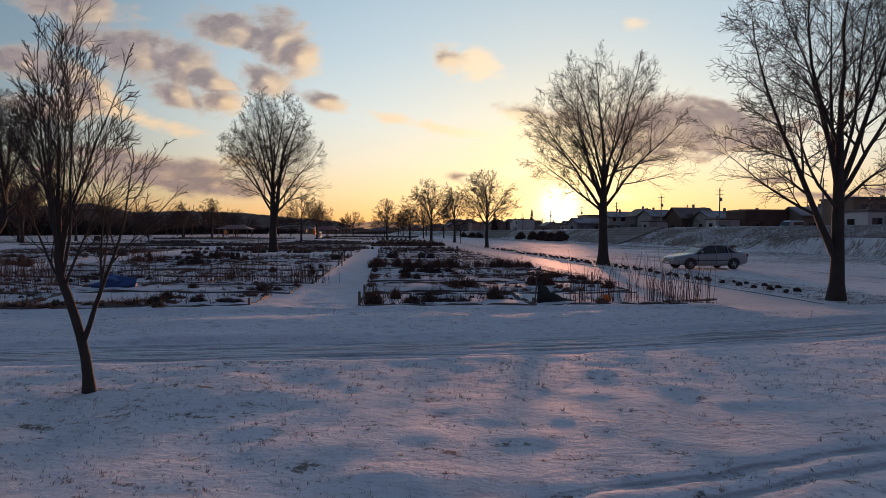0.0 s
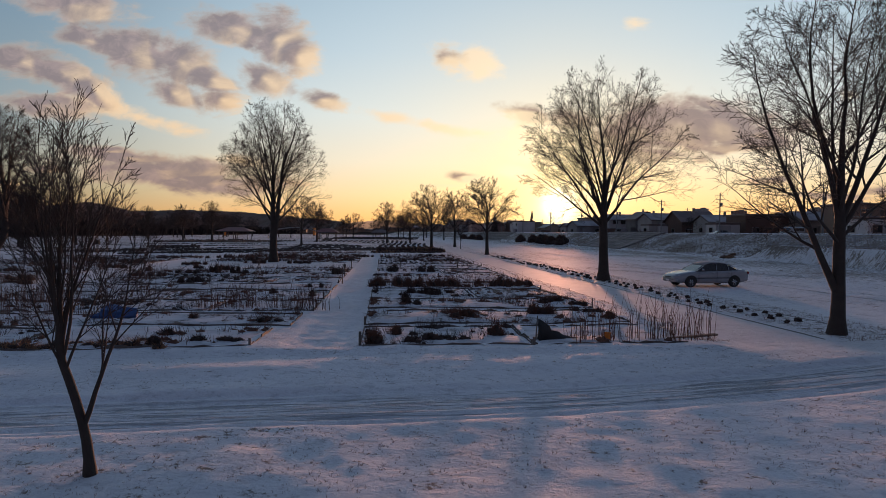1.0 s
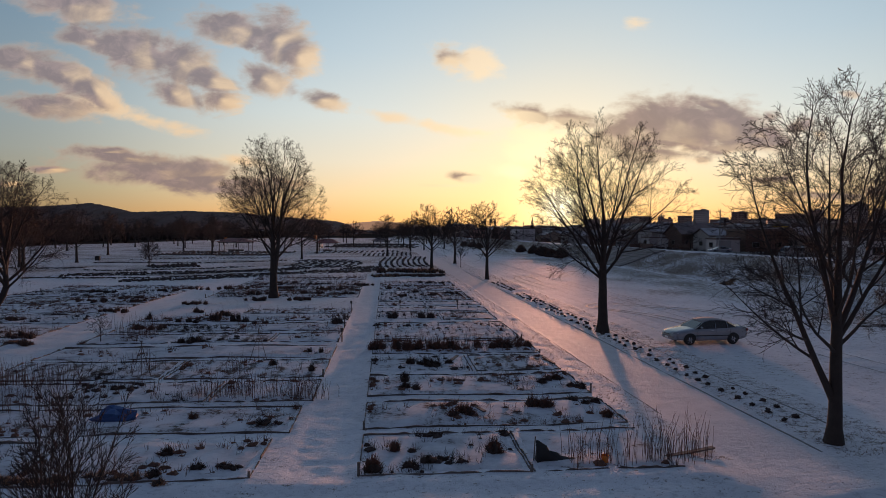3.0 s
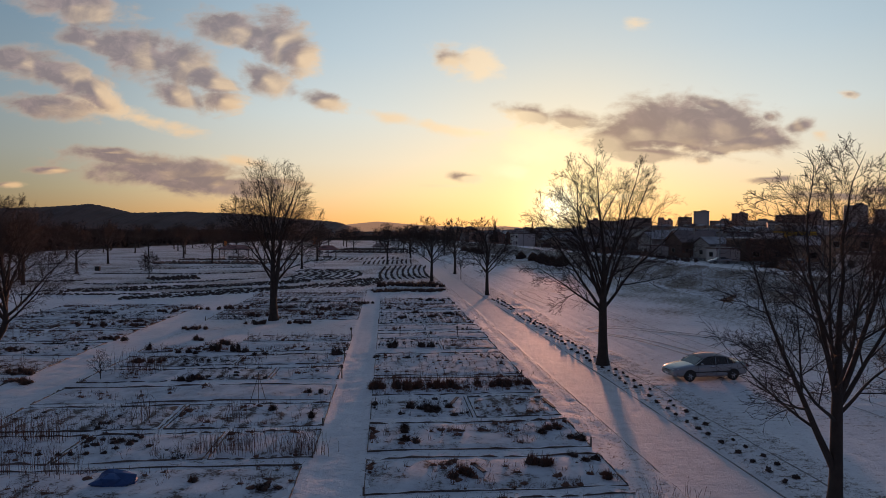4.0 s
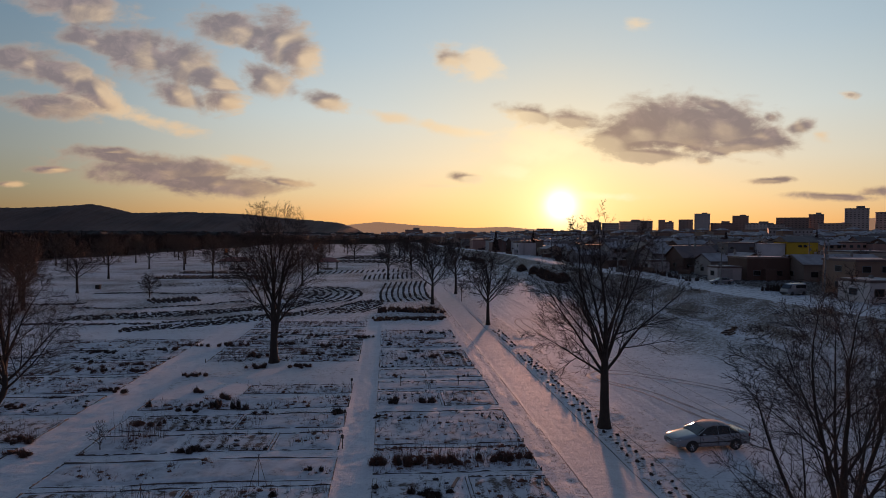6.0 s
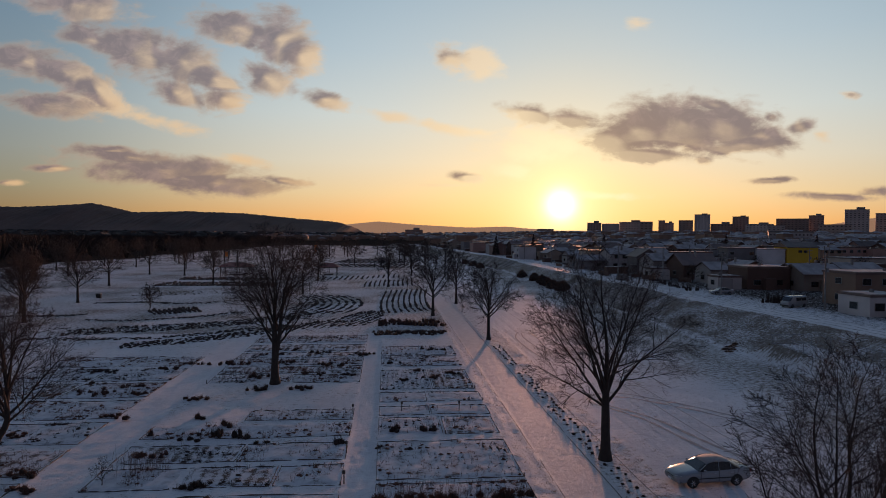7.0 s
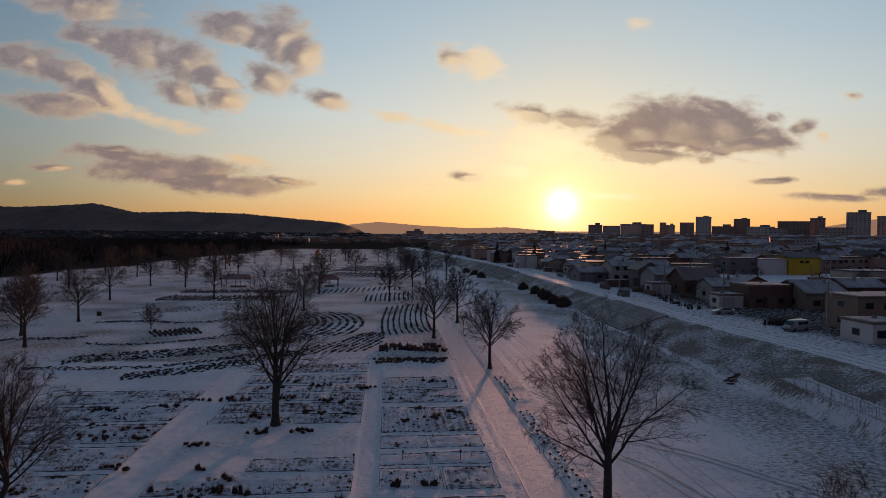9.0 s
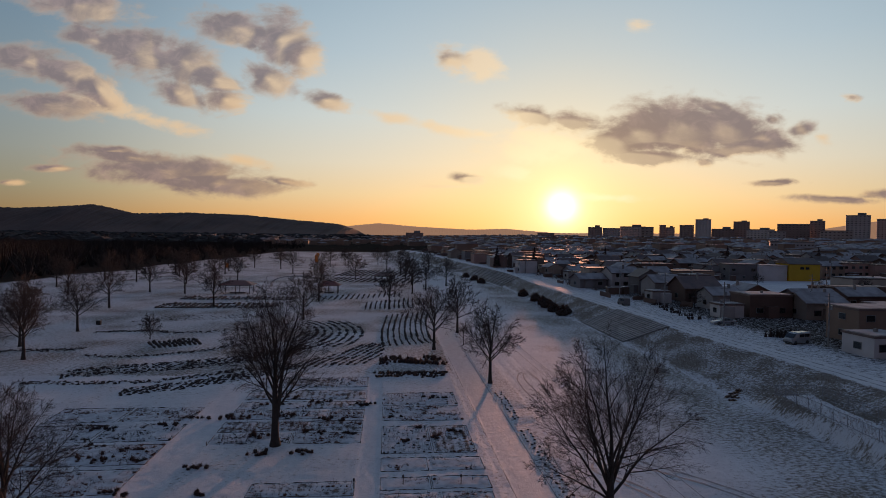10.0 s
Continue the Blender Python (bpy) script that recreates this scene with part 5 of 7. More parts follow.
strip_plants("dormant_plants", "dark dormant perennials in curved bands in the snow", [
    ([(-51, 84.5), (-46, 87.3), (-40, 89.5), (-34, 93), (-27.5, 99.5), (-22, 107)], 6.0, 1250),
    ([(-38.5, 75.5), (-34, 78.0), (-29, 82.3), (-24.5, 88), (-21.5, 92)], 3.8, 700),
    ([(-53, 79.5), (-46, 79.5), (-38, 80.8), (-32, 84.5), (-27, 90)], 1.8, 330),
    ([(-56, 97.5), (-50, 96.5), (-44, 98.5), (-38, 103.5), (-33, 110)], 1.6, 240),
    ([(-66, 119), (-61, 121), (-55, 121.5), (-50, 119)], 2.2, 220), ([(-70, 100), (-64, 101), (-58.5, 102.5)], 2.6, 160), ([(-75, 95.5), (-68, 95)], 2.0, 70),
    ([(-50, 120.5), (-44, 122), (-38, 126), (-33, 133)], 3.0, 160)], DARKSTEM, 31, 0.095, 0.2)

# meadow tufts in front of the lane
def tufts():
    rng = np.random.default_rng(17)
    geo = Geo()
    n = 21000
    x, y = rng.uniform(-16, 18, n), rng.uniform(3.0, 16.5, n)
    d = y - lane(x)
    keep = (np.abs(d) > 1.3) & (bumps(x, y, 1.9) + 0.5 * bumps(x + 50, y, 0.45) + 0.25 * rng.random(n) > 0.68) & ((d < 0) | (rng.random(n) < 0.4))
    x, y = x[keep], y[keep]
    blades(geo, rng, np.stack([x, y, land(x, y) - 0.012], -1), 0.046, 0.8, 0.0016, 5)
    n = 420
    x, y = rng.uniform(-12, 14, n), rng.uniform(3.2, 11.0, n)
    keep = lane(x) - y > 1.4
    x, y = x[keep], y[keep]
    blades(geo, rng, np.stack([x, y, land(x, y) - 0.012], -1), 0.060, 0.75, 0.0015, 16)
    return tagged(part("grass_tufts", geo, GRASS), "short dead grass tufts poking out of thin snow", "grass", kind="stuff")


tufts()


def verge():
    rng = np.random.default_rng(18)
    geo = Geo()
    n = 6500
    s, r = rng.uniform(8.5, 16.2, n), 17 + 75 * rng.random(n) ** 1.6
    keep = (s < 9.8) | (s > 13.2)
    s, r = s[keep], r[keep]
    x, y = (s - 0.09 * r) / 1.0081, (r + 0.09 * s) / 1.0081
    blades(geo, rng, np.stack([x, y, land(x, y) - 0.01], -1), 0.09, 0.8, 0.003, 3)
    n = 6000
    y = 52 + 110 * rng.random(n) ** 1.3
    f = rng.uniform(0.02, 0.95, n)
    foot, top = np.interp(y, FOOT_Y, FOOT_X), np.interp(y, TOP_Y, TOP_X)
    x = foot + f * (top - foot)
    blades(geo, rng, np.stack([x, y, land(x, y) - 0.01], -1), 0.22, 0.7, 0.012, 3)
    return tagged(part("verge_grass", geo, GRASS), "dead grass on the verges and the embankment", "grass", kind="stuff")


verge()


# ---- town behind the embankment ----
def house(m, w, d, h, wall, roof_kind, seed, label, floors=2, lite=False, snowy=True):
    rng = np.random.default_rng(seed)
    root = thing("house", m, label, "house", "town houses")
    g = Geo().box(0, 0, -0.5, w, d, h + 0.5)
    rise = 0.22 * d if snowy else 0.3 * d
    if roof_kind == "gable":
        g.add([(-w / 2, -d / 2, h), (-w / 2, d / 2, h), (-w / 2, 0, h + rise), (w / 2, -d / 2, h), (w / 2, d / 2, h), (w / 2, 0, h + rise)], (), [(0, 2, 1), (3, 4, 5)])
    part("wall", g, wall, root)
    if roof_kind == "gable":
        e, t = 0.5, 0.14
        for sgn in (-1, 1):
            y0, z0 = sgn * (d / 2 + e), h - e * rise / (d / 2)
            v = [(-w / 2 - e, y0, z0), (w / 2 + e, y0, z0), (w / 2 + e, 0, h + rise), (-w / 2 - e, 0, h + rise)]
            v += [(a, b, c + t) for a, b, c in v]
            f = [(0, 1, 2, 3), (7, 6, 5, 4), (0, 4, 5, 1), (1, 5, 6, 2), (2, 6, 7, 3), (3, 7, 4, 0)]
            f = [q[::-1] for q in f] if sgn > 0 else f
            slab = part("roof", Geo().add(v, f), ROOF, root)
            if snowy:
                k = [(a * 0.95, b * 0.94 + sgn * 0.1, c + 0.006) for a, b, c in v[4:]]
                k += [(a, b, c + 0.08) for a, b, c in k]
                part("roof_snow", Geo().add(k, f), FROST, slab)
    else:
        part("parapet", Geo().box(0, 0, h, w + 0.3, d + 0.3, 0.35), ROOF, root)
        if snowy:
            part("roof_snow", Geo().box(0, 0, h + 0.354, w - 0.4, d - 0.4, 0.08), FROST, root)
    for fl in range(floors):
        z = 0.9 + fl * 2.7
        if z + 1.2 > h:
            break
        for sx in (-1,) if lite else (-1, 1):
            n = max(1, int(w / (4.6 if lite else 3.2)))
            for k in range(n):
                if rng.random() < 0.8:
                    x = (k + 0.5) / n * w - w / 2 + rng.normal() * 0.2
                    win = part("window", Geo().box(x, sx * (d / 2 + 0.02), z, 1.6, 0.10, 1.15), METAL if rng.random() < 0.5 else ROOF, root)
                    part("pane", Geo().box(x, sx * (d / 2 + 0.055), z + 0.08, 1.44, 0.05, 0.99), GLASS, win)
        if not lite:
            win = part("window", Geo().box(-w / 2 - 0.02, 0, z, 0.10, 1.5, 1.1), METAL, root)
            part("pane", Geo().box(-w / 2 - 0.055, 0, z + 0.08, 0.05, 1.34, 0.94), GLASS, win)
    x, y = rng.uniform(-0.3, 0.3) * w, rng.uniform(-0.2, 0.2) * d
    part("chimney", Geo().box(x, y, h, 0.5, 0.5, rise * (roof_kind == "gable") + 0.9, 0, 0.9), CONCRETE, root)
    if not lite:
        part("porch", Geo().box(rng.uniform(-0.3, 0.3) * w, -d / 2 - 0.7, -0.3, 2.4, 1.4, 2.7), wall, root)
    return root


rng_t = np.random.default_rng(5)
HOUSE_KINDS = []
FAR = pose(0, -200, -60)
SIZES = [(8, 7, 5.0, "gable"), (9.5, 7, 2.9, "gable"), (7.5, 8, 5.4, "flat"), (10, 7.5, 5.0, "gable"), (7.5, 6.5, 5.0, "flat"), (8.5, 7.5, 5.2, "gable"), (12, 7, 3.1, "flat"), (7, 7, 5.0, "gable"), (6, 5, 2.8, "flat"), (14, 8, 5.6, "flat")]


def town_z(x, y):
    return ground_z(x, y)


spots = []
for a in range(0, 44):
    for b in range(0, 30):
        y = 110 + a * 12.0 + rng_t.normal() * 2.0
        x = float(np.interp(y, TOP_Y, TOP_X)) + 14 + b * 11.5 + rng_t.normal() * 1.8
        if x / y > 0.86 or (90 < x < 168 and 172 < y < 252) or (y < 186 and x < 128) or rng_t.random() < 0.10 or (b == 0 and rng_t.random() < 0.3):
            continue
        spots.append((x, y))
spots.sort(key=lambda p: math.hypot(p[0], p[1]))
TOWN_REACH = math.hypot(*spots[280])
made = {}
NAMES = ("cream", "grey", "brown", "white", "tan", "pink")
for i, (x, y) in enumerate(spots[:280]):
    k, wm = int(rng_t.integers(0, len(SIZES))), int(rng_t.choice(6, p=[0.17, 0.2, 0.23, 0.10, 0.2, 0.10]))
    if 0.14 < x / y < 0.25 and y < 460:
        k = (1, 6, 8)[int(rng_t.integers(0, 3))]
    lite, snowy = i > 70, (k + wm) % 5 < 3
    w, d, h, rk = SIZES[k]
    turn = 12 + (90 if rng_t.random() < 0.4 else 0) + (180 if rng_t.random() < 0.5 else 0) + rng_t.normal() * 3
    m = pose(x, y, town_z(x, y), 0, 0, turn)
    if (k, wm, lite) not in made:
        made[k, wm, lite] = house(m, w, d, h, WALLS[wm], rk, 50 + k, "%s rendered house with a %s %s roof" % (NAMES[wm], "snow-covered" if snowy else "dark", rk), 2, lite, snowy)
    else:
        copy_thing(made[k, wm, lite], m)


def far_town():
    rng = np.random.default_rng(77)
    walls, light, dark = Geo(), Geo(), Geo()
    for i in range(8500):
        y = rng.uniform(260, 2300)
        x = rng.uniform(-0.42 * y, 0.85 * y)
        edge = float(np.interp(min(y, 900), TOP_Y, TOP_X)) + 20
        if (y < 900 and x < edge) or (x < -0.02 * y and (y < 800 or rng.random() < 0.45)) or math.hypot(x, y) < TOWN_REACH + 8:
            continue
        low = 0.14 < x / y < 0.25 and y < 700
        w, d, h = rng.uniform(6, 14), rng.uniform(6, 10), rng.choice([3.2, 5.6, 6.0, 6.5, 9.0], p=[0.25, 0.35, 0.22, 0.12, 0.06])
        h = 3.2 if low else h
        z, rz = ground_z(x, y) - 0.5, 12 + 90 * rng.integers(0, 2) + rng.normal() * 4
        walls.box(x, y, z, w, d, h + 0.5, rz)
        roofs = light if rng.random() < 0.42 else dark
        if rng.random() < 0.55:
            roofs.box(x, y, z + h + 0.5, w + 0.8, d + 0.8, 0.2 * d, rz, 0.3)
        else:
            roofs.box(x, y, z + h + 0.5, w + 0.2, d + 0.2, 0.3, rz)
    tagged(part("far_houses", walls, WALLS[4]), "crowd of low town houses in the distance", "houses", kind="stuff")
    tagged(part("far_roofs", dark, ROOF), "dark roofs of the distant town", "roofs", kind="stuff")
    tagged(part("far_snowy_roofs", light, FROST), "snow-dusted roofs of the distant town", "roofs", kind="stuff")


far_town()


def block(x, y, w, d, h, wall, label, floors, cols, top=0.0, turn=-18):
    z = ground_z(x, y)
    root = thing("apartment_building", pose(x, y, z, 0, 0, turn), label, "building", "tall town buildings")
    part("wall", Geo().box(0, 0, -2, w, d, h + 2), wall, root)
    part("roof", Geo().box(0, 0, h, w + 0.6, d + 0.6, 1.0), CONCRETE, root)
    if top:
        part("plant_room", Geo().box(w * 0.15, 0, h + 1.0, w * 0.35, d * 0.5, top), CONCRETE, root)
    pane = Geo().box(0, 0, 0, w / cols * 0.42, 0.5, h / floors * 0.28).mesh("window")
    pane.materials.append(GLASS)
    for f in range(floors):
        for c in range(cols):
            part("window", pane, GLASS, root, at=pose((c + 0.5) / cols * w - w / 2, -d / 2 - 0.05, (f + 0.35) / floors * h))
    return root


# across, width and top (tangents), distance, wall, plant room, turn
for u, w, v, dist, wall, top, turn in [(0.2430, 0.0218, 0.0158, 1300, 2, 4, -14), (0.2689, 0.026, 0.0130, 1300, 1, 0, -10), (0.3034, 0.039, 0.0175, 1350, 0, 4, -12), (0.3266, 0.0190, 0.0159, 1000, 4, 0, -20), (0.3515, 0.0100, 0.0190, 1350, 2, 0, -20), (0.3634, 0.0136, 0.0164, 1350, 1, 3, -20),
                                       (0.3901, 0.0210, 0.0194, 1280, 4, 0, -24), (0.4165, 0.0230, 0.0297, 1250, 3, 2, -24), (0.4483, 0.0340, 0.0156, 1250, 2, 4, -24), (0.4780, 0.0235, 0.0269, 1250, 2, 2, -26), (0.5083, 0.0400, 0.0154, 1150, 0, 3, -26), (0.5612, 0.0460, 0.0233, 1150, 2, 0, -28),
                                       (0.5996, 0.0210, 0.0302, 1150, 2, 3, -30), (0.6646, 0.0330, 0.0405, 1100, 1, 4, -32), (0.7129, 0.0300, 0.0333, 1150, 1, 0, -34), (0.6300, 0.0450, 0.0140, 1000, 4, 0, -30), (0.5350, 0.0250, 0.0120, 1050, 1, 0, -26), (0.1640, 0.0266, 0.0040, 1500, 2, 0, -8), (-0.0470, 0.0280, 0.0030, 1800, 2, 6, 4)]:
    h = v * dist + 19.6 - ground_z(u * dist, dist)
    fl = max(3, int(h / 4.2))
    block(u * dist, dist, w * dist, 15, h - 3.0 - top * 0.5, HAZED_TOWERS[wall], "distant %s-storey block against the dusk sky" % ("ten" if h > 40 else "six"), fl, max(2, int(w * dist / 5.5)), top, turn)


# ---- embankment ----
SHRUBS = [(25.2, 197, 2.8, 2.4), (26.9, 182.5, 2.8, 2.4), (27.6, 174, 2.6, 2.2), (28.0, 168, 3.0, 2.4), (28.2, 159.5, 3.0, 2.3), (29.4, 152.5, 3.4, 2.6), (15, 247, 3, 2.2), (13, 262, 3, 2.2), (10, 278, 3, 2.2)]


def on_bank(y, f):
    foot, top = float(np.interp(y, FOOT_Y, FOOT_X)), float(np.interp(y, TOP_Y, TOP_X))
    x = foot + f * (top - foot)
    return x, y, ground_z(x, y)


def terrace(y0, y1, skew, count, label):
    root = thing("terraced_seating", pose(*on_bank((y0 + y1) / 2, 0.5)), label, "terrace")
    at = root.matrix_basis.translation
    for k in range(count):
        f = 0.06 + 0.88 * k / (count - 1)
        rings = []
        for y in np.linspace(y0 + skew * f, y1 + skew * f, 14):
            x, yy, z = on_bank(y, f)
            rings.append([(x - 0.16 - at.x, yy - at.y, z - 0.25 - at.z), (x + 0.20 - at.x, yy - at.y, z - 0.25 - at.z), (x + 0.20 - at.x, yy - at.y, z + 0.24 - at.z), (x - 0.14 - at.x, yy - at.y, z + 0.24 - at.z), (x - 0.16 - at.x, yy - at.y, z + 0.20 - at.z)])
        step = part("step", Geo().loft(rings), CONCRETE, root)
        top = [[(a[3][0] + 0.06, a[3][1], a[3][2] + 0.005), (a[2][0] + 0.12, a[2][1], a[2][2] + 0.005), (a[2][0] + 0.12, a[2][1], a[2][2] + 0.05), (a[3][0] + 0.07, a[3][1], a[3][2] + 0.05)] for a in rings]
        part("tread_snow", Geo().loft(top), FROST, step)
    return root


terrace(115, 140, -1, 16, "long concrete seating steps set in the embankment")
terrace(234, 300, 2, 10, "distant concrete seating steps in the embankment")


def fence(points, height, label):
    x0, y0 = points[0]
    z0 = ground_z(x0, y0)
    root = thing("metal_fence", pose(x0, y0, z0), label, "fence", "ramp fences")
    pts = np.array(points, float)
    seg = np.concatenate([[0], np.cumsum(np.linalg.norm(np.diff(pts, axis=0), axis=1))])
    n = int(seg[-1] / 2.0) + 1
    t = np.linspace(0, seg[-1], n)
    xs, ys = np.interp(t, seg, pts[:, 0]), np.interp(t, seg, pts[:, 1])
    zs = np.array([ground_z(a, b) for a, b in zip(xs, ys)])
    post = Geo().tube([(0, 0, -0.2), (0, 0, height)], [0.035, 0.035], 6).mesh("post")
    for a, b, c in zip(xs, ys, zs):
        part("post", post, FENCE, root, at=pose(a - x0, b - y0, c - z0))
    for h in (height - 0.03, 0.16):
        part("rail", Geo().tube([(a - x0, b - y0, c - z0 + h) for a, b, c in zip(xs, ys, zs)], [0.036] * n, 5), FENCE, root)
    for i in range(n - 1):
        g = Geo()
        k = np.linspace(0, 1, 13)[1:-1]
        p = np.stack([np.stack([xs[i] + (xs[i + 1] - xs[i]) * k - x0, ys[i] + (ys[i + 1] - ys[i]) * k - y0, zs[i] + (zs[i + 1] - zs[i]) * k - z0 + h], -1) for h in (0.16, height - 0.04)], 1)
        g.tubes(p, np.full((11, 2), 0.011), 4)
        part("picket_panel", g, FENCE, root, kind="stuff")
    return root


fence([(37.9, 72.2), (38.2, 64.5), (38.3, 60), (38.6, 54), (39.6, 42)], 1.2, "grey metal picket fence along the ramp's edge")
fence([(42.8, 71.4), (43.3, 62), (44.2, 42)], 1.15, "grey metal fence on the slope above the ramp")
fence([(38.2, 72.4), (42.4, 71.9)], 1.2, "short grey metal fence closing the ramp")

def round_shrub(x, y, w, h, seed):
    """A dense rounded shrub of many small clumps and outward twigs."""
    rng = np.random.default_rng(seed)
    root = thing("round_shrub", pose(x, y, ground_z(x, y)), "dense dark rounded shrub at the foot of the embankment", "shrub", "embankment shrubs")
    g = Geo()
    n = 90
    d = rng.normal(size=(n, 3))
    d[:, 2] = np.abs(d[:, 2])
    d /= np.linalg.norm(d, axis=1, keepdims=True)
    at = d * (w / 2, w / 2, h * 0.85) * rng.uniform(0.45, 0.95, (n, 1)) * rng.uniform(0.85, 1.1, (n, 1))
    for q in at:
        k = rng.uniform(0.10, 0.2) * w
        g.blob(q, (k, k, k * 0.9), rng, 0.5, 7, 5, flat=-0.1)
    part("foliage", g, DARKSTEM, root)
    t = Geo()
    m = 900
    d = rng.normal(size=(m, 3))
    d[:, 2] = np.abs(d[:, 2])
    d /= np.linalg.norm(d, axis=1, keepdims=True)
    p0 = d * (w / 2, w / 2, h * 0.85) * 0.75
    p2 = d * (w / 2, w / 2, h * 0.85) * rng.uniform(0.95, 1.3, (m, 1)) + rng.normal(size=(m, 3)) * 0.06
    t.tubes(np.stack([p0, (p0 + p2) / 2, p2], 1), np.tile([0.02, 0.022, 0.008], (m, 1)), 3)
    part("twig_growth", t, STEM, root, kind="stuff")
    return root


for i, (x, y, w, h) in enumerate(SHRUBS):
    round_shrub(x, y, w, h, 1300 + i)
for i, (x, y) in enumerate(((34.6, 75.6), (35.2, 76.6), (35.6, 77.4), (36.2, 77.9), (36.7, 78.6), (35.0, 77.2), (37.2, 79.0))):
    bush("dry_bush", x, y, 1.0, 0.36, STRAW, "patch of tawny dry grass on the bank", 1320 + i, 130, "tawny grass patches")


# ---- by the road on the embankment ----
def van(m, label, paint, length=4.3, height=1.85):
    root = thing("van", m, label, "van")
    rings = []
    for x, z0, z1, w in ((-0.5, 0.3, 0.97, 0.80), (-0.47, 0.22, 1.0, 0.86), (0.18, 0.2, 1.0, 0.88), (0.30, 0.2, 0.88, 0.88), (0.40, 0.22, 0.58, 0.86), (0.49, 0.25, 0.52, 0.80), (0.5, 0.32, 0.42, 0.70)):
        zt = z1 * height
        rings.append([(x * length, -w, z0), (x * length, w, z0), (x * length, w, zt * 0.55), (x * length, w * 0.9, zt * 0.93), (x * length, w * 0.7, zt), (x * length, -w * 0.7, zt), (x * length, -w * 0.9, zt * 0.93), (x * length, -w, zt * 0.55)])
    part("body", Geo().loft(rings), paint, root, smooth=False)
    for sgn in (-1, 1):
        for x in (-0.30, -0.02):
            part("side_window", Geo().box(x * length, sgn * 0.85, height * 0.60, length * 0.24, 0.10, height * 0.27), GLASS, root)
        for x in (-0.32, 0.31):
            g = Geo()
            ang = np.linspace(0, 2 * math.pi, 17)[:-1]
            g.loft([[(x * length + 0.3 * math.cos(a), sgn * 0.80 + yy, 0.3 + 0.3 * math.sin(a)) for a in ang] for yy in (-0.12, 0.12)])
            part("wheel", g, BLACK, root)
    part("windscreen", Geo().loft([[(length * 0.265, -0.74, height * 0.90), (length * 0.265, 0.74, height * 0.90), (length * 0.40, 0.78, height * 0.60), (length * 0.40, -0.78, height * 0.60)], [(length * 0.30, -0.74, height * 0.91), (length * 0.30, 0.74, height * 0.91), (length * 0.425, 0.78, height * 0.61), (length * 0.425, -0.78, height * 0.61)]]), GLASS, root)
    part("bumper", Geo().box(length * 0.495, 0, 0.25, 0.14, 1.5, 0.2), BLACK, root)
    return root


van(pose(57.6, 102.6, ground_z(57.6, 102.6), 0, 0, 203), "pale grey minivan parked before the houses", PAINT)
van(pose(44.6, 155, ground_z(44.6, 155), 0, 0, 105), "small boxy van on the embankment road", WALLS[1], 3.3, 1.8)
sedan(pose(54.8, 122.8, ground_z(54.8, 122.8), 0, 0, 185), PAINT, "grey sedan parked beside the embankment road")


def utility_pole(x, y, h=8.5):
    root = thing("utility_pole", pose(x, y, ground_z(x, y)), "concrete utility pole with crossarms", "pole", "utility poles")
    part("pole", Geo().tube([(0, 0, -0.3), (0, 0, h)], [0.16, 0.10], 8), CONCRETE, root)
    for z in (h - 0.5, h - 1.3):
        part("crossarm", Geo().box(0, 0, z, 1.6, 0.09, 0.09, 12), METAL, root)
    part("transformer", Geo().tube([(0.3, 0, h - 2.6), (0.3, 0, h - 1.9)], [0.22, 0.22], 8), METAL, root)
    return root


first = utility_pole(49.5, 176)
for x, y in ((51.5, 146), (54, 121), (60.5, 99), (46, 205), (42, 240), (36, 275), (30, 310), (75, 190), (92, 215), (110, 180), (130, 210), (88, 150), (155, 280), (120, 300), (70, 260), (95, 330), (60, 370)):
    copy_thing(first, pose(x, y, ground_z(x, y)))

# houses nearest the embankment
house(pose(64.4, 93.6, ground_z(64, 93), 0, 0, 8), 6.5, 6.0, 2.9, WALLS[3], "flat", 90, "small white garage house with a snowy flat roof", 1)
house(pose(72.5, 106.5, ground_z(72, 106), 0, 0, 6), 11, 7.5, 5.4, WALLS[4], "flat", 97, "tan two-storey house with a flat snowy roof")
house(pose(70.0, 138.5, ground_z(70, 138), 0, 0, 4), 9.6, 8, 4.5, WALLS[2], "flat", 92, "dark brown flat-roofed two-storey house")
house(pose(79.8, 135.0, ground_z(79, 135), 0, 0, 4), 9, 8, 3.6, WALLS[0], "gable", 91, "beige house with a snowy gable roof")
house(pose(61.2, 135.5, ground_z(61, 135), 0, 0, 6), 5.4, 4, 2.6, WALLS[3], "flat", 98, "low white shed with a flat snowy roof", 1)
house(pose(66.4, 151, ground_z(66, 151), 0, 0, 8), 7.5, 7, 3.4, WALLS[3], "gable", 99, "small white house with a snowy gable roof", 1)
house(pose(79, 163, ground_z(79, 163), 0, 0, 100), 7.5, 7, 3.4, WALLS[2], "gable", 93, "brown house with a snow-covered gable roof")
house(pose(67, 167.5, ground_z(67, 167), 0, 0, 8), 10, 9, 3.8, WALLS[2], "gable", 94, "dark gabled house with a steep dark roof", 2, False, False)
house(pose(61.5, 176.5, ground_z(61, 176), 0, 0, 10), 8.5, 8, 4.4, WALLS[3], "gable", 95, "pale house with a snowy roof beside the embankment")
house(pose(56.0, 164, ground_z(56, 164), 0, 0, 10), 5, 4, 2.6, WALLS[3], "flat", 100, "low white garage with a flat snowy roof", 1)
house(pose(88, 151, ground_z(88, 151), 0, 0, 8), 11, 8, 3.0, WALLS[1], "gable", 101, "low grey house with a snowy roof", 1)
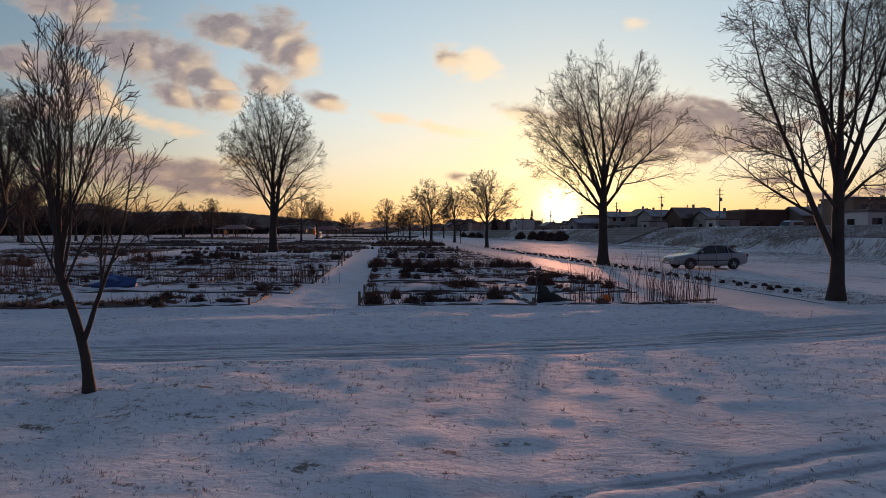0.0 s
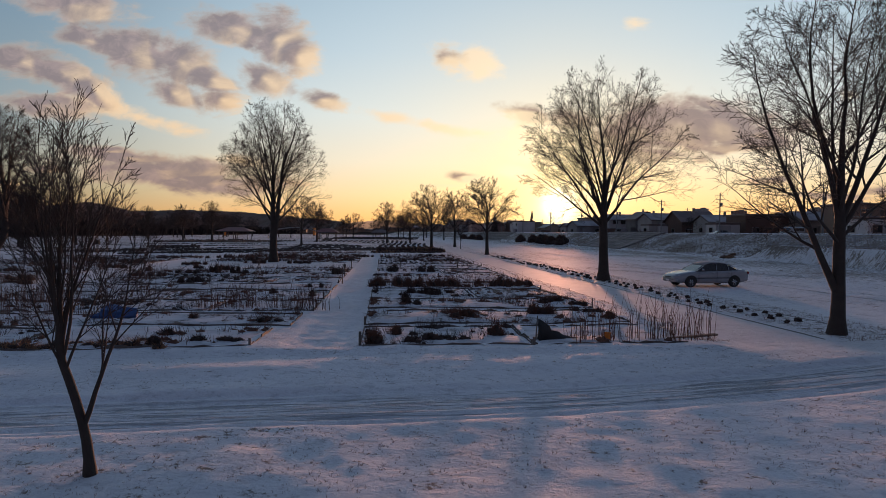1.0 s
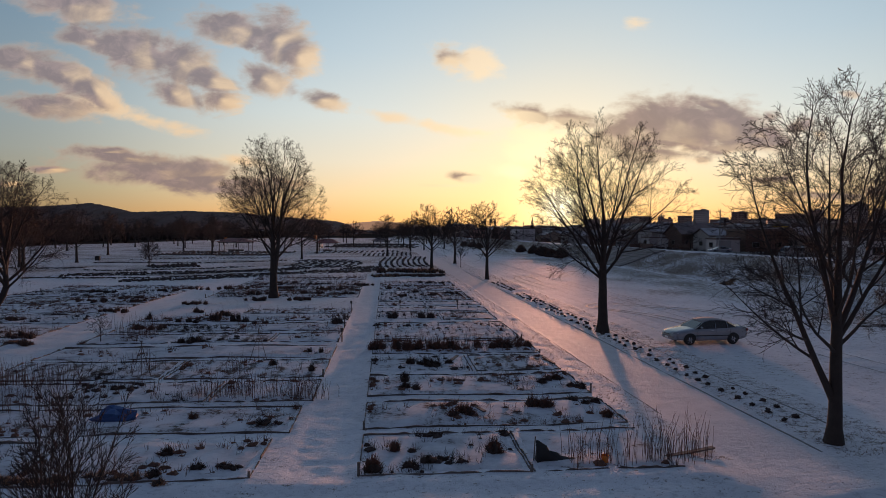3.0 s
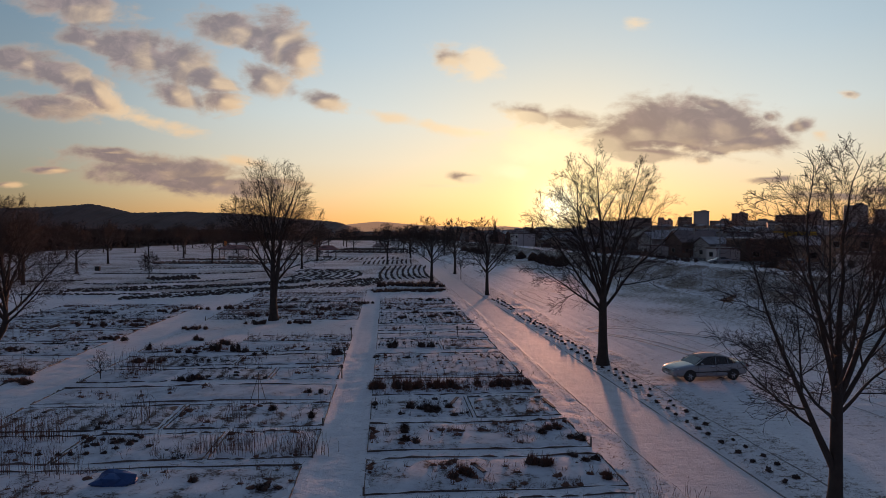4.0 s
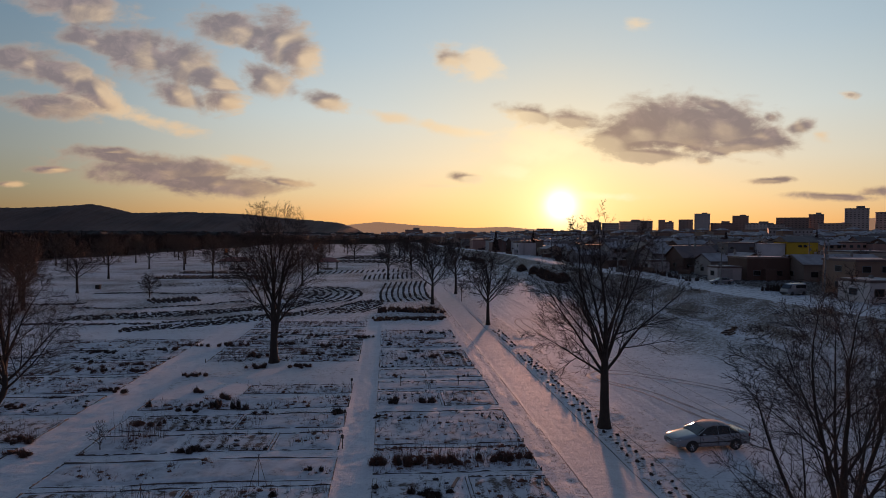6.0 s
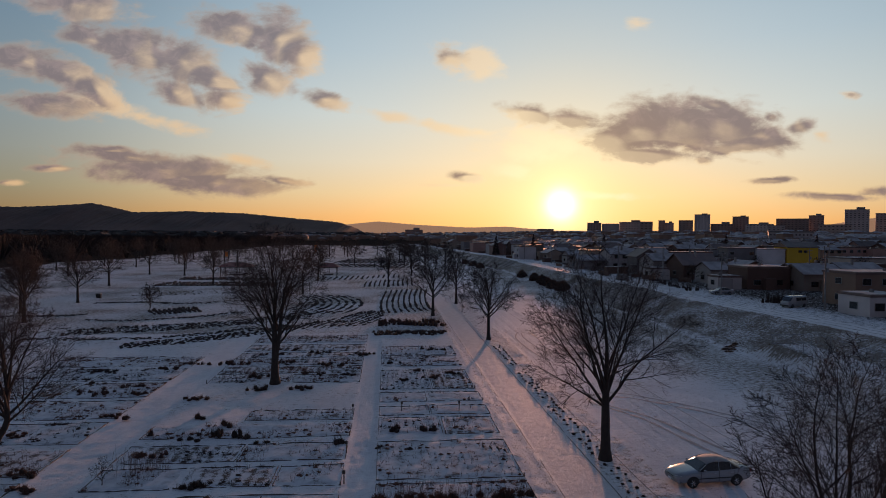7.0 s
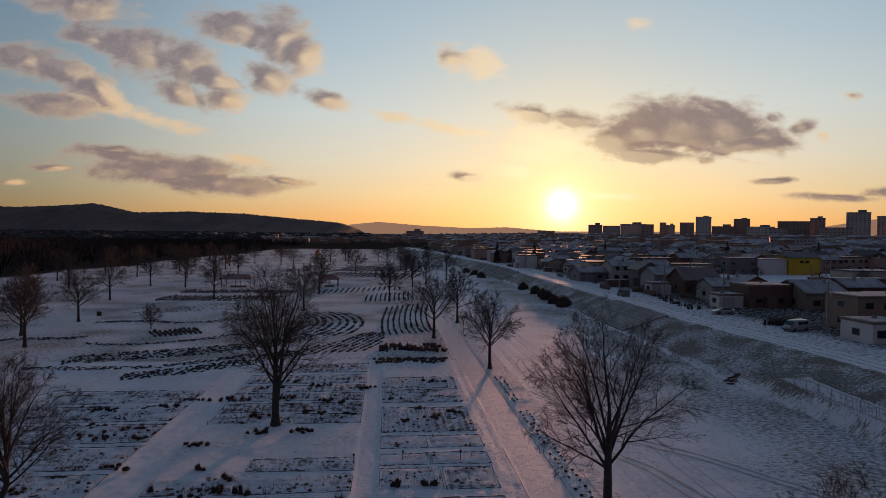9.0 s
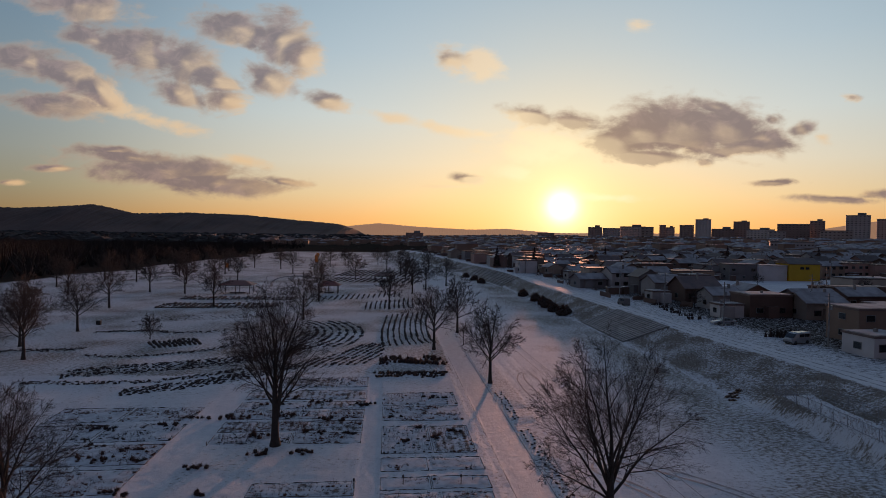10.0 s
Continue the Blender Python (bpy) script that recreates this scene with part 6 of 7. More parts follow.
house(pose(94, 128, ground_z(94, 128), 0, 0, 8), 12, 9, 3.6, WALLS[4], "flat", 102, "tan flat-roofed workshop with a snowy roof", 1)
house(pose(103, 157, ground_z(103, 157), 0, 0, 8), 11, 8, 3.0, WALLS[2], "gable", 103, "low brown house with a snowy roof", 1)
house(pose(112, 173.5, ground_z(112, 173), 0, 0, 3), 20, 4.5, 3.5, WALLS[2], "flat", 104, "long low dark shed beside a snowy field", 1, False, False)
house(pose(134, 199, ground_z(134, 199), 0, 0, 5), 16, 10, 4.0, WALLS[0], "flat", 105, "pale flat-roofed building with a snowy roof", 1)
house(pose(113, 142, ground_z(113, 142), 0, 0, 8), 9, 8, 3.2, WALLS[5], "gable", 106, "low pink house with a snowy roof", 1)
hall = thing("workshop", pose(138, 244, ground_z(138, 244), 0, 0, -3), "bright yellow clad workshop with a dark gable roof", "building")
part("wall", Geo().box(0, 0, -0.5, 11.4, 11, 6.9), YELLOW, hall)
part("roof", Geo().add([(-6.1, -6, 6.3), (6.1, -6, 6.3), (6.1, 6, 6.3), (-6.1, 6, 6.3), (-6.1, 0, 8.6), (6.1, 0, 8.6), (-6.1, -6, 6.5), (6.1, -6, 6.5), (6.1, 6, 6.5), (-6.1, 6, 6.5)], [(3, 2, 1, 0), (6, 7, 5, 4), (4, 5, 8, 9), (0, 1, 7, 6), (2, 3, 9, 8)], [(6, 4, 9), (7, 8, 5)]), ROOF, hall)
part("annex", Geo().box(-11.4, 0.5, -0.5, 10.8, 10, 6.0), WALLS[3], hall)
part("annex_roof", Geo().box(-11.4, 0.5, 5.504, 11.2, 10.6, 0.3), FROST, hall)
for x in (-1.0, 1.0):
    part("window", Geo().box(x, -5.55, 4.4, 1.3, 0.2, 0.9), GLASS, hall)
house(pose(116, 246, ground_z(116, 246), 0, 0, 0), 11, 9, 6, WALLS[1], "flat", 107, "grey two-storey building beside the workshop")
hotel = block(245, 440, 27, 12, 9.8, WALLS[3], "long white three-storey building with rows of windows", 3, 12, 0, -24)


def yard_clutter():
    """Sheds, walls and hedges too many to count between the houses."""
    rng = np.random.default_rng(55)
    walls, caps, brush = Geo(), Geo(), Geo()
    for i in range(1500):
        y = 88 + 520 * rng.random() ** 1.3
        x = float(np.interp(y, TOP_Y, TOP_X)) + rng.uniform(9.5, 260)
        if x / y > 0.9 or (y < 140 and x < 76) or (90 < x < 168 and 174 < y < 240):
            continue
        z, rz = ground_z(x, y), 12 + 90 * rng.integers(0, 2)
        kind = rng.random()
        if kind < 0.45:
            w, d, h = rng.uniform(1.8, 4.5), rng.uniform(1.5, 3), rng.uniform(1.6, 2.6)
            walls.box(x, y, z - 0.2, w, d, h, rz)
            caps.box(x, y, z - 0.2 + h + 0.004, w + 0.2, d + 0.2, 0.12, rz)
        elif kind < 0.7:
            walls.box(x, y, z - 0.2, rng.uniform(4, 10), 0.18, rng.uniform(0.9, 1.5), rz)
        else:
            n = 26
            az, tl = rng.random(n) * 6.28, np.abs(rng.normal(size=n)) * 0.4
            dd = np.stack([np.sin(tl) * np.cos(az), np.sin(tl) * np.sin(az), np.cos(tl)], -1)
            h = rng.uniform(1.0, 3.2) * rng.uniform(0.5, 1.0, n)
            p = np.array([x, y, z - 0.1]) + rng.normal(size=(n, 1, 3)) * (0.5, 0.5, 0.0) + dd[:, None] * np.linspace(0, 1, 3)[None, :, None] * h[:, None, None]
            brush.tubes(p, np.tile([0.03, 0.05, 0.015], (n, 1)), 3)
    tagged(part("yard_sheds", walls, WALLS[2]), "small sheds and garden walls between the houses", "sheds", kind="stuff")
    tagged(part("shed_roofs", caps, FROST), "frosted roofs of small sheds", "roofs", kind="stuff")
    tagged(part("yard_shrubs", brush, STEM), "dark leafless shrubs between the houses", "shrubs", kind="stuff")


yard_clutter()
for i, (x, y) in enumerate(((53.2, 156), (52.8, 150), (52.5, 145), (52.3, 140), (52.2, 135), (52.0, 130), (56.5, 108.5), (58.0, 108.8), (60.5, 108.9))):
    bush("roadside_bush", x, y, 1.8, 1.3 if i < 6 else 2.2, DARKSTEM, "dark leafless bush beside the embankment road", 1340 + i, 60, "roadside bushes")

# dark conifers and bare trees among the houses
def conifer(x, y, h, seed):
    rng = np.random.default_rng(seed)
    root = thing("conifer", pose(x, y, ground_z(x, y)), "dark conifer between the houses", "tree", "town conifers")
    part("trunk", Geo().tube([(0, 0, -0.2), (0, 0, h * 0.9)], [0.18, 0.04], 6), BARK, root)
    g = Geo()
    n = 320
    z = rng.uniform(0.12, 1.0, n) * h
    az = rng.random(n) * 6.283
    r = (1 - z / h) * h * 0.22 + 0.15
    p0 = np.stack([0 * z, 0 * z, z], -1)
    p2 = p0 + np.stack([np.cos(az) * r, np.sin(az) * r, -0.25 * r], -1)
    g.tubes(np.stack([p0, (p0 + p2) / 2 + [0, 0, 0.05], p2], 1), np.tile([0.05, 0.16, 0.03], (n, 1)), 4)
    part("crown", g, DARKSTEM, root)
    return root


tall = conifer(43, 296, 11, 5)
for i, (x, y) in enumerate(((27, 316), (150, 330), (180, 300), (84, 325))):
    copy_thing(tall, pose(x, y, ground_z(x, y), 0, 0, i * 40))


# ---- wheel tracks on the lot ----
def wheel_track(pts, label, width=0.30):
    pts = np.array(pts, float)
    seg = np.concatenate([[0], np.cumsum(np.linalg.norm(np.diff(pts, axis=0), axis=1))])
    n = int(seg[-1] / 0.35) + 3
    t = np.linspace(0, seg[-1], n)
    k = np.ones(7) / 7
    x, y = (np.convolve(np.pad(np.interp(t, seg, pts[:, c]), 3, mode="edge"), k, "valid") for c in (0, 1))
    dx, dy = np.gradient(x), np.gradient(y)
    ln = np.hypot(dx, dy) + 1e-9
    w = width / 2 * (0.75 + 0.5 * bumps(x, y, 0.8))
    rows = []
    for sg in (-1, 1):
        px, py = x - sg * dy / ln * w, y + sg * dx / ln * w
        rows.append(np.stack([px, py, np.maximum(land(px, py), land(x, y)) + 0.012], -1))
    idx = np.arange(2 * n).reshape(2, n)
    quads = np.stack([idx[0, :-1], idx[0, 1:], idx[1, 1:], idx[1, :-1]], -1)
    return tagged(part("wheel_track", Geo().add(np.array(rows).reshape(-1, 3), quads), TRACK), label, "track", kind="structure")


for off in (0.0, 1.35):
    wheel_track([(18.5 + off, 39.5), (17.4 + off * 0.8, 42.5), (15.6 + off * 0.7, 48.6), (13.9 + off * 0.6, 51.2), (12.7 + off * 0.5, 52.6), (12.6 + off * 0.5, 54.4 - off * 0.5), (14.2, 56.2 - off), (16.5, 56.0 - off), (20.5, 52.0 - off), (27, 44 - off)], "dark curved wheel track in the snow of the lot")
    wheel_track([(11.8 + off, 70), (11.0 + off, 74), (10.3 + off, 80), (10.0 + off * 0.8, 85), (10.8 + off * 0.4, 89.5), (12.2, 90.5 - off), (13.0, 86 - off), (12.9, 78)], "dark curved wheel track on the far lot", 0.17)
    wheel_track([(21.0 + off, 22), (18.6 + off, 45), (15.2 + off, 78), (11.4 + off, 115), (7.6 + off, 150)], "faint straight wheel track along the lot", 0.09)
for off in (0.9, 2.6):
    wheel_track([(float(np.interp(y, TOP_Y, TOP_X)) + off, float(y)) for y in np.linspace(48, 300, 60)], "worn wheel rut along the embankment road", 0.34)
for k, (x, y) in enumerate(((60, 150), (83, 142), (101, 168), (72, 186), (90, 240), (128, 190), (66, 222), (140, 275), (108, 215), (170, 262))):
    copy_thing(base[2 + k % 2], pose(x, y, ground_z(x, y), 0, 0, 50 * k) @ Matrix.Scale(0.42 + 0.05 * (k % 4), 4))


# ---- things along the walkway ----
rng_s = np.random.default_rng(21)
g = Geo().blob((0, 0, 0.04), (0.10, 0.08, 0.055), np.random.default_rng(4), 0.5, 8, 5, flat=-0.05)
blades(g, np.random.default_rng(6), np.zeros((1, 3)), 0.12, 0.9, 0.004, 22)
stub = None
for r in np.arange(20.1, 78, 0.98):
    if 62.6 < r < 66:
        continue
    for s in (13.58, 14.25):
        x, y, _ = grid(s + rng_s.normal() * 0.08, r + (0.45 if s > 14 else 0) + rng_s.normal() * 0.08)
        if math.hypot(x - 10.4, y - 39.7) < 0.7 or rng_s.random() < 0.08:
            continue
        m = pose(x, y, ground_z(x, y), 0, 0, rng_s.uniform(0, 360)) @ Matrix.Scale(rng_s.uniform(0.85, 1.3), 4)
        if stub is None:
            stub = thing("plant_stub", m, "small dark cut-back plant in a row along the walkway", "plant", "walkway planting")
            part("clump", g, DARKSTEM, stub)
        else:
            copy_thing(stub, m)


def edging(s, r0, r1, name, label):
    rings = []
    for r in np.linspace(r0, r1, 160):
        z = (ground_z(*grid(s - 0.1, r)[:2]) + ground_z(*grid(s + 0.1, r)[:2])) / 2 + 0.02 * (float(bumps(s, r, 1.1)) - 0.45)
        rings.append([grid(s - 0.03, r, z - 0.15), grid(s + 0.03, r, z - 0.15), grid(s + 0.03, r, z + 0.004), grid(s - 0.03, r, z + 0.004)])
    return tagged(part(name, Geo().loft(rings), STONE), label, "kerb", kind="structure")


edging(9.85, 18.5, 100, "kerb_west", "narrow stone edging between verge and walkway")
edging(12.95, 17.5, 100, "kerb_east", "narrow stone edging between walkway and planting")

edging(14.82, 19.5, 62, "kerb_lot", "narrow stone edging between planting and the parking lot")

# ---- bushes and odd things in the beds ----
for i, (x, y, size, h, dark) in enumerate([
        (-1.45, 16.5, 0.55, 0.55, 0), (-1.1, 24.6, 0.6, 0.6, 1), (0.9, 21.3, 0.75, 0.55, 0), (3.8, 22.5, 0.6, 0.6, 0), (5.4, 23.0, 0.8, 0.4, 1), (5.8, 21.2, 0.4, 0.45, 0), (1.5, 17.9, 0.6, 0.55, 0), (0.1, 17.0, 0.8, 0.35, 1), (-1.0, 18.0, 0.35, 0.45, 0),
        # the bush at (-19.6, 42.9) stands in for an unidentified dark shape
        (-3.2, 44.4, 1.1, 0.75, 1), (-1.0, 44.5, 0.9, 0.75, 1), (-2.7, 32.9, 1.1, 0.75, 0), (-1.6, 32.9, 1.0, 0.7, 0), (-0.5, 33.1, 1.1, 0.75, 0), (0.7, 33.0, 1.2, 0.85, 0), (3.0, 33.8, 1.2, 0.65, 0), (4.4, 34.0, 0.9, 0.5, 0), (5.0, 26.4, 0.6, 0.5, 0), (5.4, 25.4, 0.6, 0.4, 1), (4.4, 26.0, 0.5, 0.35, 1), (-1.2, 25.8, 0.4, 0.6, 1), (-3.5, 41.2, 0.7, 0.3, 1), (-1.9, 40.9, 0.5, 0.3, 1), (-1.6, 75.0, 1.2, 0.5, 1), (0.2, 75.0, 1.0, 0.5, 1), (-5.0, 67.0, 1.0, 0.5, 1), (-3.9, 59.4, 0.9, 0.5, 0), (-1.0, 60.5, 1.2, 0.5, 0), (1.0, 62.5, 1.2, 0.5, 1), (-2.4, 63.5, 1.0, 0.5, 0), (-18.2, 47.0, 1.0, 0.5, 0), (-17.3, 42.2, 0.5, 0.35, 1), (-16.7, 42.4, 0.5, 0.4, 1), (-16.1, 42.0, 0.5, 0.35, 1), (-16.4, 43.2, 0.5, 0.35, 1), (-15.4, 45.2, 0.8, 0.7, 0), (-19.6, 42.9, 0.5, 0.7, 1), (-12.0, 42.0, 0.8, 0.35, 1), (-34.7, 62, 1.8, 0.5, 0), (-21.5, 66, 2.2, 0.6, 0), (-17.4, 60, 1.3, 0.7, 0), (-28, 42.8, 1.4, 0.5, 0), (-29.6, 53.8, 2.0, 0.6, 0), (-25.8, 53.7, 1.6, 0.5, 0), (-27.4, 63.2, 1.6, 0.6, 0), (-25.4, 66, 2.0, 0.5, 0), (-19, 71, 1.8, 0.6, 0), (-12.6, 61.4, 1.6, 0.5, 0), (-8.7, 61.3, 1.2, 0.5, 1), (-0.7, 28.9, 0.9, 0.55, 1), (0.3, 29.2, 0.7, 0.45, 1),
        (-14.6, 43.3, 1.2, 1.0, 1), (-13.4, 43.0, 0.7, 0.5, 1), (-6.8, 41.8, 0.7, 0.9, 1), (-13.2, 34.6, 1.0, 0.5, 1), (-17.7, 39.2, 1.3, 0.6, 0), (-5.4, 27.9, 0.35, 0.45, 1), (-7.4, 29.0, 0.4, 0.4, 1), (-6.4, 32.1, 0.3, 0.35, 1), (-5.8, 32.0, 0.3, 0.35, 1),
        (-6.8, 16.0, 0.4, 0.35, 1), (-7.2, 17.6, 0.5, 0.35, 1), (-5.9, 16.5, 0.5, 0.25, 1), (-5.4, 16.5, 0.6, 0.25, 1), (-5.0, 20.3, 0.6, 0.35, 1), (-7.8, 20.9, 0.4, 0.3, 0), (-16.5, 55.5, 1.6, 0.6, 0), (-12, 56.2, 1.6, 0.5, 0), (-20, 52, 1.6, 0.5, 0), (-24, 47, 1.8, 0.5, 0), (-27, 56, 1.8, 0.5, 0),
        (-11.5, 65.5, 1.8, 0.6, 0), (-16.5, 67, 2.0, 0.6, 0), (-9, 71.5, 1.8, 0.5, 1), (-14, 72.5, 1.8, 0.5, 1), (-18, 74, 1.8, 0.5, 0), (-22, 34, 1.2, 0.5, 0), (-24, 36, 1.4, 0.6, 0), (-33, 62, 1.8, 0.5, 1), (-31, 57, 1.8, 0.4, 0), (-38, 50, 1.8, 0.4, 0)]):
    bush("dry_bush", x, y, size, h, DARKSTEM if dark else STEM, "dark frosted bush in a snowy bed" if dark else "brown dry bush in a snowy bed", 1500 + i, 260 if y < 36 else 110)
for i in range(44):
    back = i % 2
    x, y, _ = grid(-0.5 + 8.6 * ((i * 0.618) % 1), (94.0 if back else 85.6) + (5.5 if back else 3.2) * rng_s.random())
    bush("hedge_bush", x, y, rng_s.uniform(1.3, 1.8), 0.95 if back else 0.5, (STEM, STRAW, STEM, GRASS)[(i // 2) % 4], "brown dry hedge bush at the end of the beds", 2560 + i, 62, "end hedge")
for i, (x, y) in enumerate(((-14.3, 23.2), (-13.6, 23.2), (-13.2, 23.3), (-13.8, 25.2), (-13.1, 24.1), (-12.7, 23.4), (-12.1, 23.5), (-11.9, 23.9), (-12.3, 24.5), (-12.2, 24.9), (-11.7, 24.7), (-11.8, 25.4), (-13.2, 25.6), (-12.9, 24.9), (-11.5, 25.1))):
    bush("cut_back_bush", x, y, 0.30, 0.24, DARKSTEM, "small rounded cut-back plant in rows", 1700 + i, 60, "cut-back plants")
for i, (x, y) in enumerate(((3.0, 40.2), (3.45, 40.2), (3.9, 40.1), (4.3, 40.0))):
    planting_row([(x, y), (x - 0.25, y + 2.4)], 0.22, 0.16, 1730 + i, "short dark row of vegetable stumps")
# tall bare stalks
for i, (x, y, w, n, h) in enumerate([(4.2, 17.2, 0.5, 16, 1.1), (5.1, 17.2, 0.5, 16, 1.2), (6.2, 17.5, 0.6, 22, 1.25), (7.0, 17.7, 0.6, 24, 1.2), (-7.6, 23.7, 1.1, 55, 0.9), (-5.2, 23.7, 1.2, 60, 0.85), (-15.2, 25.0, 1.1, 55, 1.1), (-17.0, 25.5, 1.0, 40, 1.0), (-20.5, 25.0, 1.6, 50, 1.2), (-12.5, 27.4, 0.4, 14, 0.9), (-8.6, 27.6, 0.4, 14, 0.9), (-17.2, 37.0, 1.3, 50, 1.3), (-13, 21.5, 1.5, 40, 0.9)]):
    rng = np.random.default_rng(1600 + i)
    sp = np.stack([rng.normal(size=n) * w * 0.55, rng.normal(size=n) * 0.25, np.zeros(n) - 0.03], -1)
    g = Geo()
    blades(g, rng, sp, h, 0.10, 0.008, 2)
    root = thing("stalk_stand", pose(x, y, ground_z(x, y)), "tall dry stalks still standing in a bed", "dry stalks", "stalk stands")
    part("stalk_growth", g, STEM, root, kind="stuff")
tree("garden_shrub", stand(-18.5, 34.9), "small bare many-stemmed shrub at the corner of a bed", 131, 1.7, 0.25, 0.030, 5, 1.0, (6, 5, 3, 0, 0.004), group="")
tree("young_tree", stand(3.6, 110.6), "slender bare sapling beside the far walkway", 137, 4.2, 1.1, 0.06, 5, 0.7, (7, 5, 3, 0, 0.010), group="")
for x, y in ((-12.3, 26.75), (-8.4, 30.2)):
    z = ground_z(x, y)
    poles = thing("pole_frame", pose(x, y, z), "thin wooden poles tied together for climbing plants", "pole frame", "pole frames")
    for a in (-0.42, 0.0, 0.38):
        part("pole", Geo().tube([(a, 0.12 * a, -0.05), (0.0, 0.0, 1.35), (-0.10 * a, 0.0, 1.5)], [0.014, 0.011, 0.009], 6), BOARD, poles)
# straw grass by the young tree
for i, x in enumerate((-9.9, -8.9, -8.0, -6.9, -10.8, -11.9)):
    bush("straw_grass", x, 16.0 + 0.09 * x + 0.6, 0.8, 0.30, STRAW, "tawny dry grass clump at the beds' edge", 1650 + i, 160, "straw clumps")

sheet = Geo()
rngb = np.random.default_rng(8)
sheet.blob((0, 0, 0.12), (0.75, 0.4, 0.30), rngb, 0.3, 10, 5, flat=-0.03)
tagged(part("tarpaulin", sheet, TARP, at=pose(-10.2, 20.6, ground_z(-10.2, 20.6))), "crumpled blue tarpaulin heap in a bed", "tarpaulin")
heap = thing("cover_sheet", pose(3.3, 17.35, ground_z(3.3, 17.35), 0, 0, 6), "dark plastic sheet slumped from a bent frame", "sheet")
pts = []
rngb = np.random.default_rng(9)
for u in np.linspace(0, 1, 14):
    h = 0.52 * (1 - u) ** 2.1 * (1 + 0.18 * math.sin(9 * u)) + 0.06
    y = 0.05 * math.sin(7 * u)
    pts.append([(-0.45 + 1.25 * u, y - 0.12 - 0.12 * u, -0.02), (-0.45 + 1.25 * u, y + 0.20, -0.02), (-0.42 + 1.22 * u, y + 0.13, h * 0.55), (-0.43 + 1.2 * u + 0.03 * rngb.normal(), y + 0.06, h * (0.95 + 0.12 * rngb.normal())), (-0.43 + 1.22 * u, y - 0.03, h * 0.5)])
part("sheet", Geo().loft(pts), BLACK, heap, "crumpled black plastic", smooth=True)
part("frame", Geo().tube([(-0.5, 0.1, -0.05), (-0.46, 0.09, 0.66)], [0.02, 0.016], 6), BOARD, heap)
# unidentified item given a bucket's shape; its orange colour imitates a sun glint
pot = thing("bucket", pose(4.65, 17.15, ground_z(4.65, 17.15)), "small glossy bucket, coloured orange to imitate a sun glint, among the stalks", "bucket")
ang = np.linspace(0, 2 * math.pi, 17)[:-1]
part("bucket_body", Geo().loft([[(r * math.cos(a), r * math.sin(a), z) for a in ang] for r, z in ((0.08, 0), (0.10, 0.20), (0.105, 0.215), (0.092, 0.215), (0.085, 0.06))]), ORANGE, pot)
part("handle", Geo().tube([(0.10 * math.cos(a), 0, 0.215 + 0.08 * math.sin(a)) for a in np.linspace(0, math.pi, 9)], [0.006] * 9, 5), METAL, pot)
for i, (x, y, turn, ln) in enumerate(((7.3, 18.1, 25, 1.8), (5.4, 30.4, 100, 1.6), (1.6, 22.0, 118, 0.7), (0.9, 30.6, 75, 1.3))):
    tagged(part("plank", Geo().box(0, 0, 0, ln, 0.14, 0.05), BOARD, at=pose(x, y, ground_z(x, y) + 0.02, 0, 0, turn)), "weathered plank lying at a bed's edge", "plank", "loose planks")
for x, y, h in ((-3.0, 49.5, 0.9), (1.5, 49.6, 0.9), (-6.7, 48.6, 0.9), (-5.9, 40.2, 0.9), (-5.3, 35.5, 0.9)):
    post = thing("marker_post", pose(x, y, ground_z(x, y)), "short wooden marker post at a bed", "post", "marker posts")
    part("shaft", Geo().box(0, 0, -0.1, 0.06, 0.06, h), BOARD, post)
    part("plate", Geo().box(0, -0.035, h - 0.32, 0.16, 0.02, 0.2), BOARD, post)


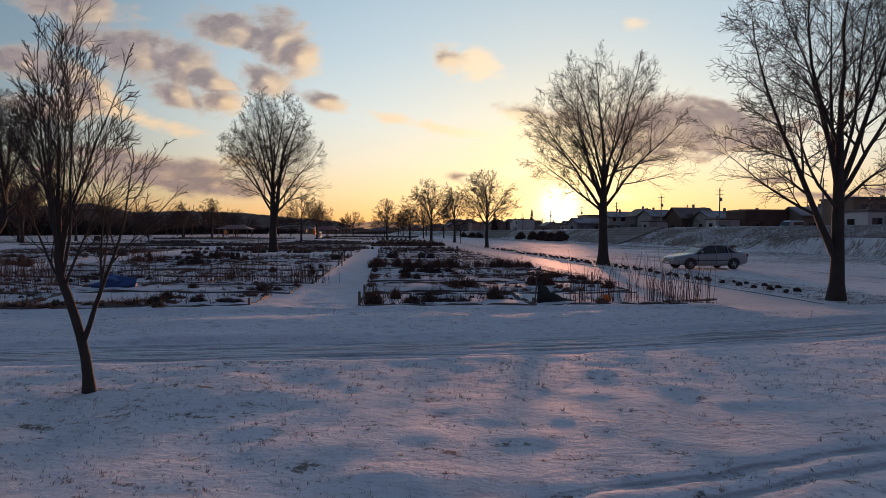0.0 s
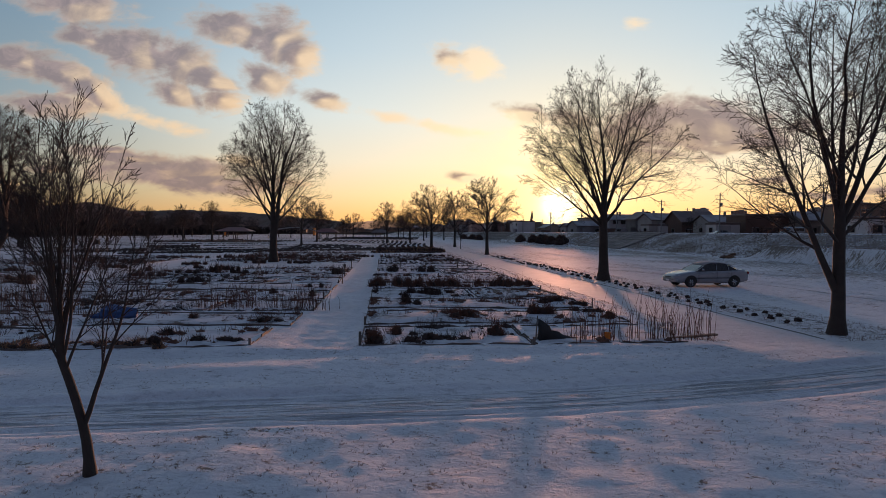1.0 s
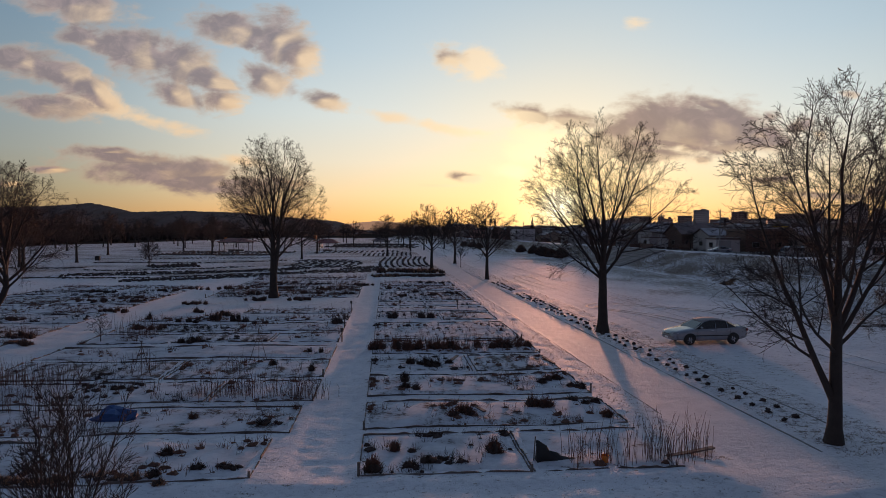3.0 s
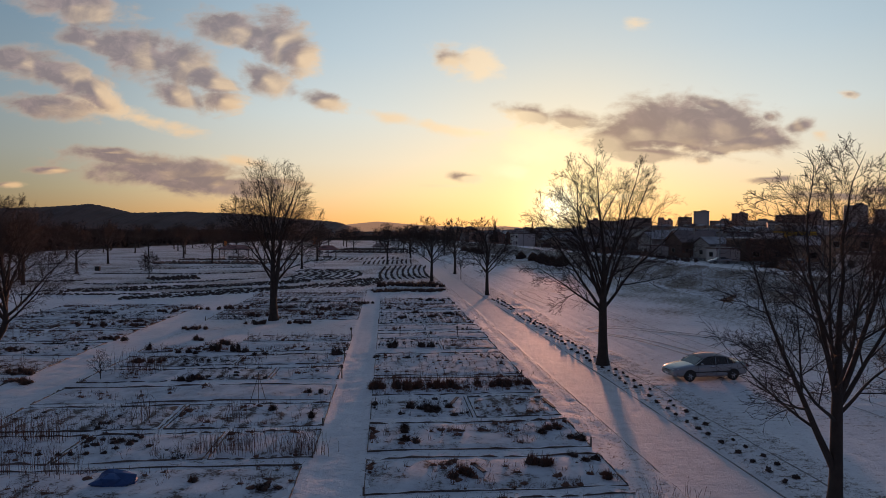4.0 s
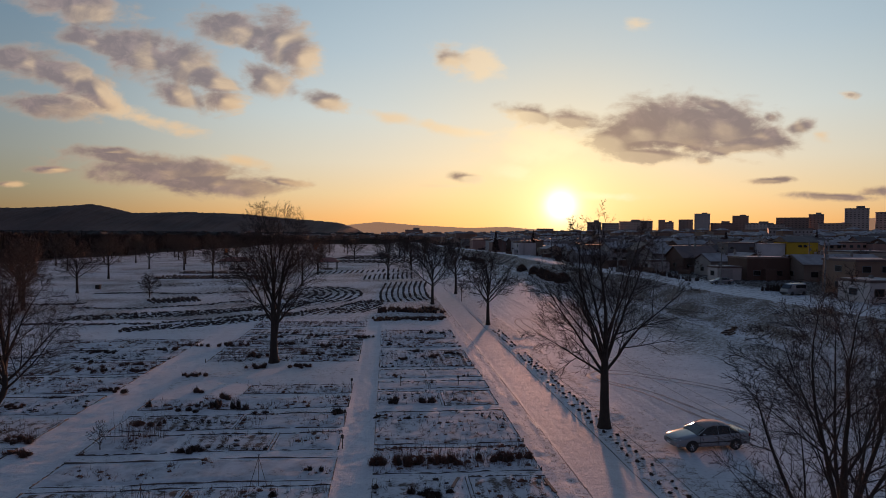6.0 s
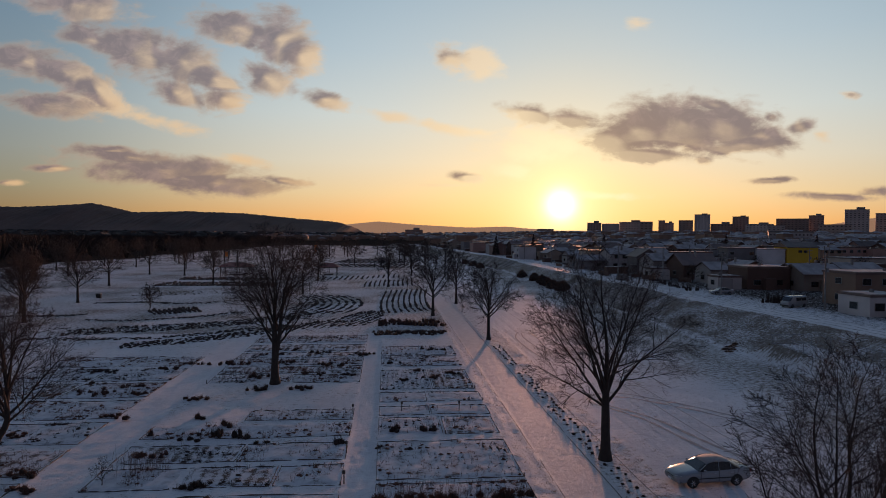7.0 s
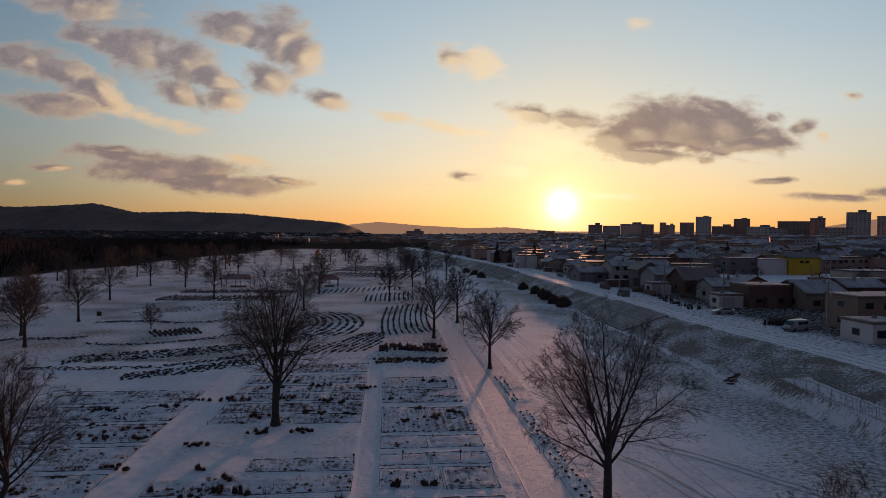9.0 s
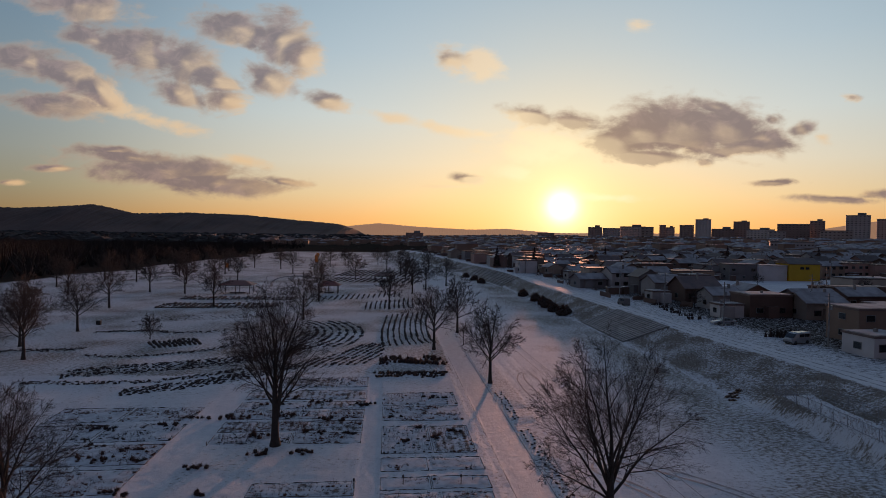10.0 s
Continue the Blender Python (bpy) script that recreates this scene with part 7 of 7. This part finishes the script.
# ---- shelters and far park furniture ----
def shelter(m, w, d, h, roofmat, label):
    root = thing("park_shelter", m, label, "shelter", "park shelters")
    for a in (-1, 0, 1):
        for b in (-1, 1):
            part("post", Geo().box(a * w * 0.46, b * d * 0.44, -0.1, 0.18, 0.18, h + 0.1), BOARD, root)
    part("beam", Geo().box(0, -d * 0.44, h, w, 0.16, 0.22), BOARD, root)
    part("beam", Geo().box(0, d * 0.44, h, w, 0.16, 0.22), BOARD, root)
    e = 0.7
    v = [(-w / 2 - e, -d / 2 - e, h + 0.22), (w / 2 + e, -d / 2 - e, h + 0.22), (w / 2 + e, d / 2 + e, h + 0.22), (-w / 2 - e, d / 2 + e, h + 0.22), (-w * 0.25, 0, h + 1.5), (w * 0.25, 0, h + 1.5)]
    part("roof", Geo().add(v, [(3, 2, 1, 0), (0, 1, 5, 4), (2, 3, 4, 5)], [(1, 2, 5), (3, 0, 4)]), roofmat, root)
    part("bench", Geo().box(0, 0, 0, w * 0.5, 0.45, 0.45), BOARD, root)
    return root


shelter(pose(-64.5, 196, ground_z(-64.5, 196), 0, 0, 4), 9.5, 6, 2.6, ROOFRED, "open wooden shelter with a red hipped roof")
shelter(pose(-36.5, 200, ground_z(-36, 200), 0, 0, 4), 6, 4, 2.4, ROOFRED, "small open shelter with a low red roof")
shelter(pose(-24, 245, ground_z(-24, 245), 0, 0, 4), 6, 4, 2.4, ROOF, "small dark open shelter in the far park")
hoop = thing("garden_arch", pose(-50.5, 216, ground_z(-50, 216)), "wide metal garden arch standing in the snow", "arch")
for dy in (-1.5, 0, 1.5):
    part("hoop", Geo().tube([(9.0 * math.cos(a), dy, 4.2 * math.sin(a) ** 0.6) for a in np.linspace(0.02, math.pi - 0.02, 24)], [0.12] * 24, 6), METAL, hoop)
for k in range(7):
    a = 0.25 + k * (math.pi - 0.5) / 6
    part("purlin", Geo().tube([(9.0 * math.cos(a), dy, 4.2 * math.sin(a) ** 0.6) for dy in (-1.5, 1.5)], [0.07, 0.07], 5), METAL, hoop)
shrub = tree("park_shrub", stand(-52.4, 112.4), "rounded bare shrub in the planted field", 83, 4.6, 0.5, 0.10, 9, 0.9, (9, 7, 4, 0, 0.011), group="")
for i, (x, y, h) in enumerate(((-112, 322, 2.6), (-80, 392, 4.6), (-95, 470, 3.0))):
    sg = thing("sign_pillar", pose(x, y, ground_z(x, y)), "orange information pillar at the park's edge", "sign", "orange pillars")
    part("panel", Geo().box(0, 0, 0.5, 1.8, 0.4, h), ORANGE, sg)
    part("foot", Geo().box(0, 0, -0.2, 1.4, 0.3, 0.7), CONCRETE, sg)
bin_ = thing("utility_box", pose(-70.3, 128, ground_z(-70.3, 128)), "small dark utility box in the snow", "box")
part("cabinet", Geo().box(0, 0, 0, 0.9, 0.5, 0.9), BLACK, bin_)
part("lid", Geo().box(0, 0, 0.9, 1.0, 0.6, 0.06), METAL, bin_)
